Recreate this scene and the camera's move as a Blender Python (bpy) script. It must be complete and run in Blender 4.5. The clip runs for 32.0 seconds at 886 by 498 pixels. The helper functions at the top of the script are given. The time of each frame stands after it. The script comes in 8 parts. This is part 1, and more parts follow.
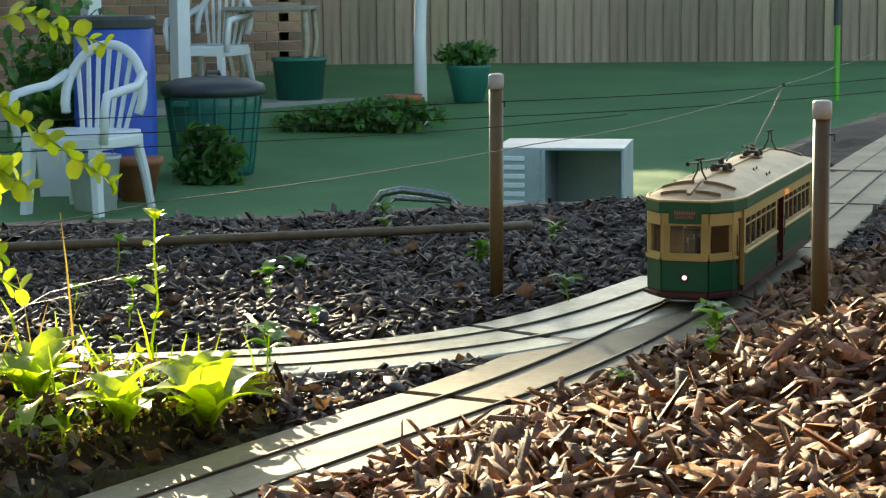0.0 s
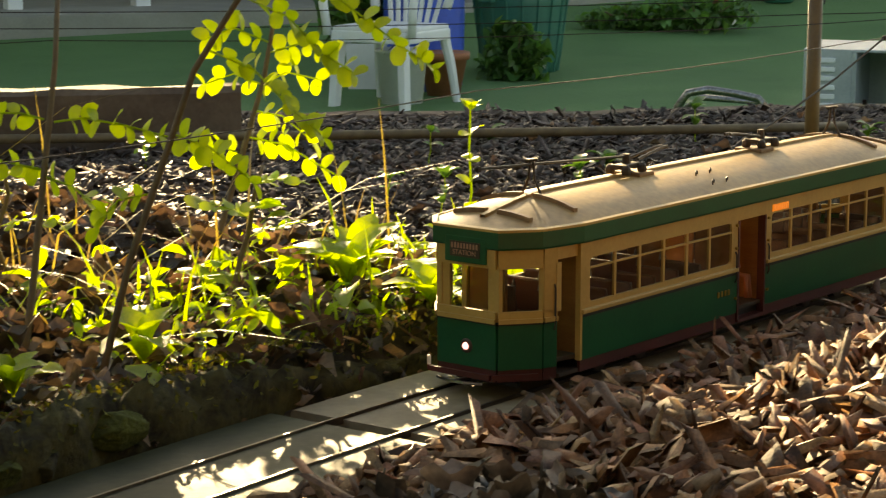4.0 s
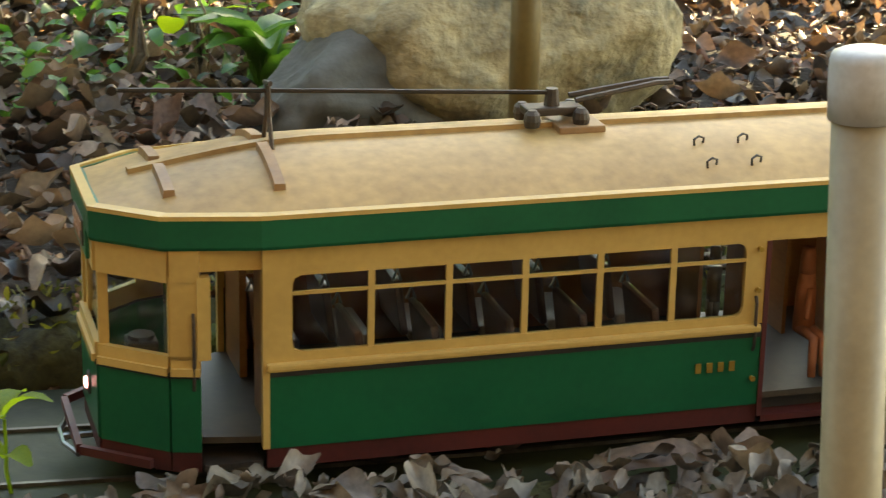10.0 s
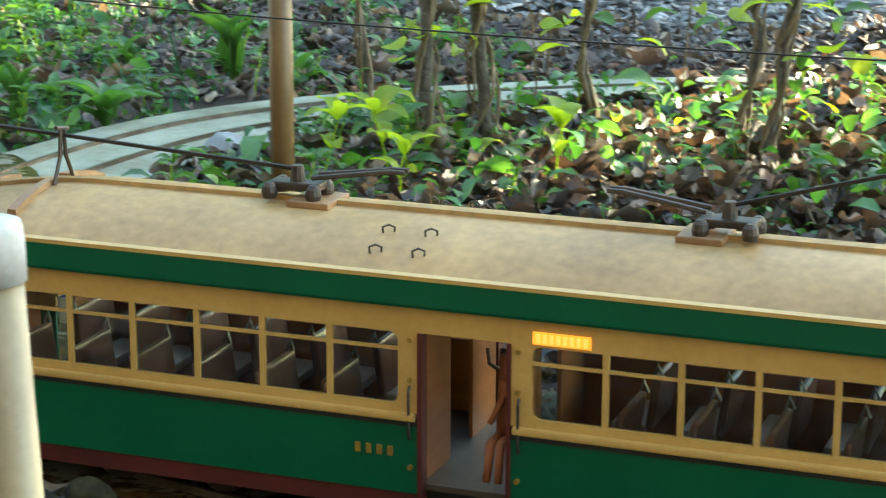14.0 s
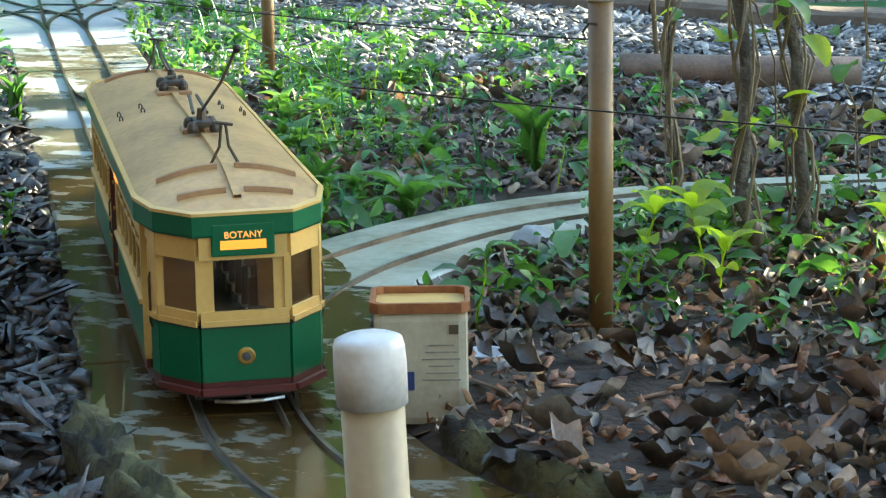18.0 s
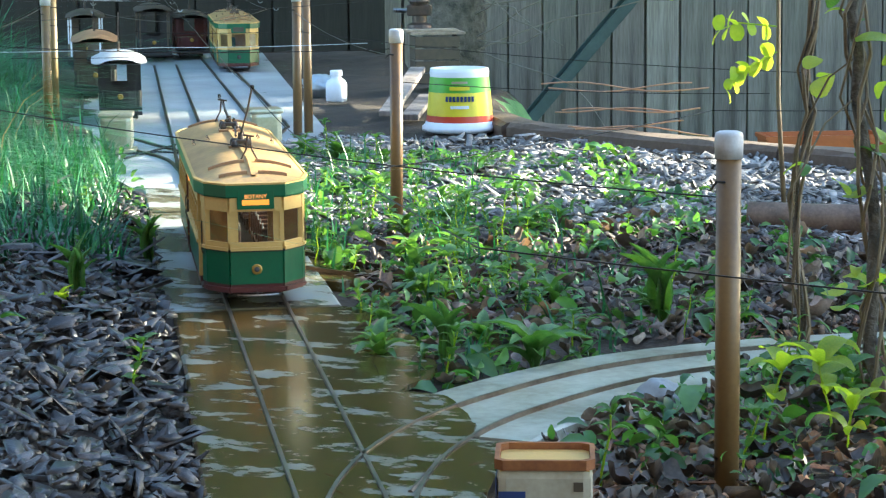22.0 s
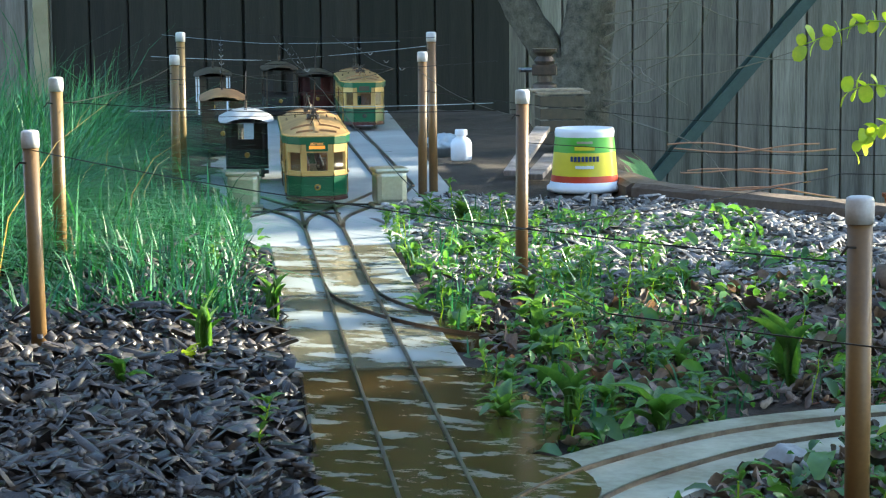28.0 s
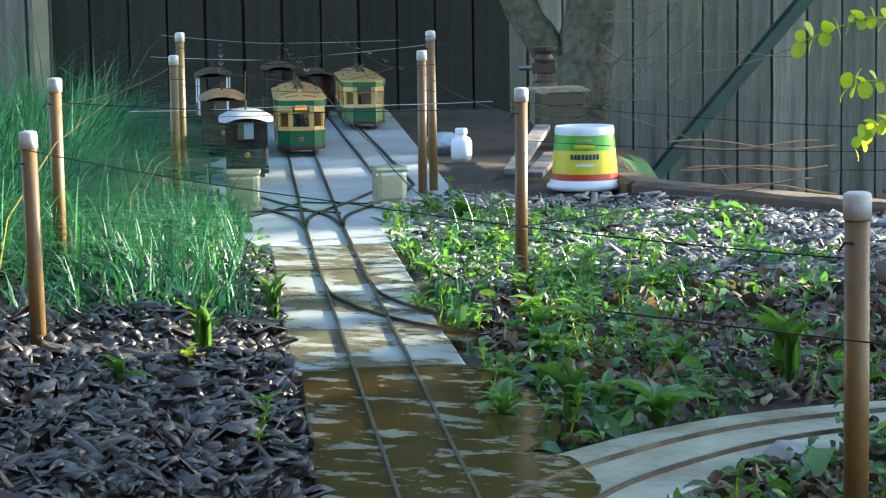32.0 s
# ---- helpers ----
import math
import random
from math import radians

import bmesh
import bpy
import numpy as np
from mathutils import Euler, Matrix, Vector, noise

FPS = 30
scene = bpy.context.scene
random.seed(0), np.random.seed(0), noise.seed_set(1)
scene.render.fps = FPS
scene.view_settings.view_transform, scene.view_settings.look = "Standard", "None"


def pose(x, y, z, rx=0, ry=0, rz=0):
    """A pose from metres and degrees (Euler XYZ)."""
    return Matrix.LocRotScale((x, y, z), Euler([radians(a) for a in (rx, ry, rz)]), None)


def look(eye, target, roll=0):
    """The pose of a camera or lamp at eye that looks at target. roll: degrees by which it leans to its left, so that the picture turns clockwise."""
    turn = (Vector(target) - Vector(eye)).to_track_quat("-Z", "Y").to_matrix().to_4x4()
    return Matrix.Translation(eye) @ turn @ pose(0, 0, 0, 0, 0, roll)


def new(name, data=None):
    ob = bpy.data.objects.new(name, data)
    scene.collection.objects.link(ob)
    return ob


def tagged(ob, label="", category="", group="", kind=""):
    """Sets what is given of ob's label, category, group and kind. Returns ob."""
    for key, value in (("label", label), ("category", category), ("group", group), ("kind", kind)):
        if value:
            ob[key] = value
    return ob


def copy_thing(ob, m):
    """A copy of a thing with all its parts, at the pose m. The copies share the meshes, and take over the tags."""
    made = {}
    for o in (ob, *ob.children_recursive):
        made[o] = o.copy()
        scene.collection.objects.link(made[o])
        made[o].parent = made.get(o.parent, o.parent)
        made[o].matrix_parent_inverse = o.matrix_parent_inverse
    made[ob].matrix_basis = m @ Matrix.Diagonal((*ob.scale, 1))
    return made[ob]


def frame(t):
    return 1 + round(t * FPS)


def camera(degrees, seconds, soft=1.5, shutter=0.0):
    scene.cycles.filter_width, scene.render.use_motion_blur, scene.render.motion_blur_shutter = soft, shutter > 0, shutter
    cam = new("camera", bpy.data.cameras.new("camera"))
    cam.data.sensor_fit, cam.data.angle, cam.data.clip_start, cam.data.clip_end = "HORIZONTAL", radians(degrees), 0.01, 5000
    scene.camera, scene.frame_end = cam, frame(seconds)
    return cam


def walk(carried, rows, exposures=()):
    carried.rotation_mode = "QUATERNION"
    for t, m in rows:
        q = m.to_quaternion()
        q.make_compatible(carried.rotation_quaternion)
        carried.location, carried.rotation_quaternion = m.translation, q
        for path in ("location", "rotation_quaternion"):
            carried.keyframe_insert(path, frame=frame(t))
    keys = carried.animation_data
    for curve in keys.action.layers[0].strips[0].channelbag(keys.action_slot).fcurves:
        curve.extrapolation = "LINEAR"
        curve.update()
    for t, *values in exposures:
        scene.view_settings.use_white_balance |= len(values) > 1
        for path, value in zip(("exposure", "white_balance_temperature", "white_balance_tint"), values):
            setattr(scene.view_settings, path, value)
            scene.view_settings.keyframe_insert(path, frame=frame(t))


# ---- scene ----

def aim(x, y, z, yaw, pitch, roll):
    """The camera's pose at (x, y, z), turned yaw degrees to the left from +y, pitch up, roll as look()."""
    a, b = radians(yaw), radians(pitch)
    way = Vector((-math.sin(a) * math.cos(b), math.cos(a) * math.cos(b), math.sin(b)))
    return look((x, y, z), Vector((x, y, z)) + way, roll)


VIEW = (
    (0, -0.0017, -0.0125, 0.4094, 121.525, -7.341, -0.397),
    (0.5, -0.0018, -0.0141, 0.4090, 122.281, -7.628, -0.363),
    (1, -0.0019, -0.0160, 0.4084, 123.193, -7.930, -0.351),
    (1.5, -0.0018, -0.0180, 0.4078, 124.119, -8.194, -0.388),
    (2, -0.0015, -0.0200, 0.4073, 125.154, -8.490, -0.348),
    (2.5, -0.0010, -0.0217, 0.4067, 126.133, -8.766, -0.323),
    (4.5, 0.0059, -0.0248, 0.4030, 131.452, -10.646, 0.197),
    (5, 0.0066, -0.0241, 0.4024, 133.971, -11.464, 0.361),
    (5.5, 0.0067, -0.0229, 0.4018, 136.775, -12.300, 0.547),
    (6, 0.0063, -0.0216, 0.4016, 140.354, -13.232, 0.824),
    (6.5, 0.0053, -0.0204, 0.4019, 144.198, -14.000, 1.047),
    (7, 0.0036, -0.0194, 0.4032, 149.279, -15.350, 1.254),
    (7.5, 0.0017, -0.0185, 0.4053, 154.000, -16.500, 1.317),
    (8, 0.0001, -0.0176, 0.4075, 158.580, -17.300, 1.371),
    (8.5, -0.0006, -0.0165, 0.4092, 161.643, -17.600, 1.457),
    (9, 0.0001, -0.0158, 0.4098, 164.718, -17.850, 1.296),
    (9.5, 0.0022, -0.0160, 0.4094, 166.722, -18.100, 1.299),
    (10, 0.0051, -0.0174, 0.4080, 168.797, -18.100, 1.209),
    (10.5, 0.0074, -0.0197, 0.4059, 170.857, -18.336, 1.170),
    (11, 0.0079, -0.0220, 0.4035, 173.916, -18.156, 0.847),
    (11.5, 0.0061, -0.0236, 0.4015, 179.002, -18.073, 0.808),
    (12, 0.0028, -0.0240, 0.4005, 183.038, -17.760, 0.515),
    (12.5, -0.0004, -0.0234, 0.4003, 185.368, -17.167, 0.463),
    (13, -0.0022, -0.0142, 0.4006, 188.291, -16.408, 0.373),
    (13.5, -0.0227, -0.0005, 0.4000, 191.473, -15.444, 0.197),
    (14, -0.0461, 0.0200, 0.3992, 194.812, -14.543, 0.093),
    (14.5, -0.0432, 0.0319, 0.4027, 197.331, -14.116, -0.457),
    (15, -0.0382, 0.0398, 0.4081, 199.404, -13.893, -0.934),
    (15.5, -0.0252, 0.0316, 0.4074, 200.176, -13.711, -0.889),
    (17.5, 0.0086, -0.0227, 0.3946, 201.582, -12.645, -0.810),
    (18, 0.0084, -0.0229, 0.3950, 201.968, -12.245, -0.803),
    (18.5, 0.0085, -0.0224, 0.3946, 202.312, -11.697, -0.818),
    (19, 0.0097, -0.0212, 0.3982, 202.616, -11.118, -0.791),
    (19.5, 0.0113, -0.0202, 0.4043, 202.877, -10.677, -0.788),
    (20, 0.0116, -0.0195, 0.4066, 203.230, -10.127, -0.722),
    (20.5, 0.0094, -0.0195, 0.4073, 203.665, -9.665, -0.668),
    (21, 0.0072, -0.0195, 0.4079, 204.163, -9.271, -0.642),
    (21.5, 0.0074, -0.0185, 0.4090, 204.640, -8.970, -0.597),
    (22, 0.0077, -0.0175, 0.4100, 205.257, -8.657, -0.573),
    (22.5, 0.0079, -0.0166, 0.4109, 205.832, -8.375, -0.586),
    (23, 0.0081, -0.0159, 0.4117, 206.451, -8.101, -0.548),
    (23.5, 0.0082, -0.0153, 0.4123, 206.992, -7.873, -0.550),
    (24, 0.0083, -0.0150, 0.4127, 207.481, -7.660, -0.516),
    (24.5, 0.0083, -0.0147, 0.4129, 207.846, -7.487, -0.541),
    (25, 0.0083, -0.0146, 0.4131, 208.145, -7.339, -0.567),
    (25.5, 0.0085, -0.0146, 0.4132, 208.329, -7.233, -0.570),
    (27.5, 0.0114, -0.0173, 0.4138, 208.466, -7.110, -0.583),
    (28, 0.0117, -0.0178, 0.4137, 208.498, -7.107, -0.591),
    (28.5, 0.0118, -0.0184, 0.4136, 208.533, -7.098, -0.562),
    (29, 0.0118, -0.0189, 0.4134, 208.567, -7.095, -0.594),
    (29.5, 0.0116, -0.0194, 0.4132, 208.587, -7.097, -0.635),
    (30, 0.0112, -0.0198, 0.4130, 208.594, -7.104, -0.664),
    (30.5, 0.0106, -0.0201, 0.4129, 208.585, -7.106, -0.726),
    (31, 0.0101, -0.0202, 0.4129, 208.580, -7.114, -0.789),
    (31.5, 0.0095, -0.0203, 0.4129, 208.572, -7.120, -0.832),
    (32, 0.0091, -0.0204, 0.4129, 208.560, -7.131, -0.930),
)

EXPOSE = (
    (0, 1.8, 7000, 2), (2.5, 1.75, 8200, 4), (5, 1.65, 10300, 8), (7, 2.75, 8900, 4), (9, 3.25, 8700, 2), (12, 3.3, 7100, 5), (13, 3.5, 6400, 0), (14.2, 3.5, 6500, -7), (15.5, 3.35, 6200, -8), (18, 3.2, 6100, -2), (19, 3.2, 6000, 0), (25, 2.75, 5750, 4), (32, 2.6, 5850, 4),
)
RUN = (
    (0, -2.852), (1.5, -2.424), (2.5, -2.112), (4.5, -1.656), (6, -1.291), (7, -1.021), (8, -0.769), (9, -0.636), (10.2, -0.474), (11.2, -0.366), (12.2, -0.220), (13, -0.108), (14.2, 0.074), (15.2, 0.301), (15.5, 0.360), (17.8, 0.842), (19, 1.085), (20, 1.34), (21, 1.60), (22, 1.86), (23, 2.10), (24, 2.38), (25, 2.68), (28, 3.492), (29, 3.78), (30, 4.08), (31, 4.42), (32, 4.68),
)

cam = camera(23.075, 32.0, soft=1.2, shutter=0.4)
walk(cam, [(t, aim(*v)) for t, *v in VIEW], exposures=EXPOSE)

# World: low sun behind the garden, open sky
SUN_AZ, SUN_EL = 138.0, 17.0
sun_dir = Vector((-math.sin(radians(SUN_AZ)) * math.cos(radians(SUN_EL)), math.cos(radians(SUN_AZ)) * math.cos(radians(SUN_EL)), math.sin(radians(SUN_EL))))
world = bpy.data.worlds.new("world")
scene.world = world
world.use_nodes = True
wn = world.node_tree
sky = wn.nodes.new("ShaderNodeTexSky")
sky.sky_type, sky.sun_disc = "NISHITA", False
sky.sun_elevation, sky.sun_rotation = radians(SUN_EL), radians(-SUN_AZ)
wn.nodes["Background"].inputs["Strength"].default_value = 0.12
wn.links.new(sky.outputs["Color"], wn.nodes["Background"].inputs["Color"])
sun = bpy.data.lights.new("sun", "SUN")
sun.energy, sun.angle, sun.color = 5.0, radians(0.6), (1.0, 0.86, 0.62)
sun_ob = new("sun", sun)
sun_ob.matrix_world = look(sun_dir * 30, (0, 0, 0))

# ---- materials ----
def material(name, base, alt=None, scale=40.0, fine=400.0, rough=0.6, metal=0.0, bump=0.3, depth=0.002, island=0.0, through_light=0.0, spec=0.5, stretch=None, obj=0.0, amount=1.0, tint=(2.6, 2.3, 0.7), lo=0.38, hi=0.72):
    """A surface with two scales of mottling between base and alt, and a fine relief."""
    m = bpy.data.materials.new(name)
    m.use_nodes = True
    nt = m.node_tree
    bs = nt.nodes["Principled BSDF"]
    alt = alt or tuple(c * 0.6 for c in base)
    tc = nt.nodes.new("ShaderNodeTexCoord")
    mp = nt.nodes.new("ShaderNodeMapping")
    nt.links.new(tc.outputs["Object"], mp.inputs["Vector"])
    if stretch:
        mp.inputs["Scale"].default_value = stretch
    n1, n2 = nt.nodes.new("ShaderNodeTexNoise"), nt.nodes.new("ShaderNodeTexNoise")
    for n, s, d in ((n1, scale, 5.0), (n2, fine, 3.0)):
        n.inputs["Scale"].default_value, n.inputs["Detail"].default_value = s, d
        nt.links.new(mp.outputs["Vector"], n.inputs["Vector"])
    mix = nt.nodes.new("ShaderNodeMath")
    mix.operation = "MULTIPLY_ADD"
    mix.inputs[1].default_value = 0.35
    nt.links.new(n2.outputs["Fac"], mix.inputs[0])
    half = nt.nodes.new("ShaderNodeMath")
    half.operation = "MULTIPLY"
    half.inputs[1].default_value = 0.75
    nt.links.new(n1.outputs["Fac"], half.inputs[0])
    nt.links.new(half.outputs[0], mix.inputs[2])
    ramp = nt.nodes.new("ShaderNodeMapRange")
    ramp.inputs["From Min"].default_value, ramp.inputs["From Max"].default_value = lo, hi
    ramp.inputs["To Max"].default_value = amount
    nt.links.new(mix.outputs[0], ramp.inputs["Value"])
    col = nt.nodes.new("ShaderNodeMix")
    col.data_type = "RGBA"
    col.inputs["A"].default_value, col.inputs["B"].default_value = (*base, 1), (*alt, 1)
    nt.links.new(ramp.outputs["Result"], col.inputs["Factor"])
    out = col.outputs["Result"]
    if island or obj:
        hsv = nt.nodes.new("ShaderNodeHueSaturation")
        rnd = nt.nodes.new("ShaderNodeMapRange")
        k = island or obj
        rnd.inputs["To Min"].default_value, rnd.inputs["To Max"].default_value = 1 - k, 1 + k * 1.2
        if island:
            src = nt.nodes.new("ShaderNodeNewGeometry").outputs["Random Per Island"]
        else:
            src = nt.nodes.new("ShaderNodeObjectInfo").outputs["Random"]
        nt.links.new(src, rnd.inputs["Value"])
        nt.links.new(rnd.outputs["Result"], hsv.inputs["Value"])
        hue = nt.nodes.new("ShaderNodeMapRange")
        hue.inputs["From Max"].default_value = 1.0
        hue.inputs["To Min"].default_value, hue.inputs["To Max"].default_value = 0.485, 0.515
        wh = nt.nodes.new("ShaderNodeTexWhiteNoise")
        wh.noise_dimensions = "1D"
        nt.links.new(src, wh.inputs["W"])
        nt.links.new(wh.outputs["Value"], hue.inputs["Value"])
        nt.links.new(hue.outputs["Result"], hsv.inputs["Hue"])
        nt.links.new(out, hsv.inputs["Color"])
        out = hsv.outputs["Color"]
    nt.links.new(out, bs.inputs["Base Color"])
    bs.inputs["Roughness"].default_value, bs.inputs["Metallic"].default_value = rough, metal
    bs.inputs["Specular IOR Level"].default_value = spec
    if bump:
        b = nt.nodes.new("ShaderNodeBump")
        b.inputs["Strength"].default_value, b.inputs["Distance"].default_value = bump, depth
        nt.links.new(mix.outputs[0], b.inputs["Height"])
        nt.links.new(b.outputs["Normal"], bs.inputs["Normal"])
    if through_light:
        tl = nt.nodes.new("ShaderNodeBsdfTranslucent")
        br = nt.nodes.new("ShaderNodeMix")
        br.data_type = "RGBA"
        br.blend_type = "MULTIPLY"
        br.inputs["Factor"].default_value = 1.0
        br.inputs["B"].default_value = (*tint, 1)
        nt.links.new(out, br.inputs["A"])
        nt.links.new(br.outputs["Result"], tl.inputs["Color"])
        mx = nt.nodes.new("ShaderNodeMixShader")
        mx.inputs["Fac"].default_value = through_light
        nt.links.new(bs.outputs["BSDF"], mx.inputs[1])
        nt.links.new(tl.outputs["BSDF"], mx.inputs[2])
        nt.links.new(mx.outputs["Shader"], nt.nodes["Material Output"].inputs["Surface"])
    return m


def glow(name, colour, strength):
    m = bpy.data.materials.new(name)
    m.use_nodes = True
    bs = m.node_tree.nodes["Principled BSDF"]
    bs.inputs["Base Color"].default_value = (*colour, 1)
    bs.inputs["Emission Color"].default_value, bs.inputs["Emission Strength"].default_value = (*colour, 1), strength
    return m


def glass(name, tint=(0.9, 0.93, 0.92), rough=0.03):
    m = bpy.data.materials.new(name)
    m.use_nodes = True
    nt = m.node_tree
    gl, tr, mx = nt.nodes.new("ShaderNodeBsdfGlossy"), nt.nodes.new("ShaderNodeBsdfTransparent"), nt.nodes.new("ShaderNodeMixShader")
    lw = nt.nodes.new("ShaderNodeLayerWeight")
    lw.inputs["Blend"].default_value = 0.5
    pw, fr = nt.nodes.new("ShaderNodeMath"), nt.nodes.new("ShaderNodeMath")
    pw.operation, fr.operation = "POWER", "MULTIPLY_ADD"
    pw.inputs[1].default_value, fr.inputs[1].default_value, fr.inputs[2].default_value = 4.0, 0.55, 0.045
    nt.links.new(lw.outputs["Facing"], pw.inputs[0])
    nt.links.new(pw.outputs[0], fr.inputs[0])
    gl.inputs["Roughness"].default_value, tr.inputs["Color"].default_value = rough, (*tint, 1)
    nt.links.new(fr.outputs[0], mx.inputs["Fac"])
    nt.links.new(tr.outputs["BSDF"], mx.inputs[1])
    nt.links.new(gl.outputs["BSDF"], mx.inputs[2])
    nt.links.new(mx.outputs["Shader"], nt.nodes["Material Output"].inputs["Surface"])
    return m


def wet_boards(name, mud, pale, share, scale=7.0):
    """Boards under a broken film of muddy water: glossy brown where wet, pale grey streaks for dry board and reflected
    sky.
    """
    m = material(name, mud, tuple(c * 1.9 for c in mud), 30, 160, 0.1, bump=0.12, depth=0.0006)
    nt = m.node_tree
    bs = nt.nodes["Principled BSDF"]
    old = bs.inputs["Base Color"].links[0].from_socket
    tc, mp, n = nt.nodes.new("ShaderNodeTexCoord"), nt.nodes.new("ShaderNodeMapping"), nt.nodes.new("ShaderNodeTexNoise")
    mp.inputs["Rotation"].default_value = (0, 0, radians(-56))
    mp.inputs["Scale"].default_value = (0.9, 1.7, 1)
    n.inputs["Scale"].default_value, n.inputs["Detail"].default_value, n.inputs["Roughness"].default_value = scale, 9, 0.68
    nt.links.new(tc.outputs["Object"], mp.inputs["Vector"])
    nt.links.new(mp.outputs["Vector"], n.inputs["Vector"])
    dry, rgh = nt.nodes.new("ShaderNodeMapRange"), nt.nodes.new("ShaderNodeMapRange")
    dry.inputs["From Min"].default_value, dry.inputs["From Max"].default_value = share, share + 0.09
    nt.links.new(n.outputs["Fac"], dry.inputs["Value"])
    rgh.inputs["To Min"].default_value, rgh.inputs["To Max"].default_value = 0.16, 0.5
    nt.links.new(dry.outputs["Result"], rgh.inputs["Value"])
    mix = nt.nodes.new("ShaderNodeMix")
    mix.data_type = "RGBA"
    # pale grey also paints the sky's reflection into the board colour
    mix.inputs["B"].default_value = (*pale, 1)
    nt.links.new(dry.outputs["Result"], mix.inputs["Factor"])
    nt.links.new(old, mix.inputs["A"])
    nt.links.new(mix.outputs["Result"], bs.inputs["Base Color"])
    nt.links.new(rgh.outputs["Result"], bs.inputs["Roughness"])
    bs.inputs["Specular IOR Level"].default_value = 0.3
    return m


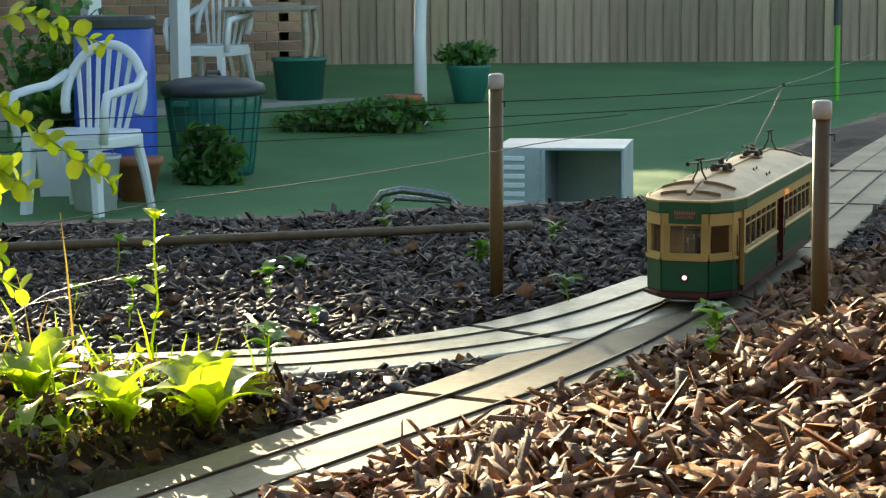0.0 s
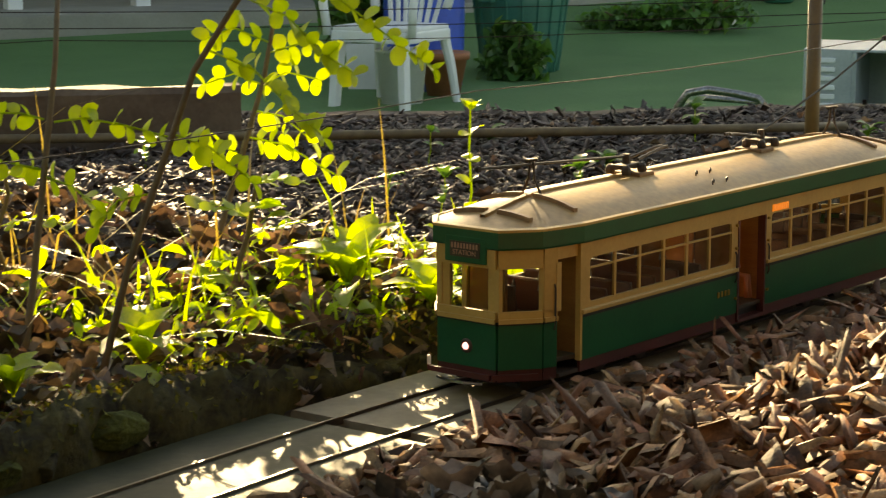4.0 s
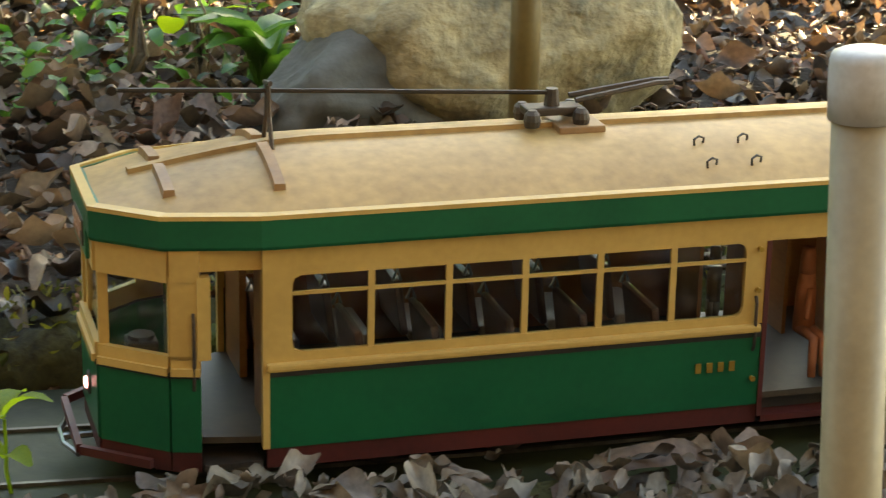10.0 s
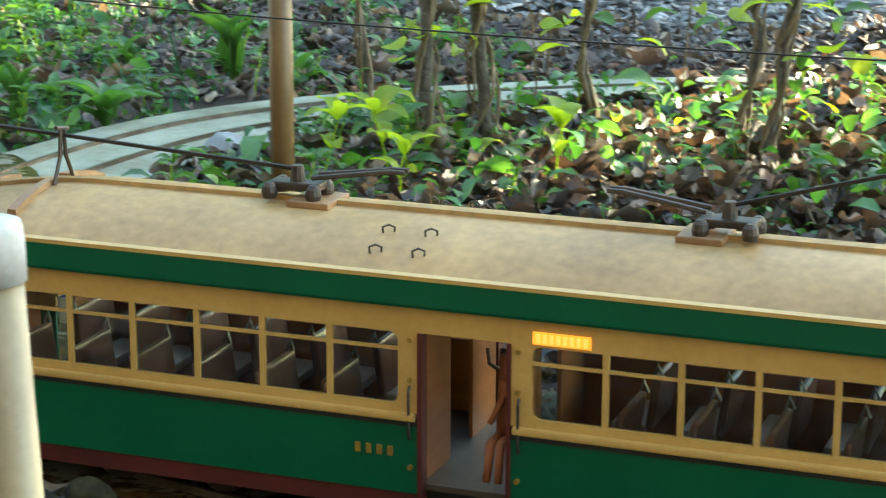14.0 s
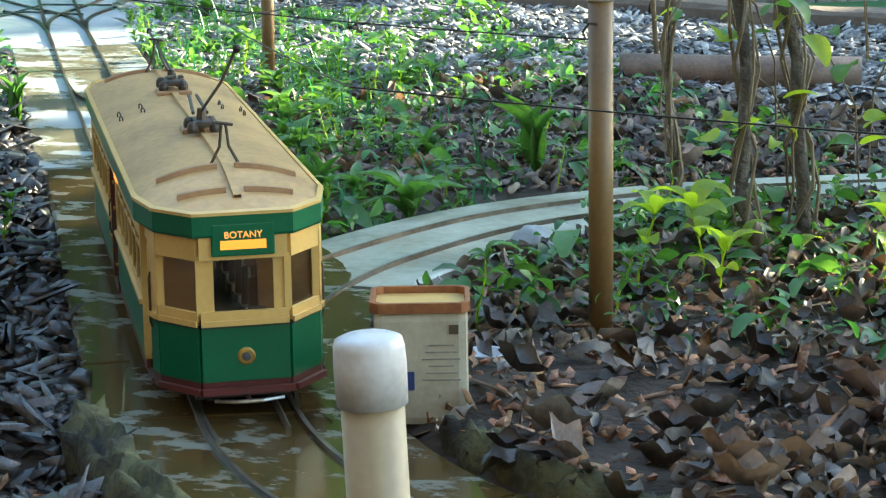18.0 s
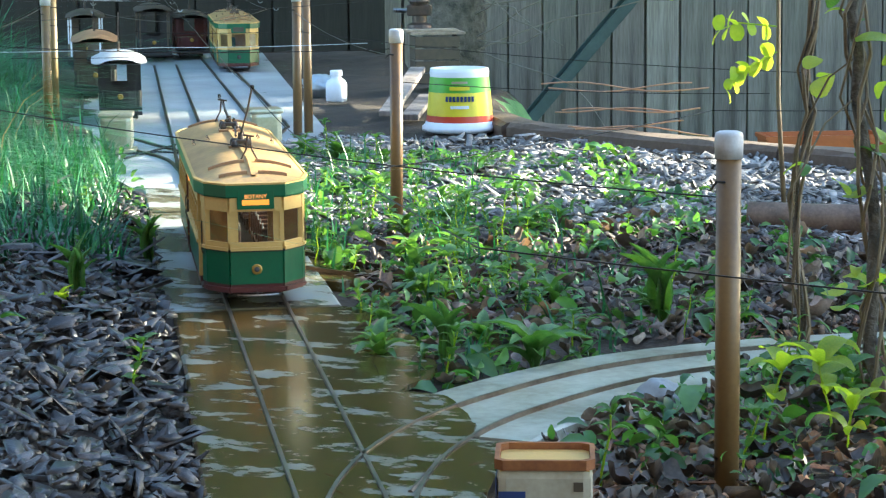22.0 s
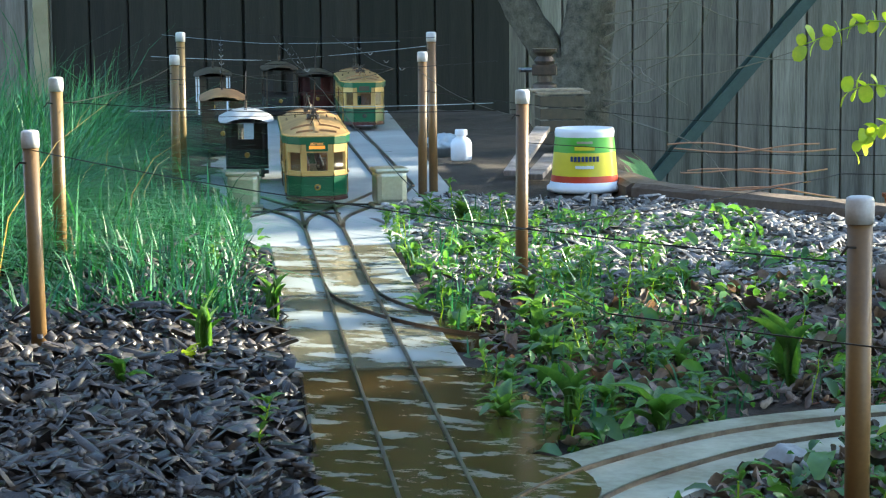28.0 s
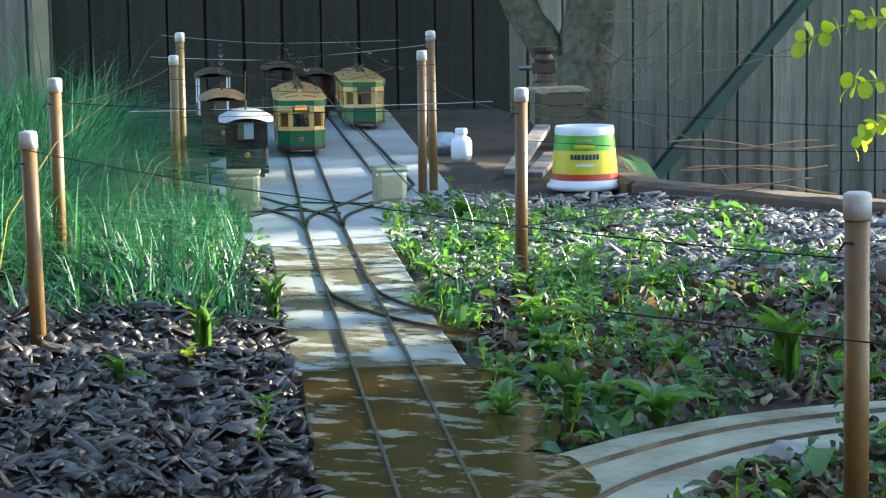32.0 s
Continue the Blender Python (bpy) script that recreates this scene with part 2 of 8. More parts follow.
M = dict(
    mud=wet_boards("mud", (0.044, 0.027, 0.008), (0.19, 0.185, 0.145), 0.525, 15.0),
    wet_grey=wet_boards("wet_grey", (0.11, 0.10, 0.065), (0.30, 0.32, 0.31), 0.47),
    soil=material("soil", (0.018, 0.012, 0.008), (0.05, 0.034, 0.022), 14, 160, 0.95, bump=1.0, depth=0.006),
    lawn=material("lawn", (0.05, 0.135, 0.04), (0.085, 0.19, 0.06), 1.3, 60, 0.9, bump=1.0, depth=0.02),
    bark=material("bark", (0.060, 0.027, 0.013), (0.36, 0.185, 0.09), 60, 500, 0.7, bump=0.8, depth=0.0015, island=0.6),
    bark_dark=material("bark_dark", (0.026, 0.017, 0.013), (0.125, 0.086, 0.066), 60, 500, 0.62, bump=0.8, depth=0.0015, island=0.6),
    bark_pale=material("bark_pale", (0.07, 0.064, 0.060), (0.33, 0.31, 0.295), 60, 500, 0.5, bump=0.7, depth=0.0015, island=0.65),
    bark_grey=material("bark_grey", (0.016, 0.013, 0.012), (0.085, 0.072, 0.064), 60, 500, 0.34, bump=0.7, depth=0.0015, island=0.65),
    litter=material("litter", (0.075, 0.046, 0.030), (0.24, 0.165, 0.11), 25, 250, 0.6, bump=0.6, depth=0.001, island=0.6, through_light=0.2, tint=(1.4, 1.15, 0.85)),
    litter_dark=material("litter_dark", (0.022, 0.015, 0.011), (0.10, 0.072, 0.052), 25, 250, 0.42, bump=0.6, depth=0.001, island=0.6),
    litter_grey=material("litter_grey", (0.060, 0.042, 0.029), (0.26, 0.205, 0.155), 25, 250, 0.55, bump=0.6, depth=0.001, island=0.6, through_light=0.1, tint=(1.3, 1.1, 0.9)),
    board=material("board", (0.36, 0.285, 0.18), (0.20, 0.155, 0.10), 9, 120, 0.7, bump=0.7, depth=0.0015, stretch=(1, 1, 1)),
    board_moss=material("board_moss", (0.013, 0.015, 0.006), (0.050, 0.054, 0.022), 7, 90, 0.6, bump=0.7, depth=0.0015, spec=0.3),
    wall_plain=material("wall_plain", (0.055, 0.045, 0.036), (0.035, 0.029, 0.024), 3, 60, 0.85, bump=0.4, depth=0.002),
    rail_worn=material("rail_worn", (0.20, 0.17, 0.13), (0.075, 0.055, 0.04), 30, 300, 0.38, 0.7, bump=0.4, depth=0.0004),
    tin_plate=material("tin_plate", (0.60, 0.58, 0.46), (0.42, 0.39, 0.27), 14, 200, 0.32, 0.75, bump=0.1, depth=0.0004),
    board_pale=material("board_pale", (0.40, 0.41, 0.34), (0.16, 0.15, 0.10), 9, 110, 0.4, bump=0.4, depth=0.001),
    rail=material("rail", (0.045, 0.035, 0.03), (0.09, 0.06, 0.04), 60, 400, 0.45, 0.8, bump=0.4, depth=0.0004),
    slab=material("slab", (0.34, 0.36, 0.37), (0.24, 0.25, 0.25), 6, 220, 0.75, bump=0.5, depth=0.001),
    post_grey=material("post_grey", (0.34, 0.275, 0.17), (0.25, 0.195, 0.115), 18, 300, 0.45, bump=0.25, depth=0.0004),
    post=material("post", (0.165, 0.098, 0.030), (0.11, 0.064, 0.020), 18, 300, 0.45, bump=0.25, depth=0.0004, obj=0.12),
    cap=material("cap", (0.56, 0.56, 0.57), (0.40, 0.385, 0.37), 60, 500, 0.4, bump=0.15, depth=0.0003),
    wire=material("wire", (0.02, 0.018, 0.016), (0.05, 0.035, 0.025), 100, 800, 0.5, 0.7, bump=0),
    copper=material("copper", (0.50, 0.27, 0.15), (0.32, 0.17, 0.10), 100, 800, 0.4, 0.3, bump=0),
    green=material("green", (0.006, 0.108, 0.042), (0.005, 0.080, 0.033), 20, 300, 0.32, bump=0.12, depth=0.0004),
    cream=material("cream", (0.58, 0.37, 0.115), (0.47, 0.29, 0.085), 18, 260, 0.38, bump=0.12, depth=0.0004),
    maroon=material("maroon", (0.10, 0.016, 0.012), (0.06, 0.012, 0.01), 30, 300, 0.5, bump=0.15, depth=0.0004),
    black=material("black", (0.012, 0.012, 0.012), (0.03, 0.026, 0.022), 40, 300, 0.5, bump=0.2, depth=0.0005),
    roof=material("roof", (0.50, 0.31, 0.12), (0.25, 0.145, 0.058), 12, 170, 0.45, bump=0.3, depth=0.0006, spec=0.32),
    roof_rib=material("roof_rib", (0.34, 0.19, 0.085), (0.20, 0.105, 0.05), 30, 200, 0.5, bump=0.2, depth=0.0005),
    wood=material("wood", (0.36, 0.155, 0.05), (0.24, 0.095, 0.03), 14, 200, 0.4, bump=0.2, depth=0.0005, stretch=(1, 1, 6)),
    # paler than the seat backs: light falling on the seats, put into the colour
    seat_lit=material("seat_lit", (0.42, 0.33, 0.27), (0.30, 0.22, 0.17), 40, 300, 0.3, bump=0.1, depth=0.0004),
    leather=material("leather", (0.16, 0.075, 0.05), (0.10, 0.05, 0.035), 40, 300, 0.35, bump=0.2, depth=0.0005),
    gold=material("gold", (0.42, 0.26, 0.05), (0.26, 0.15, 0.03), 60, 300, 0.35, 0.4, bump=0),
    steel=material("steel", (0.35, 0.35, 0.35), (0.15, 0.13, 0.12), 80, 400, 0.3, 1.0, bump=0.2, depth=0.0003),
    iron=material("iron", (0.05, 0.045, 0.04), (0.11, 0.075, 0.055), 60, 400, 0.5, 0.6, bump=0.3, depth=0.0004),
    rock=material("rock", (0.46, 0.36, 0.19), (0.13, 0.115, 0.075), 17, 120, 0.85, bump=1.0, depth=0.010, lo=0.42, hi=0.68),
    stone=material("stone", (0.20, 0.18, 0.15), (0.11, 0.10, 0.085), 14, 120, 0.85, bump=0.8, depth=0.004, obj=0.3),
    moss_green=material("moss_green", (0.030, 0.034, 0.008), (0.105, 0.125, 0.020), 40, 260, 0.95, bump=1.0, depth=0.004),
    moss=material("moss", (0.016, 0.013, 0.007), (0.085, 0.078, 0.026), 26, 160, 0.95, bump=1.0, depth=0.006, lo=0.42, hi=0.66),
    moss_bright=material("moss_bright", (0.05, 0.055, 0.012), (0.13, 0.12, 0.03), 60, 300, 0.8, bump=0, island=0.6, through_light=0.3),
    leaf=material("leaf", (0.042, 0.118, 0.030), (0.082, 0.17, 0.048), 20, 200, 0.36, bump=0.3, depth=0.0008, island=0.5, through_light=0.38, tint=(2.1, 2.1, 0.75)),
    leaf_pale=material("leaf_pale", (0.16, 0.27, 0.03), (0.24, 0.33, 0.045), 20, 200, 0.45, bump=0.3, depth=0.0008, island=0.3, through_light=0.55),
    grass=material("grass", (0.016, 0.088, 0.036), (0.042, 0.165, 0.070), 20, 200, 0.5, bump=0, island=0.5, through_light=0.18, tint=(1.8, 2.0, 0.9)),
    twig_pale=material("twig_pale", (0.22, 0.18, 0.14), (0.12, 0.095, 0.07), 30, 200, 0.7, bump=0),
    straw=material("straw", (0.42, 0.33, 0.17), (0.30, 0.22, 0.10), 30, 200, 0.6, bump=0, island=0.35, through_light=0.2),
    stem=material("stem", (0.20, 0.145, 0.075), (0.12, 0.085, 0.05), 60, 300, 0.7, bump=0.4, depth=0.0006),
    trunk=material("trunk", (0.15, 0.125, 0.095), (0.045, 0.037, 0.028), 34, 150, 0.9, bump=1.0, depth=0.012),
    paling=material("paling", (0.25, 0.215, 0.185), (0.15, 0.125, 0.105), 5, 60, 0.85, bump=0.6, depth=0.003, stretch=(3, 3, 0.35), obj=0.28),
    # near-black paling colour that holds the deep shade over part of the fence
    paling_shaded=material("paling_shaded", (0.030, 0.024, 0.018), (0.012, 0.010, 0.008), 5, 60, 0.9, bump=0.8, depth=0.003, stretch=(4, 4, 0.22), obj=0.3),
    paling_dark=material("paling_dark", (0.31, 0.265, 0.225), (0.095, 0.078, 0.064), 5, 60, 0.85, bump=0.8, depth=0.003, stretch=(4, 4, 0.22), obj=0.32),
    paling_warm=material("paling_warm", (0.36, 0.28, 0.205), (0.20, 0.15, 0.105), 5, 60, 0.85, bump=0.8, depth=0.003, stretch=(4, 4, 0.22), obj=0.28),
    sleeper=material("sleeper", (0.085, 0.055, 0.038), (0.16, 0.115, 0.08), 12, 120, 0.85, bump=0.9, depth=0.004),
    white=material("white", (0.74, 0.76, 0.80), (0.64, 0.66, 0.70), 4, 90, 0.35, bump=0.05, depth=0.0005),
    blue=material("blue", (0.012, 0.085, 0.55), (0.01, 0.06, 0.40), 5, 80, 0.35, bump=0.1, depth=0.001),
    bin_green=material("bin_green", (0.02, 0.15, 0.115), (0.015, 0.11, 0.085), 5, 80, 0.45, bump=0.1, depth=0.001),
    dark=material("dark", (0.03, 0.034, 0.038), (0.05, 0.052, 0.055), 5, 80, 0.5, bump=0.1, depth=0.001),
    brick=material("brick", (0.34, 0.20, 0.125), (0.22, 0.13, 0.085), 9, 80, 0.85, bump=0.6, depth=0.003, obj=0.4),
    mortar=material("mortar", (0.36, 0.33, 0.28), (0.28, 0.25, 0.22), 20, 120, 0.9, bump=0.6, depth=0.002),
    concrete=material("concrete", (0.30, 0.29, 0.26), (0.22, 0.21, 0.19), 3, 50, 0.85, bump=0.4, depth=0.002),
    terracotta=material("terracotta", (0.36, 0.13, 0.06), (0.25, 0.085, 0.04), 10, 80, 0.7, bump=0.2, depth=0.001),
    orange=material("orange", (0.50, 0.12, 0.025), (0.38, 0.085, 0.02), 8, 80, 0.5, bump=0.1, depth=0.001),
    zinc=material("zinc", (0.42, 0.47, 0.52), (0.30, 0.34, 0.38), 6, 90, 0.42, 0.3, bump=0.15, depth=0.001),
    yellow=material("yellow", (0.72, 0.62, 0.03), (0.62, 0.53, 0.03), 9, 90, 0.35, bump=0),
    lime=material("lime", (0.10, 0.42, 0.035), (0.08, 0.32, 0.03), 9, 90, 0.35, bump=0),
    red=material("red", (0.55, 0.05, 0.02), (0.42, 0.04, 0.02), 9, 90, 0.35, bump=0),
    grey_paint=material("grey_paint", (0.055, 0.085, 0.075), (0.035, 0.055, 0.05), 9, 90, 0.6, bump=0.2, depth=0.001),
    olive=material("olive", (0.085, 0.06, 0.035), (0.05, 0.036, 0.024), 30, 200, 0.5, bump=0.1, depth=0.0005),
    rust=material("rust", (0.16, 0.05, 0.02), (0.30, 0.12, 0.035), 40, 300, 0.7, 0.2, bump=0.4, depth=0.0008),
    label=material("label", (0.42, 0.38, 0.28), (0.30, 0.26, 0.18), 30, 300, 0.5, bump=0.1, depth=0.0003),
    navy=material("navy", (0.02, 0.045, 0.16), (0.015, 0.03, 0.10), 30, 300, 0.45, bump=0.1, depth=0.0003),
    skin=material("doll", (0.50, 0.30, 0.17), (0.42, 0.24, 0.13), 30, 300, 0.45, bump=0),
    glass=glass("glass"),
    lamp=glow("lamp", (1.0, 0.42, 0.48), 0.9),
    sign=glow("sign", (1.0, 0.30, 0.03), 0.13),
    sign_dim=glow("sign_dim", (0.36, 0.20, 0.13), 0.015),
    sign_pale=glow("sign_pale", (1.0, 0.36, 0.08), 0.14),
)


# ---- mesh building ----
class Geo:
    """Collects vertices and faces of one mesh."""

    def __init__(self):
        self.v, self.f = [], []

    def add(self, verts, faces):
        o = len(self.v)
        self.v += [tuple(p) for p in verts]
        self.f += [tuple(o + i for i in f) for f in faces]
        return self

    def box(self, x0, x1, y0, y1, z0, z1, bevel=0.0, m=None):
        c, h = Vector(((x0 + x1) / 2, (y0 + y1) / 2, (z0 + z1) / 2)), Vector((abs(x1 - x0) / 2, abs(y1 - y0) / 2, abs(z1 - z0) / 2))
        if bevel:
            bm = bmesh.new()
            bmesh.ops.create_cube(bm, size=1.0, matrix=Matrix.Diagonal((2 * h.x, 2 * h.y, 2 * h.z, 1)))
            bmesh.ops.bevel(bm, geom=bm.edges[:], offset=min(bevel, 0.45 * min(2 * h.x, 2 * h.y, 2 * h.z)), segments=2, affect="EDGES", profile=0.6)
            bm.verts.index_update()
            vs, fs = [v.co + c for v in bm.verts], [[v.index for v in f.verts] for f in bm.faces]
            bm.free()
        else:
            vs = [c + Vector((sx * h.x, sy * h.y, sz * h.z)) for sx in (-1, 1) for sy in (-1, 1) for sz in (-1, 1)]
            fs = [(0, 1, 3, 2), (4, 6, 7, 5), (0, 4, 5, 1), (2, 3, 7, 6), (0, 2, 6, 4), (1, 5, 7, 3)]
        if m:
            vs = [m @ v for v in vs]
        return self.add(vs, fs)

    def lathe(self, profile, n=20, m=None, close=True):
        """A turned body from (radius, z) pairs."""
        vs, fs = [], []
        for r, z in profile:
            vs += [Vector((r * math.cos(2 * math.pi * k / n), r * math.sin(2 * math.pi * k / n), z)) for k in range(n)]
        for a in range(len(profile) - 1):
            for k in range(n):
                fs.append((a * n + k, a * n + (k + 1) % n, (a + 1) * n + (k + 1) % n, (a + 1) * n + k))
        if close:
            fs.append(tuple(range(n - 1, -1, -1)))
            fs.append(tuple((len(profile) - 1) * n + k for k in range(n)))
        if m:
            vs = [m @ v for v in vs]
        return self.add(vs, fs)

    def tube(self, pts, r, n=6, r2=None):
        """A round bar along points; r may taper to r2."""
        pts = [Vector(p) for p in pts]
        vs, fs = [], []
        side = None
        for i, p in enumerate(pts):
            d = (pts[min(i + 1, len(pts) - 1)] - pts[max(i - 1, 0)]).normalized()
            if side is None:
                side = d.orthogonal().normalized()
            side = (side - d * side.dot(d)).normalized()
            up = d.cross(side)
            rr = r if r2 is None else r + (r2 - r) * i / (len(pts) - 1)
            vs += [p + rr * (math.cos(2 * math.pi * k / n) * side + math.sin(2 * math.pi * k / n) * up) for k in range(n)]
        for a in range(len(pts) - 1):
            for k in range(n):
                fs.append((a * n + k, a * n + (k + 1) % n, (a + 1) * n + (k + 1) % n, (a + 1) * n + k))
        fs.append(tuple(range(n - 1, -1, -1)))
        fs.append(tuple((len(pts) - 1) * n + k for k in range(n)))
        return self.add(vs, fs)

    def prism(self, outline, z0, z1, m=None):
        """An upright prism over an outline of (x, y)."""
        n = len(outline)
        vs = [Vector((x, y, z0)) for x, y in outline] + [Vector((x, y, z1)) for x, y in outline]
        fs = [tuple(range(n - 1, -1, -1)), tuple(range(n, 2 * n))] + [(k, (k + 1) % n, n + (k + 1) % n, n + k) for k in range(n)]
        if m:
            vs = [m @ v for v in vs]
        return self.add(vs, fs)

    def strip(self, rows, close=False):
        """A sheet through rows of equally many points."""
        n = len(rows[0])
        fs = []
        for a in range(len(rows) - 1):
            for k in range(n if close else n - 1):
                fs.append((a * n + k, a * n + (k + 1) % n, (a + 1) * n + (k + 1) % n, (a + 1) * n + k))
        return self.add([p for row in rows for p in row], fs)

    def band(self, outline, z0, z1, thick):
        """An open wall of some thickness along an outline of (x, y)."""
        pts = [Vector((x, y, 0)) for x, y in outline]
        rows = []
        for i, p in enumerate(pts):
            d = (pts[min(i + 1, len(pts) - 1)] - pts[max(i - 1, 0)]).normalized()
            q = p - Vector((-d.y, d.x, 0)) * -thick
            rows.append([(p.x, p.y, z0), (p.x, p.y, z1), (q.x, q.y, z1), (q.x, q.y, z0)])
        self.strip(rows, close=True)
        o = len(self.v)
        self.f += [(o - 4, o - 3, o - 2, o - 1), (o - 4 * len(rows) + 3, o - 4 * len(rows) + 2, o - 4 * len(rows) + 1, o - 4 * len(rows))]
        return self

    def mesh(self, name, mat, smooth=False):
        me = bpy.data.meshes.new(name)
        me.from_pydata(self.v, [], self.f)
        bm = bmesh.new()
        bm.from_mesh(me)
        bmesh.ops.recalc_face_normals(bm, faces=bm.faces)
        bm.to_mesh(me)
        bm.free()
        me.materials.append(M[mat])
        if smooth:
            me.polygons.foreach_set("use_smooth", [True] * len(me.polygons))
        return me


def part(name, geo, mat, parent=None, label="", smooth=False, m=None):
    """One mesh object under a thing or part; geo is a Geo or a mesh."""
    ob = new(name, geo.mesh(name, mat, smooth) if isinstance(geo, Geo) else geo)
    if parent:
        ob.parent = parent
    if m is not None:
        ob.matrix_basis = m
    if label:
        ob["label"] = label
    return ob


def thing(name, m, label, category, group="", kind=""):
    ob = new(name)
    ob.empty_display_size = 0.05
    ob.matrix_basis = m
    return tagged(ob, label, category, group, kind)


def cloud(name, V, F, mat, label, category, kind="stuff", smooth=False):
    """One object from arrays of points and faces."""
    me = bpy.data.meshes.new(name)
    V, F = np.asarray(V, float).reshape(-1, 3), np.asarray(F, int)
    me.vertices.add(len(V))
    me.vertices.foreach_set("co", V.ravel())
    me.loops.add(F.size)
    me.loops.foreach_set("vertex_index", F.ravel())
    me.polygons.add(len(F))
    me.polygons.foreach_set("loop_start", np.arange(len(F)) * F.shape[1])
    me.update(calc_edges=True)
    me.validate()
    if smooth:
        me.polygons.foreach_set("use_smooth", [True] * len(me.polygons))
    me.materials.append(M[mat])
    return tagged(new(name, me), label, category, kind=kind)


def many(shape_v, shape_f, mats):
    """Copies of a small shape by an array of 4 x 4 matrices: points and faces."""
    sv, sf = np.asarray(shape_v, float), np.asarray(shape_f, int)
    V = np.einsum("nij,kj->nki", mats[:, :3, :3], sv) + mats[:, None, :3, 3]
    F = sf[None] + (np.arange(len(mats)) * len(sv))[:, None, None]
    return V.reshape(-1, 3), F.reshape(-1, sf.shape[1])


def turns(rng, n, tilt=0.5):
    """Random upright frames: a turn about z, then a lean."""
    a, b, c = rng.uniform(0, 2 * math.pi, n), rng.normal(0, tilt, n), rng.normal(0, tilt, n)
    R = np.zeros((n, 3, 3))
    ca, sa, cb, sb, cc, sc = np.cos(a), np.sin(a), np.cos(b), np.sin(b), np.cos(c), np.sin(c)
    R[:, 0, 0], R[:, 0, 1], R[:, 0, 2] = ca * cb, ca * sb * sc - sa * cc, ca * sb * cc + sa * sc
    R[:, 1, 0], R[:, 1, 1], R[:, 1, 2] = sa * cb, sa * sb * sc + ca * cc, sa * sb * cc - ca * sc
    R[:, 2, 0], R[:, 2, 1], R[:, 2, 2] = -sb, cb * sc, cb * cc
    return R


# ---- the tracks' lines ----
def spline(ctrl, step=0.02):
    """Evenly spaced points of a smooth line through ctrl."""
    P = [np.array(c, float) for c in ctrl]
    P = [2 * P[0] - P[1]] + P + [2 * P[-1] - P[-2]]
    out = []
    for i in range(1, len(P) - 2):
        a, b, c, d = P[i - 1 : i + 3]
        for u in np.arange(0, 1, 0.02):
            out.append(0.5 * (2 * b + (c - a) * u + (2 * a - 5 * b + 4 * c - d) * u**2 + (3 * b - a - 3 * c + d) * u**3))
    out = np.array(out + [P[-2]])
    s = np.r_[0, np.cumsum(np.linalg.norm(np.diff(out, axis=0), axis=1))]
    q = np.linspace(0, s[-1], int(s[-1] / step) + 1)
    return np.stack([np.interp(q, s, out[:, k]) for k in (0, 1)], 1)


DIR_B = np.array((0.5634, -0.8262))
ARC_C, ARC_R = np.array((0.153, -1.534)), 0.57
arc = [ARC_C + ARC_R * np.array((math.sin(a), math.cos(a))) for a in np.radians(np.linspace(0, 55.7, 30))]
WEST = spline([(-5.4, -1.85), (-4.4, -1.62), (-3.4, -1.37), (-2.74, -1.205), (-2.33, -1.12), (-1.92, -1.07), (-1.55, -1.062), (-1.2, -1.055), (-0.85, -1.032), (-0.5, -0.998), (-0.17, -0.969), (0.153, -0.964)])
MAIN = np.concatenate([WEST[:-1], arc, [arc[-1] + DIR_B * u + np.array((0.8262, 0.5634)) * -0.013 * max(0.0, u - 2.3) for u in np.arange(0.02, 5.2, 0.02)]])
MAIN_S = np.r_[0, np.cumsum(np.linalg.norm(np.diff(MAIN, axis=0), axis=1))]
MAIN_S -= MAIN_S[len(WEST) - 1]
LOOP = spline([(0.626, -1.219), (0.702, -1.366), (0.743, -1.529), (0.735, -1.694), (0.663, -1.893), (0.49, -2.06), (0.201, -2.195), (-0.153, -2.22), (-0.505, -2.12), (-0.87, -1.98), (-1.2, -1.83), (-1.47, -1.69), (-1.70, -1.52), (-1.897, -1.316), (-2.192, -1.204), (-2.682, -1.223)])


def on_main(s):
    return np.array([np.interp(s, MAIN_S, MAIN[:, k]) for k in (0, 1)])


def side_of(line):
    d = np.gradient(line, axis=0)
    d /= np.linalg.norm(d, axis=1, keepdims=True)
    return np.stack([-d[:, 1], d[:, 0]], 1)


def near_line(x, y, line):
    """Distance of points to a line."""
    best = np.full(np.shape(x), 9.0)
    for p in line[::3]:
        best = np.minimum(best, np.hypot(x - p[0], y - p[1]))
    return best


# ---- the ground: a raised bed over lower lawns ----
BED = [(-6.4, -2.28), (-3.55, -1.74), (-2.63, -2.50), (-2.34, -2.92), (-1.3, -3.6), (0.203, -3.424), (1.047, -3.618), (1.655, -3.884), (1.98, -4.30), (2.18, -4.95), (2.75, -5.50), (3.30, -6.55), (4.40, -6.25), (3.471, -3.086), (2.624, -0.616), (1.923, 1.607), (-6.54, 1.865)]


def inside_bed(x, y):
    """Signed distance to the bed's edge, positive inside."""
    P = np.array(BED)
    Q = np.roll(P, -1, 0)
    d, flag = np.full(np.shape(x), 99.0), np.zeros(np.shape(x), bool)
    for (ax, ay), (bx, by) in zip(P, Q):
        u = np.clip(((x - ax) * (bx - ax) + (y - ay) * (by - ay)) / ((bx - ax) ** 2 + (by - ay) ** 2), 0, 1)
        d = np.minimum(d, np.hypot(x - ax - u * (bx - ax), y - ay - u * (by - ay)))
        flag ^= ((ay > y) != (by > y)) & (x < (bx - ax) * (y - ay) / (by - ay + 1e-12) + ax)
    return np.where(flag, d, -d)


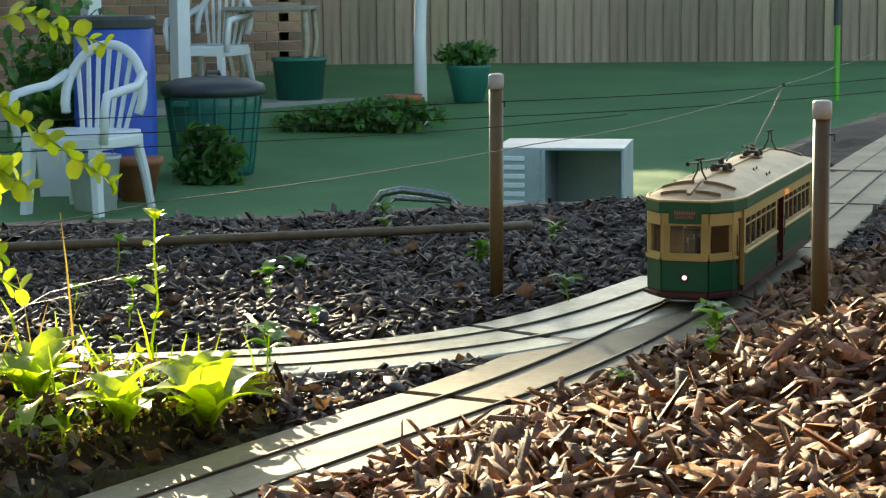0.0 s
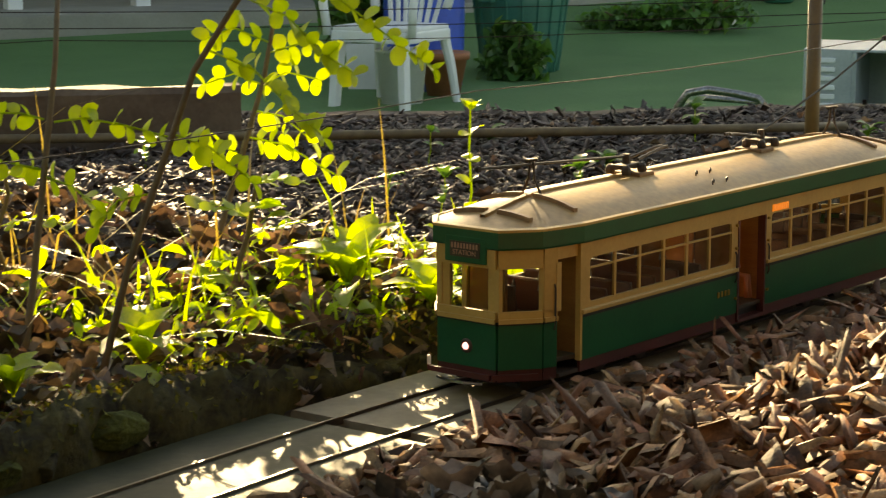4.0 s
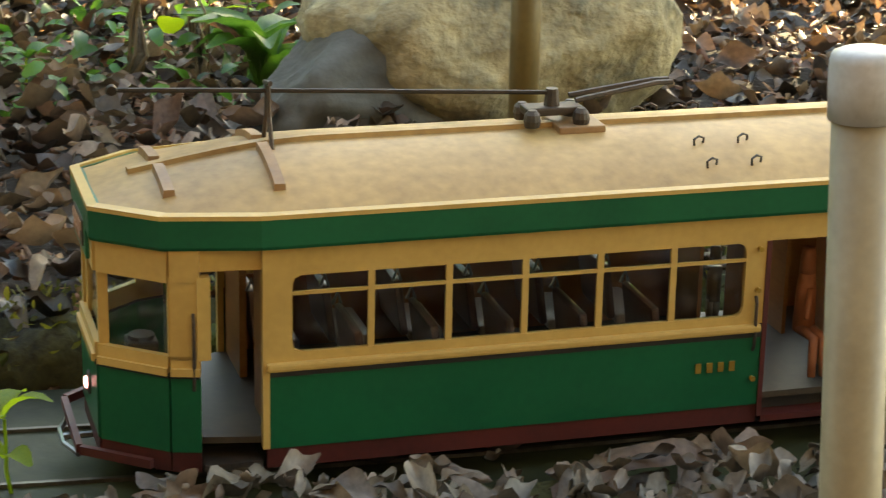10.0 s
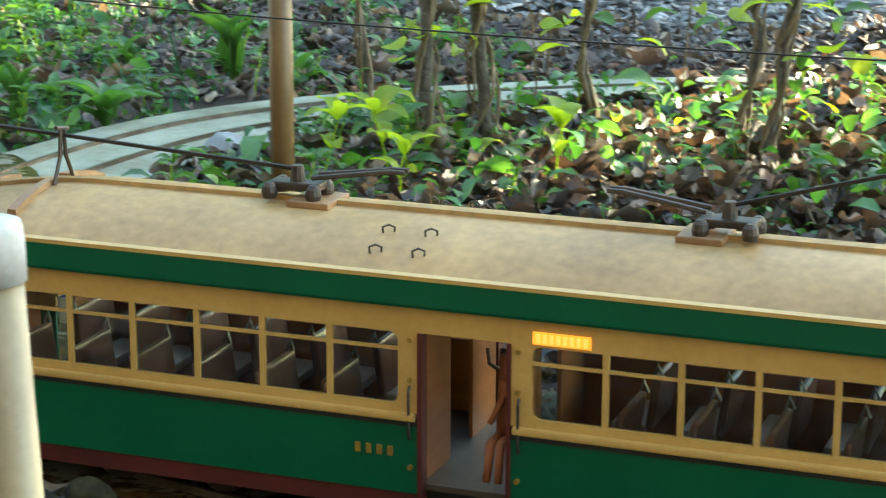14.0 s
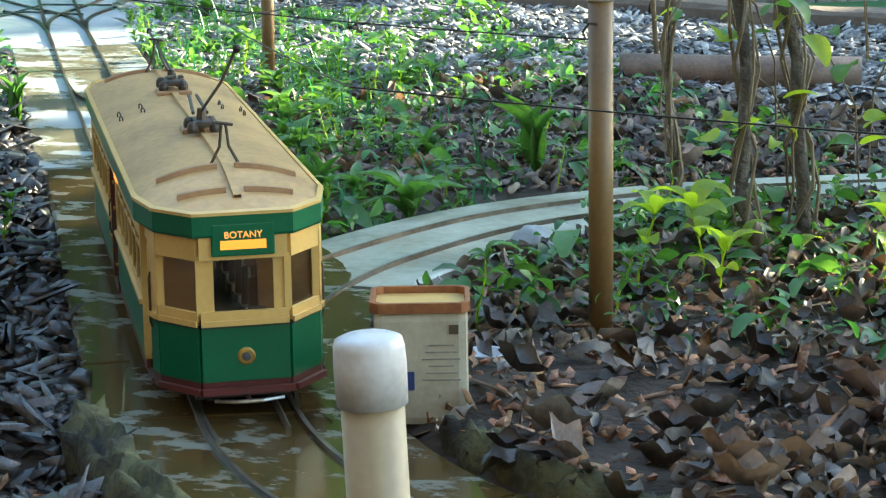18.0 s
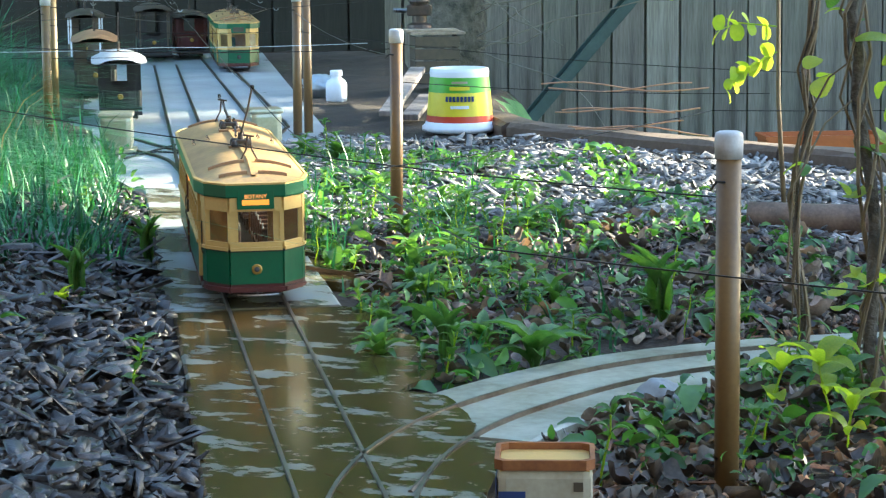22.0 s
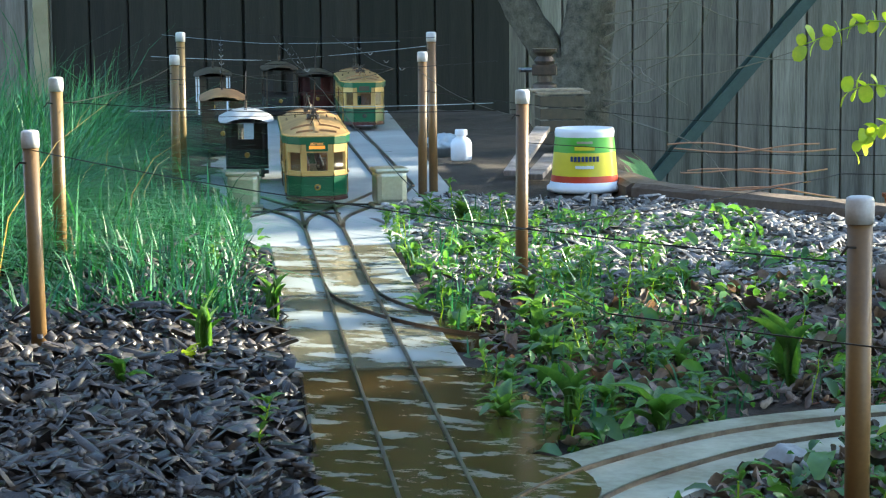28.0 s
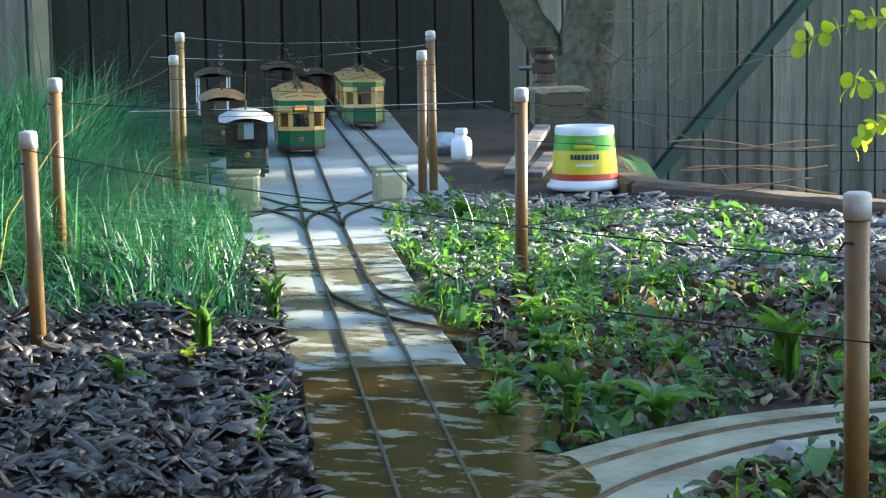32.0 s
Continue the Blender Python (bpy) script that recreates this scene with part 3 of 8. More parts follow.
def step01(a, b, x):
    t = np.clip((x - a) / (b - a), 0, 1)
    return t * t * (3 - 2 * t)


def lumps(x, y, k, seed=0.0):
    return np.sin(k * x + seed) * np.cos(k * 1.3 * y - seed) + 0.5 * np.sin(2.3 * k * y + 1.7 * seed) * np.cos(1.9 * k * x + 0.6)


def height(x, y):
    """The ground's height; the rails' top is at zero."""
    x, y = np.asarray(x, float), np.asarray(y, float)
    trk = np.minimum(near_line(x, y, MAIN), near_line(x, y, LOOP))
    z = -0.012 + 0.006 * lumps(x, y, 9) + 0.004 * lumps(x, y, 31, 2.0)
    mound = step01(-0.90, -0.66, y) * (0.028 + 0.075 * step01(-0.35, -0.9, x) + 0.02 * step01(0.2, 0.6, x))
    z = z + mound * (0.85 + 0.15 * lumps(x, y, 7, 1.0))
    east = step01(0.10, 0.30, (x - 0.626) * 0.823 + (y + 1.21) * 0.568) * step01(-0.5, -0.9, y)
    z = z + 0.035 * east * (0.8 + 0.2 * lumps(x, y, 8, 3.0))
    behind = np.interp(x, WEST[:, 0], WEST[:, 1]) - y
    back = step01(0.10, 0.135, behind) * step01(0.25, -0.05, x) * step01(-1.75, -1.45, x)
    z = z + 0.040 * back * (0.9 + 0.1 * lumps(x, y, 6, 2.0))
    inside = step01(-0.05, 0.15, x) * step01(0.66, 0.5, x) * step01(-1.02, -1.15, y) * step01(-2.25, -2.1, y)
    z = z + 0.016 * inside
    z = np.where(trk < 0.12, np.minimum(z, -0.016 + step01(0.085, 0.12, trk) * (z + 0.016)), z)
    low = np.where(x > 0, -0.55, -0.84 + 0.36 * step01(13, 20, np.hypot(x, y)))
    edge = inside_bed(x, y)
    return low + (z - low) * step01(-0.30, -0.02, edge)


gx = np.r_[-90, -60, -40, -30, np.arange(-24, -5.2, 0.6), np.arange(-5.2, 4.2, 0.028), np.arange(4.2, 14, 0.6), 20, 30, 50, 90]
gy = np.r_[-90, -60, -40, -30, np.arange(-20, -6, 0.6), np.arange(-6, -4, 0.1), np.arange(-4, 0.3, 0.028), np.arange(0.3, 3, 0.15), 4, 6, 10, 20, 40, 90]
X, Y = np.meshgrid(gx, gy)
Z = height(X, Y)
idx = np.arange(X.size).reshape(X.shape)
quads = np.stack([idx[:-1, :-1], idx[:-1, 1:], idx[1:, 1:], idx[1:, :-1]], -1).reshape(-1, 4)
ground = cloud("ground", np.stack([X, Y, Z], -1), quads, "soil", "dark garden soil of a raised bed beside lower lawn", "ground", "structure", smooth=True)
ground.data.materials.append(M["lawn"])
ec = inside_bed((X[:-1, :-1] + X[1:, 1:]) / 2, (Y[:-1, :-1] + Y[1:, 1:]) / 2).ravel()
ground.data.polygons.foreach_set("material_index", (ec < -0.05).astype(int))


# ---- track beds, planks and rails ----
def lay_track(line, name, label, mat, width, plank, gauge=0.0636, start=0, stop=None, bed_top=-0.0028, bed=True, steel="rail", half=0.0016):
    line = line[start:stop]
    nrm = side_of(line)
    ob = thing(name, pose(0, 0, 0), label, "track", kind="structure")
    step = int(plank / 0.02)
    rng = random.Random(len(line))
    for a in range(0, len(line) - 2 if bed else 0, step):
        b = min(a + step, len(line) - 1)
        for lo, hi in ((-width / 2, width / 2),):
            g, dz, wob = Geo(), rng.uniform(-0.0015, 0.001), rng.uniform(-0.004, 0.004)
            rows = []
            for i in range(a, b + 1, 2):
                p, n = line[i], nrm[i]
                l, h = lo + (wob if lo < -0.01 else 0), hi + (wob if hi > 0.01 else 0)
                z = bed_top + dz
                rows.append([(*(p + n * l), z - 0.03), (*(p + n * l), z - 0.002), (*(p + n * (l + 0.003)), z), (*(p + n * (h - 0.003)), z), (*(p + n * h), z - 0.002), (*(p + n * h), z - 0.03)])
            if len(rows) > 1:
                g.strip(rows, close=True)
                g.f += [tuple(range(6)), tuple(range(len(g.v) - 1, len(g.v) - 7, -1))]
                part("plank", g, mat, ob)
    for sgn in (-1, 1):
        g, rows = Geo(), []
        for p, n in zip(line, nrm):
            c = p + n * sgn * gauge / 2
            rows.append([(*(c - n * half), bed_top - 0.003), (*(c - n * half * 0.8), 0), (*(c + n * half * 0.8), 0), (*(c + n * half), bed_top - 0.003)])
        part("rail", g.strip(rows, close=True), steel, ob)
    return ob


NW = len(WEST)
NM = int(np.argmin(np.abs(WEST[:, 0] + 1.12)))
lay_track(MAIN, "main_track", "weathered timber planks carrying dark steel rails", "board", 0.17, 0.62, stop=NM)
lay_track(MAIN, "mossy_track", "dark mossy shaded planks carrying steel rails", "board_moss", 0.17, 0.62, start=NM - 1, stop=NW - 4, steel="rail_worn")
lay_track(MAIN, "curve_track", "wet muddy planks carrying worn steel rails", "mud", 0.19, 0.4, start=NW - 4, stop=NW + 78, steel="rail_worn", half=0.0019)
lay_track(MAIN, "straight_track", "wet grey planks with brown puddled patches and worn rails", "wet_grey", 0.19, 0.4, start=NW + 77, stop=NW + 132, steel="rail_worn", half=0.0019)
lay_track(LOOP, "curve_track", "muddy wet boards where the loop leaves the main line", "mud", 0.165, 0.5, stop=20, steel="rail_worn", half=0.0019)
lay_track(LOOP, "loop_track", "pale timber planks curving away with thin rails", "board_pale", 0.165, 0.5, start=19, steel="rail_worn")
# the concrete yard with three tracks
yard = thing("yard_slab", pose(0, 0, 0), "pale grey concrete slab of the model tram yard", "slab", kind="structure")
yo, yd, yn = arc[-1], DIR_B, np.array((0.8262, 0.5634))
g = Geo()
cs = [yo + yd * u + yn * w for u, w in ((2.50, 0.27), (2.40, 0.17), (2.09, 0.115), (2.06, 0.0), (2.09, -0.125), (2.36, -0.19), (2.44, -0.27), (5.6, -0.36), (5.6, 0.32))]
g.prism([tuple(c) for c in cs], -0.06, -0.004)
part("slab", g, "slab", yard)
for off, bend in ((0.165, 0.40), (-0.185, 0.40)):
    ctl = [yo + yd * u + yn * off * w for u, w in ((2.30, 0.0), (2.5, 0.12), (2.75, 0.6), (3.0, 0.95), (3.3, 1.0), (5.5, 1.0))]
    lay_track(spline(ctl), "yard_track", "dark steel rails set on the concrete slab", "slab", 0.1, 0.5, bed=False, half=0.0032)
lay_track(MAIN, "yard_track", "dark steel rails set on the concrete slab", "slab", 0.1, 0.5, start=NW + 131, stop=NW + 279, bed=False, half=0.0032)
for pts in (((0.703, -1.294), (0.662, -1.217), (0.615, -1.154)), ((0.67, -1.319), (0.628, -1.256), (0.587, -1.195)), ((0.684, -1.391), (0.695, -1.442), (0.708, -1.495))):
    g = Geo().tube([(x, y, -0.0016) for x, y in spline(pts, 0.02)], 0.0021, 6)
    tagged(part("check_rail", g, "rail_worn"), "short worn steel check rail at the points", "rail", "check rails")
# a siding that leaves the straight among the weeds
sid = [arc[-1] + DIR_B * u + yn * w for u, w in ((1.62, 0.0), (1.50, -0.008), (1.38, -0.04), (1.27, -0.09), (1.18, -0.16), (1.10, -0.25))]
lay_track(spline(sid), "siding_track", "worn rails curving off into the weeds", "mud", 0.13, 0.5, steel="rail")


# ---- unseen plain walls, added to close the near side and block sky light ----
tagged(part("wall_north", Geo().box(-2.3, 3.6, 0.75, 0.9, -0.6, 3.0, 0.01), "wall_plain"), "plain dark unseen wall added to block sky light", "wall", kind="structure")
tagged(part("wall_east", Geo().box(3.45, 3.6, -1.7, 0.747, -0.6, 3.0, 0.01), "wall_plain"), "plain dark unseen wall added to block sky from the east", "wall", kind="structure")


# ---- standing water beside the rails ----
def puddle(ctrl, z, label):
    """A flat pool with an uneven shore through ctrl."""
    loop = spline(ctrl + ctrl[:1], 0.006)[:-1]
    c = loop.mean(0)
    P = []
    for k, p in enumerate(loop):
        d = (p - c) / np.linalg.norm(p - c)
        q = p + d * (0.010 * noise.noise(Vector((p[0] * 25, p[1] * 25, 1))) + 0.006 * noise.noise(Vector((p[0] * 80, p[1] * 80, 5))))
        P.append((q[0], q[1]))
    g = Geo().add([(x, y, z) for x, y in P] + [(c[0] + (x - c[0]) * 1.01, c[1] + (y - c[1]) * 1.01, z - 0.004) for x, y in P], [tuple(range(len(P)))] + [(k, len(P) + k, len(P) + (k + 1) % len(P), (k + 1) % len(P)) for k in range(len(P))])
    return tagged(part("puddle", g, "mud"), label, "puddle", kind="structure")


# ---- fences ----
def fence(name, a, b, z0, high, board, mat, label, seed):
    """Upright palings side by side from a to b, with rails and posts behind."""
    a, b = Vector(a), Vector(b)
    length = (b - a).length
    yaw = math.degrees(math.atan2(b.y - a.y, b.x - a.x))
    ob = thing(name, pose(a.x, a.y, z0, 0, 0, yaw), label, "fence", kind="structure")
    rng = random.Random(seed)
    meshes = []
    for k in range(6):
        g = Geo()
        w = board * (0.955 - 0.008 * k)
        g.box(0, w, -0.009, 0.009, -0.05, high + rng.uniform(-0.02, 0.02), 0.004)
        meshes.append(g.mesh("paling", mat))
    x, k = 0.0, 0
    while x < length:
        part("paling", rng.choice(meshes), mat, ob, m=pose(x, rng.uniform(-0.003, 0.003), 0, 0, 0, rng.uniform(-0.9, 0.9)))
        k += 1
        x += board
    batten = Geo().box(0, board * 0.4, -0.011, -0.003, -0.05, high - 0.03, 0.002).mesh("batten", mat)
    for i in range(int(length / board)):
        part("batten", batten, mat, ob, m=pose((i + 0.8) * board, 0.022, 0))
    for z in (0.3, high - 0.35):
        part("fence_rail", Geo().box(0, length, 0.033, 0.09, z, z + 0.08, 0.005), mat, ob)
    return ob


fence("fence_west", (-16.24, -13.08, 0), (-22.44, -3.22, 0), -0.50, 2.0, 0.17, "paling_warm", "weathered grey timber paling fence behind the lawn", 3)
fence("fence_south", (7.98, -5.33, 0), (-1.589, -11.301, 0), -0.60, 2.0, 0.142, "paling_dark", "aged grey timber paling fence with nail marks", 5)
# added boards: the shade behind the yard is put into their dark colour
fence("fence_screen", (5.404, -6.773, 0), (3.987, -7.656, 0), -0.60, 2.1, 0.15, "paling_shaded", "near-black boards added for the shade on the fence", 7)
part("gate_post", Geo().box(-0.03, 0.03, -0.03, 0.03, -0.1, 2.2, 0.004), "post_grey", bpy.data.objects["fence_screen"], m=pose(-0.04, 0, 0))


# ---- timber edging of the bed ----
def edging(name, pts, z, h, w, mat, label):
    ob = thing(name, pose(0, 0, 0), label, "edging", kind="structure")
    for (x0, y0), (x1, y1) in zip(pts, pts[1:]):
        L, yaw = math.hypot(x1 - x0, y1 - y0), math.degrees(math.atan2(y1 - y0, x1 - x0))
        g = Geo()
        rows = []
        rng = random.Random(int(L * 1000))
        for i in range(int(L / 0.06) + 2):
            x = min(i * 0.06, L)
            j = [rng.uniform(-0.003, 0.003) for _ in range(6)]
            rows.append([(x, -w / 2 + j[0], -h), (x, -w / 2 + j[1], -0.008), (x, -w / 2 + 0.008, j[2]), (x, w / 2 - 0.008, j[3]), (x, w / 2 + j[4], -0.008), (x, w / 2 + j[5], -h)])
        g.strip(rows, close=True)
        g.f += [tuple(range(6)), tuple(range(len(g.v) - 1, len(g.v) - 7, -1))]
        part("sleeper", g, mat, ob, m=pose(x0, y0, z, 0, 0, yaw))
    return ob


edging("bed_edging", [(-1.271, -3.397), (-2.353, -2.938), (-2.626, -2.495), (-3.016, -2.07), (-3.524, -1.712)], 0.0, 1.0, 0.05, "sleeper", "dark weathered sleeper edging round the bark bed")
edging("bed_edging", [(-3.551, -1.714), (-5.033, -2.029), (-6.455, -2.259)], -0.010, 1.0, 0.05, "sleeper", "dark weathered sleeper edging round the bark bed")
edging("log_edging", [(0.203, -3.424), (1.047, -3.607), (1.654, -3.862), (1.941, -4.225)], 0.02, 0.7, 0.07, "sleeper", "grey weathered log edging in front of the fence")


by = lambda u, v: arc[-1] + DIR_B * u + yn * v
puddle([by(-0.02, -0.05), by(0.10, -0.012), by(0.24, 0.0), by(0.40, -0.01), by(0.52, -0.03), by(0.50, -0.12), by(0.40, -0.135), by(0.30, -0.12), by(0.16, -0.10)], -0.0016, "shallow brown water standing between the diverging rails")
puddle([by(0.50, -0.075), by(0.66, -0.085), by(0.86, -0.085), by(0.95, -0.10), by(0.80, -0.135), by(0.62, -0.14)], -0.0018, "wet brown puddle beside the boards")
puddle([by(0.06, -0.16), by(0.18, -0.17), by(0.28, -0.165), by(0.24, -0.21), by(0.12, -0.215)], -0.0016, "brown puddle by the open tin")


# ---- the model tram ----
HALF = [(0.327, 0.0), (0.327, 0.028), (0.2995, 0.050), (0.257, 0.0585)]


def hull(grow=0.0, ends=0.0):
    """The body's outline in plan, anticlockwise."""
    pts = [(x + ends, y + (grow if y else 0)) for x, y in HALF]
    q = pts[1:]
    return q + [(-x, y) for x, y in q[::-1]] + [(-x, -y) for x, y in q] + [(x, -y) for x, y in q[::-1]]


def wall(g, x0, x1, z0, z1, y=0.0585, thick=0.0025):
    for s in (1, -1):
        g.box(x0, x1, s * y, s * (y - thick), z0, z1)
    return g


def plank_wall(g, p, q, z0, z1, thick=0.0025):
    """A flat upright panel between two plan points."""
    d = Vector((q[0] - p[0], q[1] - p[1], 0))
    m = Matrix.Translation((p[0], p[1], 0)) @ Matrix.Rotation(math.atan2(d.y, d.x), 4, "Z")
    return g.box(0, d.length, -thick, 0, z0, z1, m=m)


def bars(name, parent, where, text_w, text_h, n, mat, m):
    """A row of n plain upright marks of lettering size."""
    g = Geo()
    for k in range(n):
        x = -text_w / 2 + text_w * (k + 0.5) / n
        g.box(x - text_w / n * 0.24, x + text_w / n * 0.24, -0.0004, 0.0004, -text_h / 2, text_h / 2)
    return part(name, g, mat, parent, m=m)


def words(name, text, size, mat, parent, m, label=""):
    cu = bpy.data.curves.new(name, "FONT")
    cu.body, cu.size, cu.align_x, cu.align_y, cu.extrude = text, size, "CENTER", "CENTER", 0.0002
    ob = new(name, cu)
    dg = bpy.context.evaluated_depsgraph_get()
    me = bpy.data.meshes.new_from_object(ob.evaluated_get(dg))
    bpy.data.objects.remove(ob)
    me.materials.clear()
    me.materials.append(M[mat])
    return part(name, me, mat, parent, label, m=m)


def tram(name, m, label, lit=True, full=True):
    """The green and cream bogie tram: x ahead, y to its left."""
    t = thing(name, m, label, "model tram")
    # floor, skirt and underframe
    part("floor", Geo().prism(hull(-0.003, -0.003), 0.024, 0.027), "olive", t)
    for x0, x1 in ((0.0235, 0.2585), (-0.2585, -0.0235)):
        for s in (-1, 1):
            part("sole_bar", Geo().box(x0, x1, s * 0.0575, s * 0.055, 0.013, 0.0225), "maroon", t)
    g = Geo().box(-0.19, 0.19, -0.02, 0.02, 0.012, 0.024).box(-0.045, 0.05, 0.02, 0.05, 0.009, 0.024, 0.002).box(-0.06, 0.03, -0.05, -0.02, 0.009, 0.024, 0.002)
    part("underframe", g, "black", t)
    for bx in (-0.17, 0.17):
        bogie = part("bogie", Geo().box(bx - 0.045, bx + 0.045, -0.040, -0.036, 0.006, 0.018, 0.001).box(bx - 0.045, bx + 0.045, 0.036, 0.040, 0.006, 0.018, 0.001).box(bx - 0.008, bx + 0.008, -0.036, 0.036, 0.008, 0.02), "black", t)
        for wx in (-0.03, 0.03):
            for s in (-1, 1):
                w = Geo().lathe([(0.0135, 0), (0.0135, 0.001), (0.0118, 0.0015), (0.0114, 0.006), (0.004, 0.0065)], 18, m=pose(bx + wx, s * 0.0305, 0.0115, -90 * s, 0, 0))
                part("wheel", w, "iron", bogie)
    for e in (1, -1):
        ang = 0 if e > 0 else 180
        end = pose(0, 0, 0, 0, 0, ang)
        # lower cab of flat facets
        P = [(0.287, 0.0535), (0.2995, 0.050), (0.327, 0.028), (0.327, -0.028), (0.2995, -0.050), (0.287, -0.0535)]
        for k, (a, b) in enumerate(zip(P, P[1:])):
            pn = part("cab_panel", plank_wall(Geo(), b, a, 0.0225, 0.0575), "green", t, m=end)
            if k == 2:
                cab = pn
            part("cab_skirt", plank_wall(Geo(), b, a, 0.013, 0.0225, 0.002), "maroon", t, m=end)
            part("belt", plank_wall(Geo(), (b[0] * 1.0015, b[1] * 1.012), (a[0] * 1.0015, a[1] * 1.012), 0.0575, 0.0600), "black", t, m=end)
            part("cab_sill", plank_wall(Geo(), b, a, 0.0600, 0.0680, 0.003), "cream", t, m=end)
            part("cab_head", plank_wall(Geo(), b, a, 0.1015, 0.1180, 0.003), "cream", t, m=end)
            part("cab_ledge", plank_wall(Geo(), b, a, 0.0590, 0.0625, 0.0045), "cream", t, m=end)
        for x, y in P:
            w = 0.0045 if abs(y) < 0.051 else 0.006
            part("cab_pillar", Geo().box(x - w / 2 - 0.001, x + w / 2 - 0.001, y - w / 2, y + w / 2, 0.066, 0.104), "cream", t, m=end)
        for k in (0, 4):
            part("cab_panel", plank_wall(Geo(), P[k + 1], P[k], 0.0660, 0.1020, 0.003), "cream", t, m=end)
        for y in (-0.028, 0.019):
            part("cab_pillar", Geo().box(0.324, 0.327, y, y + 0.009, 0.066, 0.104), "cream", t, m=end)
        for k, (a, b) in enumerate(list(zip(P, P[1:]))[1:-1]):
            pn = part("cab_window", plank_wall(Geo(), (b[0] - 0.0015, b[1]), (a[0] - 0.0015, a[1]), 0.068, 0.1015, 0.0006), "glass", t, m=end)
            pn.visible_shadow = False
        for y0, y1, z0, z1 in ((0.018, 0.056, 0.027, 0.108), (-0.056, -0.018, 0.027, 0.108), (-0.056, 0.056, 0.108, 0.118)):
            part("bulkhead", Geo().box(0.253, 0.2565, y0, y1, z0, z1), "wood", t, m=end)
        part("controller", Geo().box(0.300, 0.314, 0.004, 0.018, 0.027, 0.062, 0.001).lathe([(0.006, 0.062), (0.006, 0.064)], 10, m=pose(0.307, 0.011, 0)), "iron", t, m=end)
        # destination box
        box = part("destination_box", Geo().box(0.3265, 0.3318, -0.020, 0.020, 0.104, 0.125, 0.001), "green", t, m=end)
        part("blind", Geo().box(0.3316, 0.3324, -0.0145, 0.0145, 0.1085, 0.1142 if lit and e < 0 else 0.1205), "sign" if e < 0 and lit else "olive", box)
        if e < 0 and lit:
            words("lettering", "BOTANY", 0.0060, "sign_pale", box, pose(0.3326, 0, 0.1176, 90, 0, 90))
        elif lit:
            words("lettering", "STATION", 0.0054, "sign_dim", box, pose(0.3330, 0, 0.1118, 90, 0, 90))
            bars("lettering", box, 0, 0.027, 0.004, 9, "sign_dim", pose(0.3329, 0, 0.1172, 0, 0, 90))
        # lamp, bumper, number
        lamp = part("headlamp", Geo().lathe([(0.0058, 0), (0.0058, 0.003), (0.0046, 0.0038)], 18, m=pose(0.327, 0, 0.0385, 0, 90, 0)), "gold" if e < 0 else "iron", t, m=end)
        part("lens", Geo().lathe([(0.0030, 0), (0.0026, 0.0012), (0.001, 0.0016)], 14, m=pose(0.3306, 0, 0.0385, 0, 90, 0)), "lamp" if (e > 0 and lit) else "dark", lamp)
        bars("number", cab, 0, 0.021, 0.0055, 4, "gold", pose(0.3276, 0, 0.0495, 0, 0, 90))
        g = Geo()
        for a, b in zip(P[1:], P[2:5]):
            plank_wall(g, (b[0] * 1.03, b[1] * 1.05), (a[0] * 1.03, a[1] * 1.05), 0.0165, 0.0205, 0.003)
        part("bumper", g, "maroon", t, m=end)
        part("coupling", Geo().tube([(0.318, 0, 0.0125), (0.343, 0, 0.0125)], 0.0016).tube([(0.338, -0.022, 0.0125), (0.343, -0.008, 0.0125), (0.343, 0.008, 0.0125), (0.338, 0.022, 0.0125)], 0.0014), "steel", t, m=end)
        part("lifeguard", Geo().box(0.300, 0.304, -0.03, 0.03, 0.0045, 0.0075).box(0.300, 0.302, -0.028, -0.025, 0.0075, 0.02).box(0.300, 0.302, 0.025, 0.028, 0.0075, 0.02), "black", t, m=end)
        for s in (-1, 1):
            part("grab_rail", Geo().tube([(0.2905, s * 0.0555, 0.052), (0.2905, s * 0.0565, 0.056), (0.2905, s * 0.0565, 0.084), (0.2905, s * 0.0555, 0.088)], 0.0008), "iron", t, m=end)
            part("platform_step", Geo().box(0.2605, 0.2865, s * 0.036, s * 0.0572, 0.0135, 0.0165), "iron", t, m=end)
            for x0, x1, nm in ((0.2575, 0.2605, "door_pillar"),):
                part(nm, Geo().box(x0, x1, s * 0.054, s * 0.0588, 0.0225, 0.118), "cream", t, m=end)
            # saloon side
            part("side_panel", Geo().box(0.0235, 0.2575, s * 0.0585, s * 0.056, 0.0225, 0.0565), "green", t, m=end)
            part("belt_line", Geo().box(0.0235, 0.2575, s * 0.0589, s * 0.056, 0.0565, 0.0592), "black", t, m=end)
            part("sill", Geo().box(0.0245, 0.2590, s * 0.0610, s * 0.056, 0.0592, 0.0632, 0.0012), "cream", t, m=end)
            fr = Geo().box(0.0235, 0.2575, s * 0.0585, s * 0.0560, 0.0632, 0.0675).box(0.0235, 0.2575, s * 0.0585, s * 0.0560, 0.1030, 0.1185)
            fr.box(0.0235, 0.0335, s * 0.0585, s * 0.0560, 0.0675, 0.103).box(0.2473, 0.2575, s * 0.0585, s * 0.0560, 0.0675, 0.103)
            win = part("window_frame", fr, "cream", t, m=end)
            for k in range(7):
                x = 0.0335 + 0.2138 * k / 6
                if 0 < k < 6:
                    part("mullion", Geo().box(x - 0.0015, x + 0.0015, s * 0.0583, s * 0.0562, 0.0675, 0.103), "cream", win)
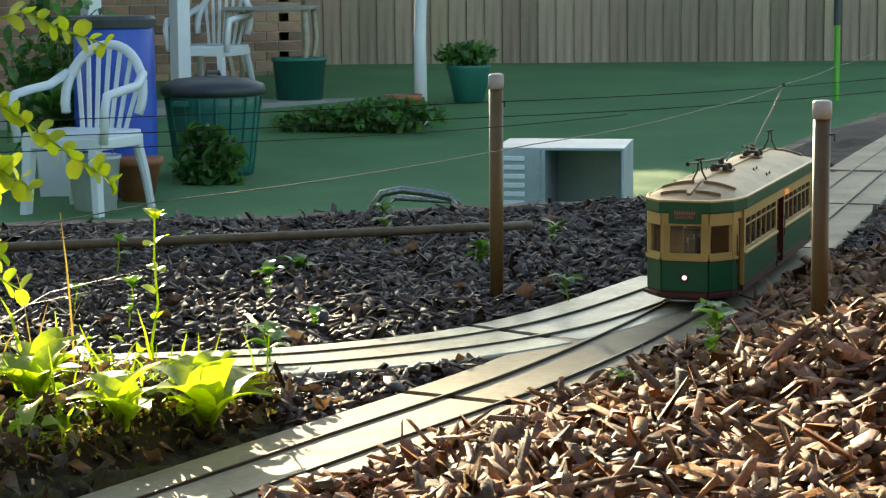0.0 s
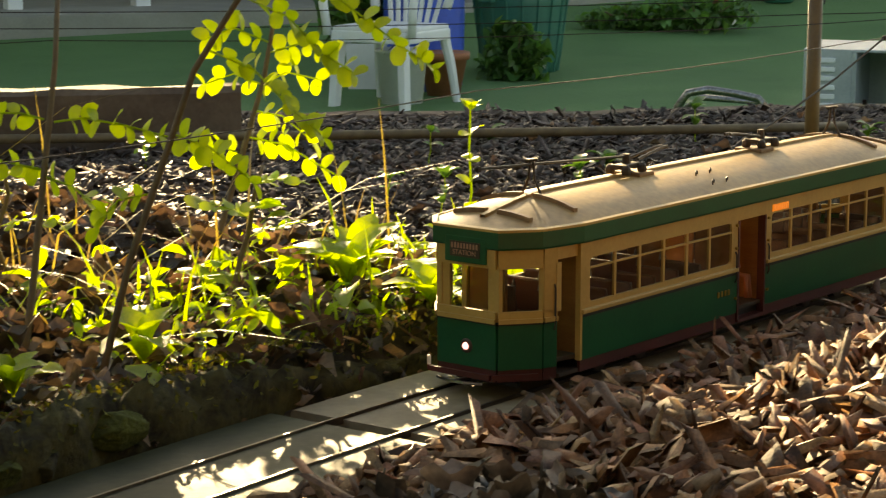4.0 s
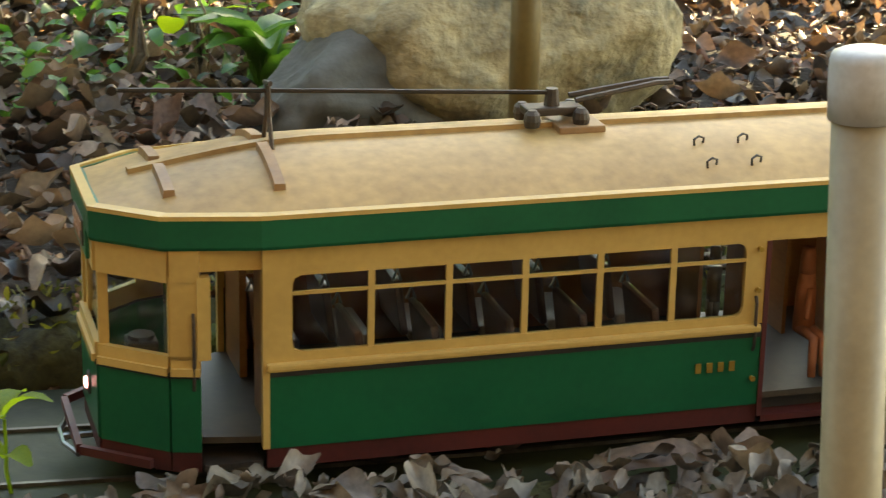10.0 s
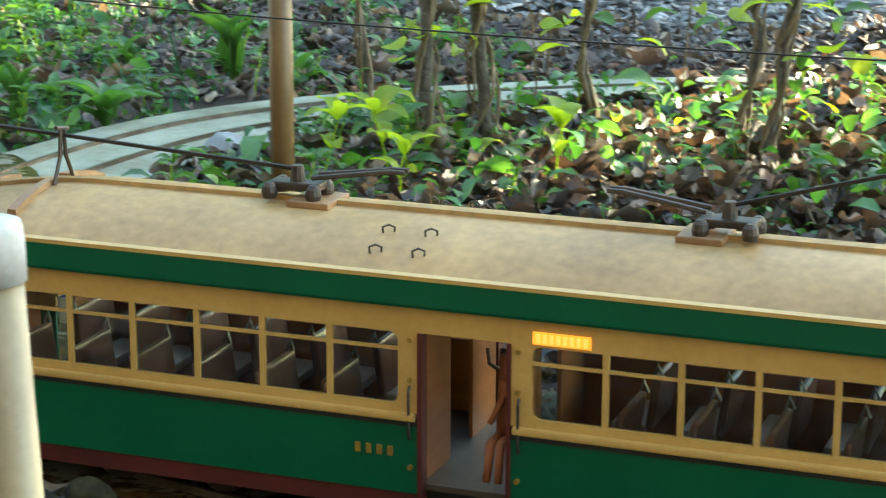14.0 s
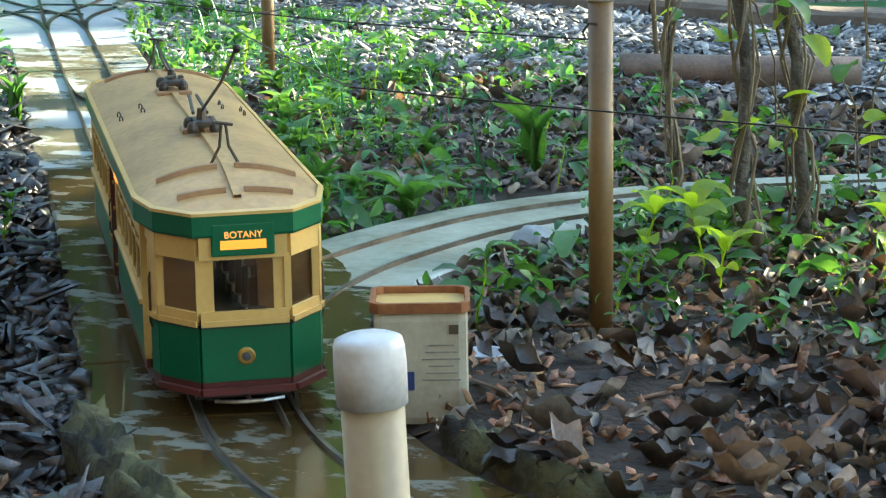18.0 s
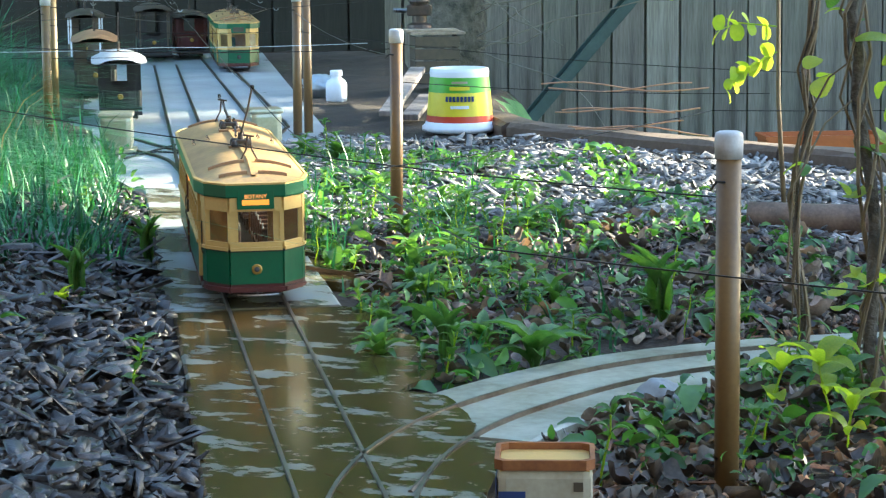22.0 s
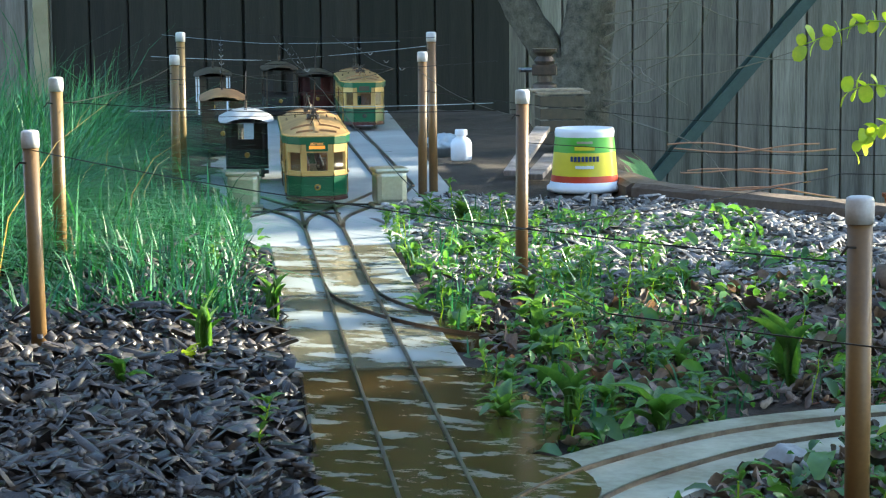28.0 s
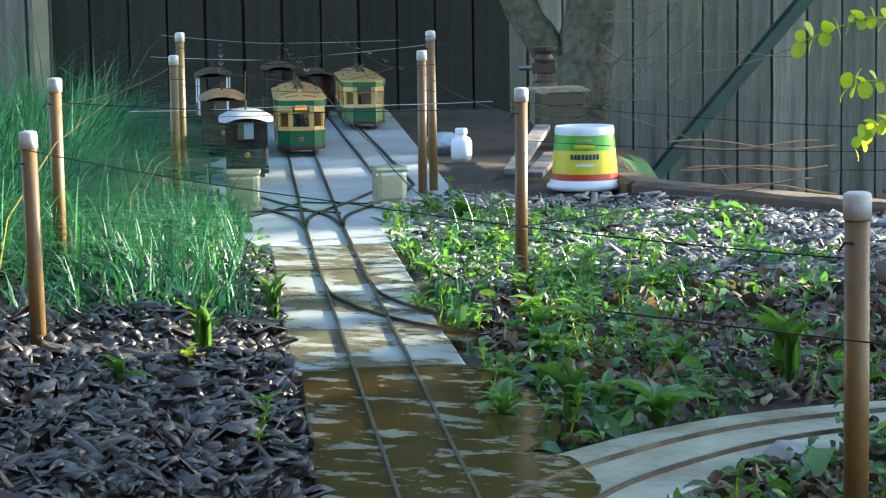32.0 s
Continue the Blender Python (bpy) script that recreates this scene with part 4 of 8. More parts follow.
            part("transom", Geo().box(0.0335, 0.2473, s * 0.0581, s * 0.0564, 0.0938, 0.0954), "cream", win)
            for zc in (0.0675, 0.103):
                for xc in (0.0335, 0.2473):
                    dx, dz = (1 if xc < 0.1 else -1), (1 if zc < 0.08 else -1)
                    g = Geo()
                    o = [(xc, zc), (xc + dx * 0.004, zc), (xc + dx * 0.0012, zc + dz * 0.0012), (xc, zc + dz * 0.004)]
                    g.add([(x, s * 0.0584, z) for x, z in o] + [(x, s * 0.0561, z) for x, z in o], [(0, 1, 2, 3), (7, 6, 5, 4), (0, 4, 5, 1), (1, 5, 6, 2), (2, 6, 7, 3), (3, 7, 4, 0)])
                    part("corner_fillet", g, "cream", win)
            for k in range(6):
                x = 0.0335 + 0.2138 * k / 6
                pn = part("pane", Geo().box(x + 0.0015, x + 0.0341, s * 0.0574, s * 0.0570, 0.0675, 0.103), "glass", win)
                pn.visible_shadow = False
            part("door_jamb", Geo().box(0.0212, 0.0235, s * 0.0592, s * 0.052, 0.0165, 0.1035), "maroon", t, m=end)
            part("door_handrail", Geo().tube([(0.0275, s * 0.0588, 0.050), (0.0275, s * 0.0602, 0.053), (0.0275, s * 0.0602, 0.074), (0.0275, s * 0.0588, 0.077)], 0.0008), "iron", t, m=end)
            for z in (0.036, 0.100, 0.080):
                part("hinge", Geo().lathe([(0.0013, 0), (0.0013, 0.002)], 8, m=pose(0.027, s * 0.0585, z, -90 * s, 0, 0)), "gold", t, m=end)
            if e > 0:
                bars("number", t, 0, 0.0225, 0.0048, 4, "gold", end @ pose(0.046, s * 0.0588, 0.043, 0, 0, 0))
        if full:
            # seats across the saloon and inner lining
            for k in range(6):
                x = 0.052 + 0.0353 * k
                for s in (-1, 1):
                    seat = part("seat", Geo().box(x, x + 0.017, s * 0.012, s * 0.053, 0.041, 0.046, 0.0015), "seat_lit", t, m=end)
                    part("seat_back", Geo().box(0, 0.004, s * 0.012, s * 0.053, 0, 0.029, 0.0018, m=pose(x + 0.017, 0, 0.044, 0, 8, 0)), "leather", seat)
                    part("seat_leg", Geo().box(x + 0.004, x + 0.014, s * 0.015, s * 0.019, 0.027, 0.041), "iron", seat)
                    part("grab_handle", Geo().tube([(x + 0.0215, s * 0.013, 0.072), (x + 0.023, s * 0.013, 0.078), (x + 0.0255, s * 0.013, 0.072)], 0.0009), "steel", seat)
            for s in (-1, 1):
                part("dado", Geo().box(0.0235, 0.2545, s * 0.0558, s * 0.0545, 0.027, 0.0660), "wood", t, m=end)
        part("partition", Geo().box(0.0225, 0.0245, 0.016, 0.0555, 0.027, 0.112).box(0.0225, 0.0245, -0.0555, -0.016, 0.027, 0.112), "wood", t, m=end)
    # door heads and side blind
    for s in (-1, 1):
        part("door_head", Geo().box(-0.0235, 0.0235, s * 0.0585, s * 0.056, 0.1035, 0.1185), "cream", t)
        part("door_step", Geo().box(-0.0212, 0.0212, s * 0.0592, s * 0.035, 0.0135, 0.0165), "maroon", t)
        for x in (0.267, -0.267):
            part("platform_head", Geo().prism([(x - 0.024, s * 0.0575), (x - 0.024, s * 0.0535), (x + 0.024, s * 0.0495), (x + 0.024, s * 0.0535)] if x > 0 else [(x - 0.024, s * 0.0535), (x - 0.024, s * 0.0495), (x + 0.024, s * 0.0535), (x + 0.024, s * 0.0575)], 0.106, 0.1185), "cream", t)
        sg = part("side_sign", Geo().box(-0.062, -0.034, s * 0.0592, s * 0.0585, 0.1045, 0.1105), "sign" if (s > 0 and lit) else "olive", t)
        bars("lettering", sg, 0, 0.026, 0.0042, 8, "sign_pale" if s > 0 and lit else "label", pose(-0.048, s * 0.0594, 0.1075, 0, 0, 0))
    part("ceiling_lining", Geo().prism(hull(-0.004, -0.004), 0.1185, 0.1195), "label", t)
    # green band and curved roof
    o = hull(0.0035, 0.004)
    g = Geo()
    g.strip([[(x, y, 0.1165), (x * 1.002, y * 1.01, 0.118), (x * 1.002, y * 1.01, 0.1300), (x, y, 0.1318), (x * 0.985, y * 0.95, 0.1318), (x * 0.985, y * 0.95, 0.1165)] for x, y in o + o[:1]], close=True)
    part("roof_band", g, "green", t)
    part("roof_edge", Geo().strip([[(x * 1.003, y * 1.016, 0.1302), (x * 1.003, y * 1.016, 0.1322), (x * 0.99, y * 0.965, 0.1330), (x * 0.99, y * 0.965, 0.1302)] for x, y in o + o[:1]], close=True), "cream", t)
    rows = []
    for i in range(41):
        u = -1 + 2 * i / 40
        x = 0.3265 * math.copysign(abs(u) ** 0.9, u)
        ax = abs(x)
        w = np.interp(ax, [0, 0.257, 0.2995, 0.327], [0.0610, 0.0610, 0.0525, 0.0300])
        rise = 0.0165 * (1 - step01(0.225, 0.345, ax) * 0.72) * math.sqrt(max(0.0, 1 - (ax / 0.3266) ** 16))
        rows.append([(x, w * k / 8, 0.1314 + rise * (1 - abs(k / 8) ** 2.1)) for k in range(-8, 9)])
    g = Geo().strip(rows)
    g.strip([[(x, y, 0.1306) for x, y, z in r] for r in rows[::-1]])
    roof = part("roof", g, "roof", t, smooth=True)

    def top(x, y):
        ax = abs(x)
        w = float(np.interp(ax, [0, 0.257, 0.2995, 0.327], [0.0610, 0.0610, 0.0525, 0.0300]))
        return 0.1314 + 0.0165 * (1 - float(step01(0.225, 0.345, ax)) * 0.72) * math.sqrt(max(0.0, 1 - (ax / 0.3266) ** 16)) * (1 - min(abs(y) / w, 1) ** 2.1)

    for x in (0.297, 0.250, -0.250, -0.297):
        for s in (-1, 1):
            w = 0.046 if abs(x) < 0.26 else 0.037
            rows = []
            for k in range(9):
                y = s * (0.006 + (w - 0.006) * k / 8)
                z = top(x, y)
                rows.append([(x - 0.0028, y, z - 0.001), (x - 0.0024, y, z + 0.0030), (x + 0.0024, y, z + 0.0030), (x + 0.0028, y, z - 0.001)])
            g = Geo().strip(rows, close=True)
            g.f += [(0, 1, 2, 3), tuple(range(len(g.v) - 1, len(g.v) - 5, -1))]
            part("roof_rib", g, "roof_rib", roof)
    rows = []
    for k in range(31):
        x = -0.31 + 0.62 * k / 30
        z = top(x, 0)
        rows.append([(x, -0.0028, z - 0.001), (x, -0.0024, z + 0.0022), (x, 0.0024, z + 0.0022), (x, 0.0028, z - 0.001)])
    part("ridge_strip", Geo().strip(rows, close=True), "roof", roof)
    for x in (0.049, 0.027):
        for s in (-1, 1):
            for y in (0.030, 0.047):
                part("eyelet", Geo().tube([(x - 0.0025, s * y, top(x, y) - 0.001), (x - 0.0028, s * y, top(x, y) + 0.0022), (x, s * (y + 0.001), top(x, y) + 0.0034), (x + 0.0028, s * (y + 0.002), top(x, y) + 0.0022), (x + 0.0025, s * (y + 0.002), top(x, y) - 0.001)], 0.0006), "iron", roof)
    # trolley bases and poles
    for e in (1, -1):
        zt = top(0.13, 0)
        tb = part("trolley_base", Geo().box(e * 0.0885, e * 0.11135, -0.014, 0.014, zt - 0.001, zt + 0.0025, 0.0008), "roof_rib", t)
        for s in (-1, 1):
            for dx in (-0.012, 0.012):
                part("spring_box", Geo().lathe([(0.0036, 0), (0.0042, 0.003), (0.0036, 0.006), (0.002, 0.008)], 12, m=pose(e * 0.111 + dx, s * 0.008, zt + 0.002)), "iron", tb)
        part("swivel", Geo().box(e * 0.097, e * 0.125, -0.006, 0.006, zt + 0.006, zt + 0.010, 0.001).lathe([(0.004, zt + 0.01), (0.003, zt + 0.018)], 10, m=pose(e * 0.111, 0, 0)).tube([(e * 0.101, 0.005, zt + 0.013), (e * 0.060, 0.003, zt + 0.019), (e * 0.052, 0.003, zt + 0.019)], 0.0013).tube([(e * 0.101, -0.005, zt + 0.013), (e * 0.060, -0.003, zt + 0.019), (e * 0.052, -0.003, zt + 0.019)], 0.0013), "iron", tb)
        hk = part("pole_hook", Geo().tube([(e * 0.246, -0.010, top(0.246, 0.01)), (e * 0.246, -0.003, zt + 0.012), (e * 0.246, -0.0015, zt + 0.026)], 0.0011).tube([(e * 0.246, 0.010, top(0.246, 0.01)), (e * 0.246, 0.003, zt + 0.012), (e * 0.246, 0.0015, zt + 0.026)], 0.0011).tube([(e * 0.246, -0.006, zt + 0.026), (e * 0.246, 0.006, zt + 0.028)], 0.0012), "iron", t)
        if e > 0:  # stowed pole over the leading end
            part("trolley_pole", Geo().tube([(0.111, 0, zt + 0.016), (0.246, 0, zt + 0.0235), (0.315, 0, zt + 0.027)], 0.0011).lathe([(0.0022, 0), (0.0028, 0.002), (0.0022, 0.004)], 10, m=pose(0.316, -0.002, zt + 0.027, -90, 0, 0)), "wire", tb)
        else:  # raised pole of the trailing end
            part("trolley_pole", Geo().tube([(-0.111, 0, zt + 0.016), (-0.25, 0.001, zt + 0.055), (-0.345, 0.002, zt + 0.088)], 0.0011).lathe([(0.0022, 0), (0.0028, 0.002), (0.0022, 0.004)], 10, m=pose(-0.346, 0, zt + 0.088, -90, 0, 0)), "wire", tb)
    return t


tram_ob = tram("model_tram", pose(0, 0, 0), "green and cream model tram with tan roof and lit headlamp")


def doll(limbs, mat, label, m):
    """A tiny toy figure as one plain shape."""
    g = Geo()
    for pts, r, r2 in limbs:
        g.tube([Vector(p) for p in pts], r, 8, r2)
    return part("toy_figure", g, mat, tram_ob, label, smooth=True, m=m)


doll([([(0, 0, 0.0), (0, 0, 0.018), (0, 0, 0.024)], 0.0048, 0.0034), ([(0, 0, 0.024), (0, 0, 0.030), (0, 0, 0.034)], 0.0036, 0.0028), ([(0, 0.004, 0.018), (0.004, 0.010, 0.008)], 0.0015, 0.0012), ([(-0.002, 0, 0.001), (-0.002, 0.014, 0.001), (-0.002, 0.016, -0.014)], 0.0024, 0.0016), ([(0.002, 0, 0.001), (0.002, 0.014, 0.001), (0.003, 0.016, -0.014)], 0.0024, 0.0016)], "terracotta", "tiny seated toy figure in orange", pose(-0.012, 0.030, 0.047) @ Matrix.Scale(1.22, 4))
doll([([(0, 0, 0.016), (0, 0, 0.026), (0, 0, 0.034)], 0.0036, 0.0042), ([(0, 0, 0.036), (0, 0, 0.041), (0, 0, 0.045)], 0.0034, 0.0026), ([(-0.0018, 0, 0.0), (-0.0018, 0, 0.017)], 0.0015, 0.0022), ([(0.0018, 0, 0.0), (0.0018, 0, 0.017)], 0.0015, 0.0022), ([(0.003, 0, 0.033), (0.0085, 0, 0.036), (0.0095, 0, 0.044)], 0.0013, 0.001), ([(-0.003, 0, 0.033), (-0.010, 0, 0.032)], 0.0013, 0.001)], "olive", "tiny standing toy figure holding the doorway", pose(0.010, -0.030, 0.0270))


# ---- overhead poles and wires ----
def pole(x, y, top_z, lean=(0, 0), r=0.0088, label="tan painted pole with a white plastic cap", hook=True, paint="post"):
    z0 = float(height(x, y)) - 0.05
    ob = thing("wire_pole", pose(x, y, 0, lean[0], lean[1], 0), label, "pole", "overhead wire poles")
    part("shaft", Geo().lathe([(r, z0), (r, top_z - 0.012)], 20), paint, ob, smooth=True)
    part("cap", Geo().lathe([(r * 1.12, top_z - 0.019), (r * 1.14, top_z - 0.008), (r * 1.11, top_z - 0.003), (r * 1.05, top_z - 0.001), (r * 0.8, top_z), (0.001, top_z + 0.0005)], 20), "cap", ob, smooth=True)
    if hook:
        part("wire_hook", Geo().tube([(0, r * 0.9, top_z - 0.035), (0.004, r + 0.006, top_z - 0.034), (0.008, r + 0.008, top_z - 0.04)], 0.001), "wire", ob)
    return ob


POLES = dict(
    A=(-2.347, -1.372, 0.280), B=(-2.083, -0.836, 0.275), C=(-0.2255, -0.546, 0.282), D=(-0.276, -1.207, 0.30), E=(0.468, -1.463, 0.262), F=(0.2295, -0.543, 0.249),
    G=(1.332, -2.676, 0.262), H=(1.524, -1.873, 0.255), I=(1.869, -2.348, 0.287), J=(2.424, -3.399, 0.275), K=(2.606, -3.678, 0.31), L=(2.036, -3.667, 0.275), N=(2.063, -3.760, 0.31),
)
rng = random.Random(3)
for key, (px, py, pz) in POLES.items():
    pole(px, py, pz, lean=(0.8, 2.35) if key == "C" else (-0.7, 2.2) if key == "F" else (0, 0) if key in "AB" else (rng.uniform(-0.6, 0.6), rng.uniform(-0.6, 0.6)), hook=key not in "CF", paint="post_grey" if key in "CF" else "post")


def wire(name, pts, r=0.0005, mat="wire", label="thin dark overhead wire strung between poles", sag=0.006):
    P = []
    for a, b in zip(pts, pts[1:]):
        a, b = Vector(a), Vector(b)
        for k in range(9):
            u = k / 9
            p = a.lerp(b, u)
            p.z -= sag * 4 * u * (1 - u) * (b - a).length
            P.append(p)
    P.append(Vector(pts[-1]))
    g = Geo().tube(P, r, 5)
    return tagged(part(name, g, mat), label, "wire", "overhead wires")


def line_wire(line, off, z, a, b, step):
    n = side_of(line)
    return [(*(line[i] + n[i] * off), z) for i in range(a, b, step)]


wire("overhead_wire", line_wire(MAIN, 0.004, 0.236, 0, NW + 260, 30))
wire("overhead_wire", line_wire(LOOP, 0.004, 0.232, 10, len(LOOP) - 4, 28))
for off, z in ((0.10, 0.226), (0.06, 0.245)):
    wire("overhead_wire", [(-1.3, -2.3, z), (-2.342, -1.379, z), (-3.2, -1.1, z + 0.003), (-4.8, -1.3, z)], 0.0006)
for x0, y0, x1, y1, z in ((2.424, -3.399, 2.022, -3.674, 0.27), (2.424, -3.399, 2.022, -3.674, 0.20), (1.879, -2.343, 1.332, -2.676, 0.235), (1.532, -1.869, 0.468, -1.463, 0.215), (2.606, -3.678, 2.049, -3.746, 0.30)):
    wire("span_wire", [(x0, y0, z + 0.02), ((x0 + x1) / 2, (y0 + y1) / 2, z), (x1, y1, z)], 0.0006, label="thin span wire between two poles")


# ---- garden furniture and clutter on the lawn ----
def resin_chair(m):
    ob = thing("garden_chair", m, "white moulded plastic garden chair with slatted back", "chair")
    part("seat", Geo().box(-0.23, 0.23, -0.22, 0.22, 0.40, 0.43, 0.012), "white", ob, smooth=False)
    part("apron", Geo().box(-0.23, 0.23, -0.23, -0.20, 0.345, 0.405, 0.01).box(-0.24, -0.21, -0.22, 0.22, 0.345, 0.405, 0.01).box(0.21, 0.24, -0.22, 0.22, 0.345, 0.405, 0.01), "white", ob)
    for sx in (-1, 1):
        part("front_leg", Geo().strip([[(sx * (0.215 + 0.02 * k), -0.205 - 0.02 * k - 0.03, 0.40 * (1 - k)), (sx * (0.215 + 0.02 * k), -0.205 - 0.02 * k + 0.03, 0.40 * (1 - k)), (sx * (0.165 + 0.035 * k), -0.20 - 0.02 * k + 0.03, 0.40 * (1 - k)), (sx * (0.165 + 0.035 * k), -0.20 - 0.02 * k - 0.03, 0.40 * (1 - k))] for k in (0, 0.5, 1)], close=True), "white", ob)
        part("back_leg", Geo().tube([(sx * 0.20, 0.20, 0.40), (sx * 0.225, 0.25, 0.2), (sx * 0.24, 0.29, 0.0)], 0.03, 8, 0.022), "white", ob)
        part("arm", Geo().tube([(sx * 0.255, -0.22, 0.38), (sx * 0.275, -0.235, 0.55), (sx * 0.275, -0.21, 0.625), (sx * 0.275, -0.05, 0.645), (sx * 0.265, 0.12, 0.66), (sx * 0.23, 0.25, 0.72)], 0.024, 8), "white", ob, smooth=True)
    arch = [(math.cos(a) * 0.235, 0.23 + 0.07 * math.sin(a), 0.60 + 0.27 * math.sin(a)) for a in np.linspace(-0.35, math.pi + 0.35, 19)]
    back = part("back_frame", Geo().tube(arch, 0.026, 8), "white", ob, smooth=True)
    for k in range(7):
        u = (k - 3) / 3
        part("slat", Geo().strip([[(u * (0.13 + 0.065 * w) - 0.011, 0.215 + 0.08 * w, 0.42 + 0.43 * w * math.sqrt(max(0.2, 1 - 0.45 * u * u))), (u * (0.13 + 0.065 * w) + 0.011, 0.215 + 0.08 * w, 0.42 + 0.43 * w * math.sqrt(max(0.2, 1 - 0.45 * u * u))), (u * (0.13 + 0.065 * w) + 0.011, 0.228 + 0.08 * w, 0.42 + 0.43 * w * math.sqrt(max(0.2, 1 - 0.45 * u * u))), (u * (0.13 + 0.065 * w) - 0.011, 0.228 + 0.08 * w, 0.42 + 0.43 * w * math.sqrt(max(0.2, 1 - 0.45 * u * u)))] for w in np.linspace(0, 1, 6)], close=True), "white", back)
    return ob


resin_chair(pose(-8.70, -7.56, -0.845, 0, 0, 100))
drum = thing("plastic_drum", pose(-9.46, -7.97, -0.845), "blue plastic drum with a black lid", "drum")
part("barrel", Geo().lathe([(0.20, 0), (0.22, 0.03), (0.228, 0.25), (0.232, 0.45), (0.228, 0.70), (0.222, 0.93), (0.205, 0.97)], 28), "blue", drum, smooth=True)
part("lid", Geo().lathe([(0.232, 0.945), (0.236, 0.99), (0.222, 1.01), (0.05, 1.015)], 28), "dark", drum)
wheelie = thing("garbage_bin", pose(-10.67, -8.21, -0.84) @ Matrix.Scale(1.15, 4), "green ribbed plastic garbage bin with a black lid", "bin")
ribs = [(0.205 + 0.055 * z / 0.46, z) for z in np.linspace(0, 0.46, 6)]
part("bin_body", Geo().lathe(ribs, 26), "bin_green", wheelie, smooth=True)
for k in range(18):
    a = 2 * math.pi * k / 18
    part("rib", Geo().tube([(0.205 * math.cos(a), 0.205 * math.sin(a), 0.01), (0.258 * math.cos(a), 0.258 * math.sin(a), 0.42)], 0.008, 5), "bin_green", wheelie)
part("lid", Geo().lathe([(0.272, 0.43), (0.282, 0.45), (0.275, 0.485), (0.20, 0.515), (0.05, 0.53)], 26), "dark", wheelie, smooth=True)
part("handle", Geo().tube([(-0.06, 0, 0.525), (-0.05, 0, 0.55), (0.05, 0, 0.55), (0.06, 0, 0.525)], 0.012, 6), "dark", wheelie)
for s in (-1, 1):
    part("lug", Geo().box(s * 0.26, s * 0.30, -0.04, 0.04, 0.38, 0.41, 0.006), "bin_green", wheelie)

# house corner: brick wall, verandah posts, slab
house = thing("house", pose(0, 0, 0), "brick house corner with a white posted verandah", "house", kind="structure")
ha, hb = Vector((-15.77, -11.14, 0)), Vector((-12.04, -12.91, 0))
hd = (hb - ha).normalized()
hyaw = math.degrees(math.atan2(hd.y, hd.x))
part("wall", Geo().box(0, 9.0, -0.25, -0.006, -1.0, 3.0), "mortar", house, m=pose(ha.x, ha.y, 0, 0, 0, hyaw))
part("return_wall", Geo().box(0.006, 0.25, -4.0, -0.25, -1.0, 3.0), "mortar", house, m=pose(ha.x, ha.y, 0, 0, 0, hyaw))
part("verandah_slab", Geo().box(-0.2, 9.0, 0.0, 2.1, -1.0, -0.60, 0.01), "concrete", house, m=pose(ha.x, ha.y, 0, 0, 0, hyaw))
part("eave", Geo().box(-0.5, 9.0, -4.0, 1.5, 2.3, 2.5), "white", house, m=pose(ha.x, ha.y, 0, 0, 0, hyaw))
brick_me = [Geo().box(0, 0.225, -0.012, 0.004, 0, 0.072, 0.004).mesh("brick", "brick") for _ in range(3)]
for row in range(20):
    for k in range(22):
        x = k * 0.237 - (0.118 if row % 2 else 0)
        part("brick", brick_me[(row + k) % 3], "brick", house, m=pose(ha.x, ha.y, 0, 0, 0, hyaw) @ pose(max(x, 0) + 0.004, 0.002, -0.62 + row * 0.084))
for d in (0.5, 1.25, 3.35, 4.3):
    part("verandah_post", Geo().box(-0.055, 0.055, -0.075, 0.075, -0.62, 2.3, 0.006), "white", house, m=pose(ha.x, ha.y, 0, 0, 0, hyaw) @ pose(1.35 + d, 1.35, 0))
# lawn things by the fence
hp = thing("planter_pot", pose(-14.6, -8.72, float(height(-14.6, -8.72))), "dark green pot of grey-leaved plants", "pot")
part("bowl", Geo().lathe([(0.10, 0), (0.115, 0.01), (0.16, 0.22), (0.178, 0.27), (0.178, 0.29), (0.15, 0.285)], 22), "bin_green", hp, smooth=True)
tp = thing("terracotta_pot", pose(-13.2, -8.44, float(height(-13.2, -8.44))), "round terracotta pot beside a downpipe", "pot")
part("bowl", Geo().lathe([(0.09, 0), (0.13, 0.2), (0.145, 0.2), (0.145, 0.24), (0.12, 0.235)], 20), "terracotta", tp, smooth=True)
bp = thing("birch_sapling", pose(-13.4, -8.41, float(height(-13.4, -8.41))), "slim white trunked sapling in the lawn", "tree")
part("trunk", Geo().tube([(0, 0, 0), (0.01, 0, 0.6), (-0.01, 0.02, 1.5), (0.0, 0, 2.6)], 0.05, 10, 0.035), "white", bp, smooth=True)
gp = thing("marker_pole", pose(-15.9, -6.19, float(height(-15.9, -6.19))), "slim green pole with a dark sleeve", "pole")
part("rod", Geo().lathe([(0.022, 0), (0.022, 2.0)], 12), "lime", gp)
part("sleeve", Geo().lathe([(0.03, 0.58), (0.03, 0.78)], 12), "dark", gp)
case = thing("metal_cabinet", pose(-7.90, -4.262, -0.84, 0, 0, 112) @ Matrix.Scale(1.2, 4), "open pale grey metal cabinet lying on the lawn", "cabinet")
part("side_panel", Geo().box(-0.22, -0.06, -0.20, -0.19, 0.0, 0.44, 0.004), "zinc", case)
for z in np.linspace(0.13, 0.40, 10):
    part("louvre", Geo().box(-0.185, -0.115, -0.212, -0.198, z, z + 0.016, 0.003), "white", case)
part("top_panel", Geo().box(-0.22, 0.22, -0.20, 0.20, 0.435, 0.445, 0.003), "zinc", case)
part("back_panel", Geo().box(-0.22, 0.22, 0.19, 0.20, 0.0, 0.435, 0.003), "zinc", case)
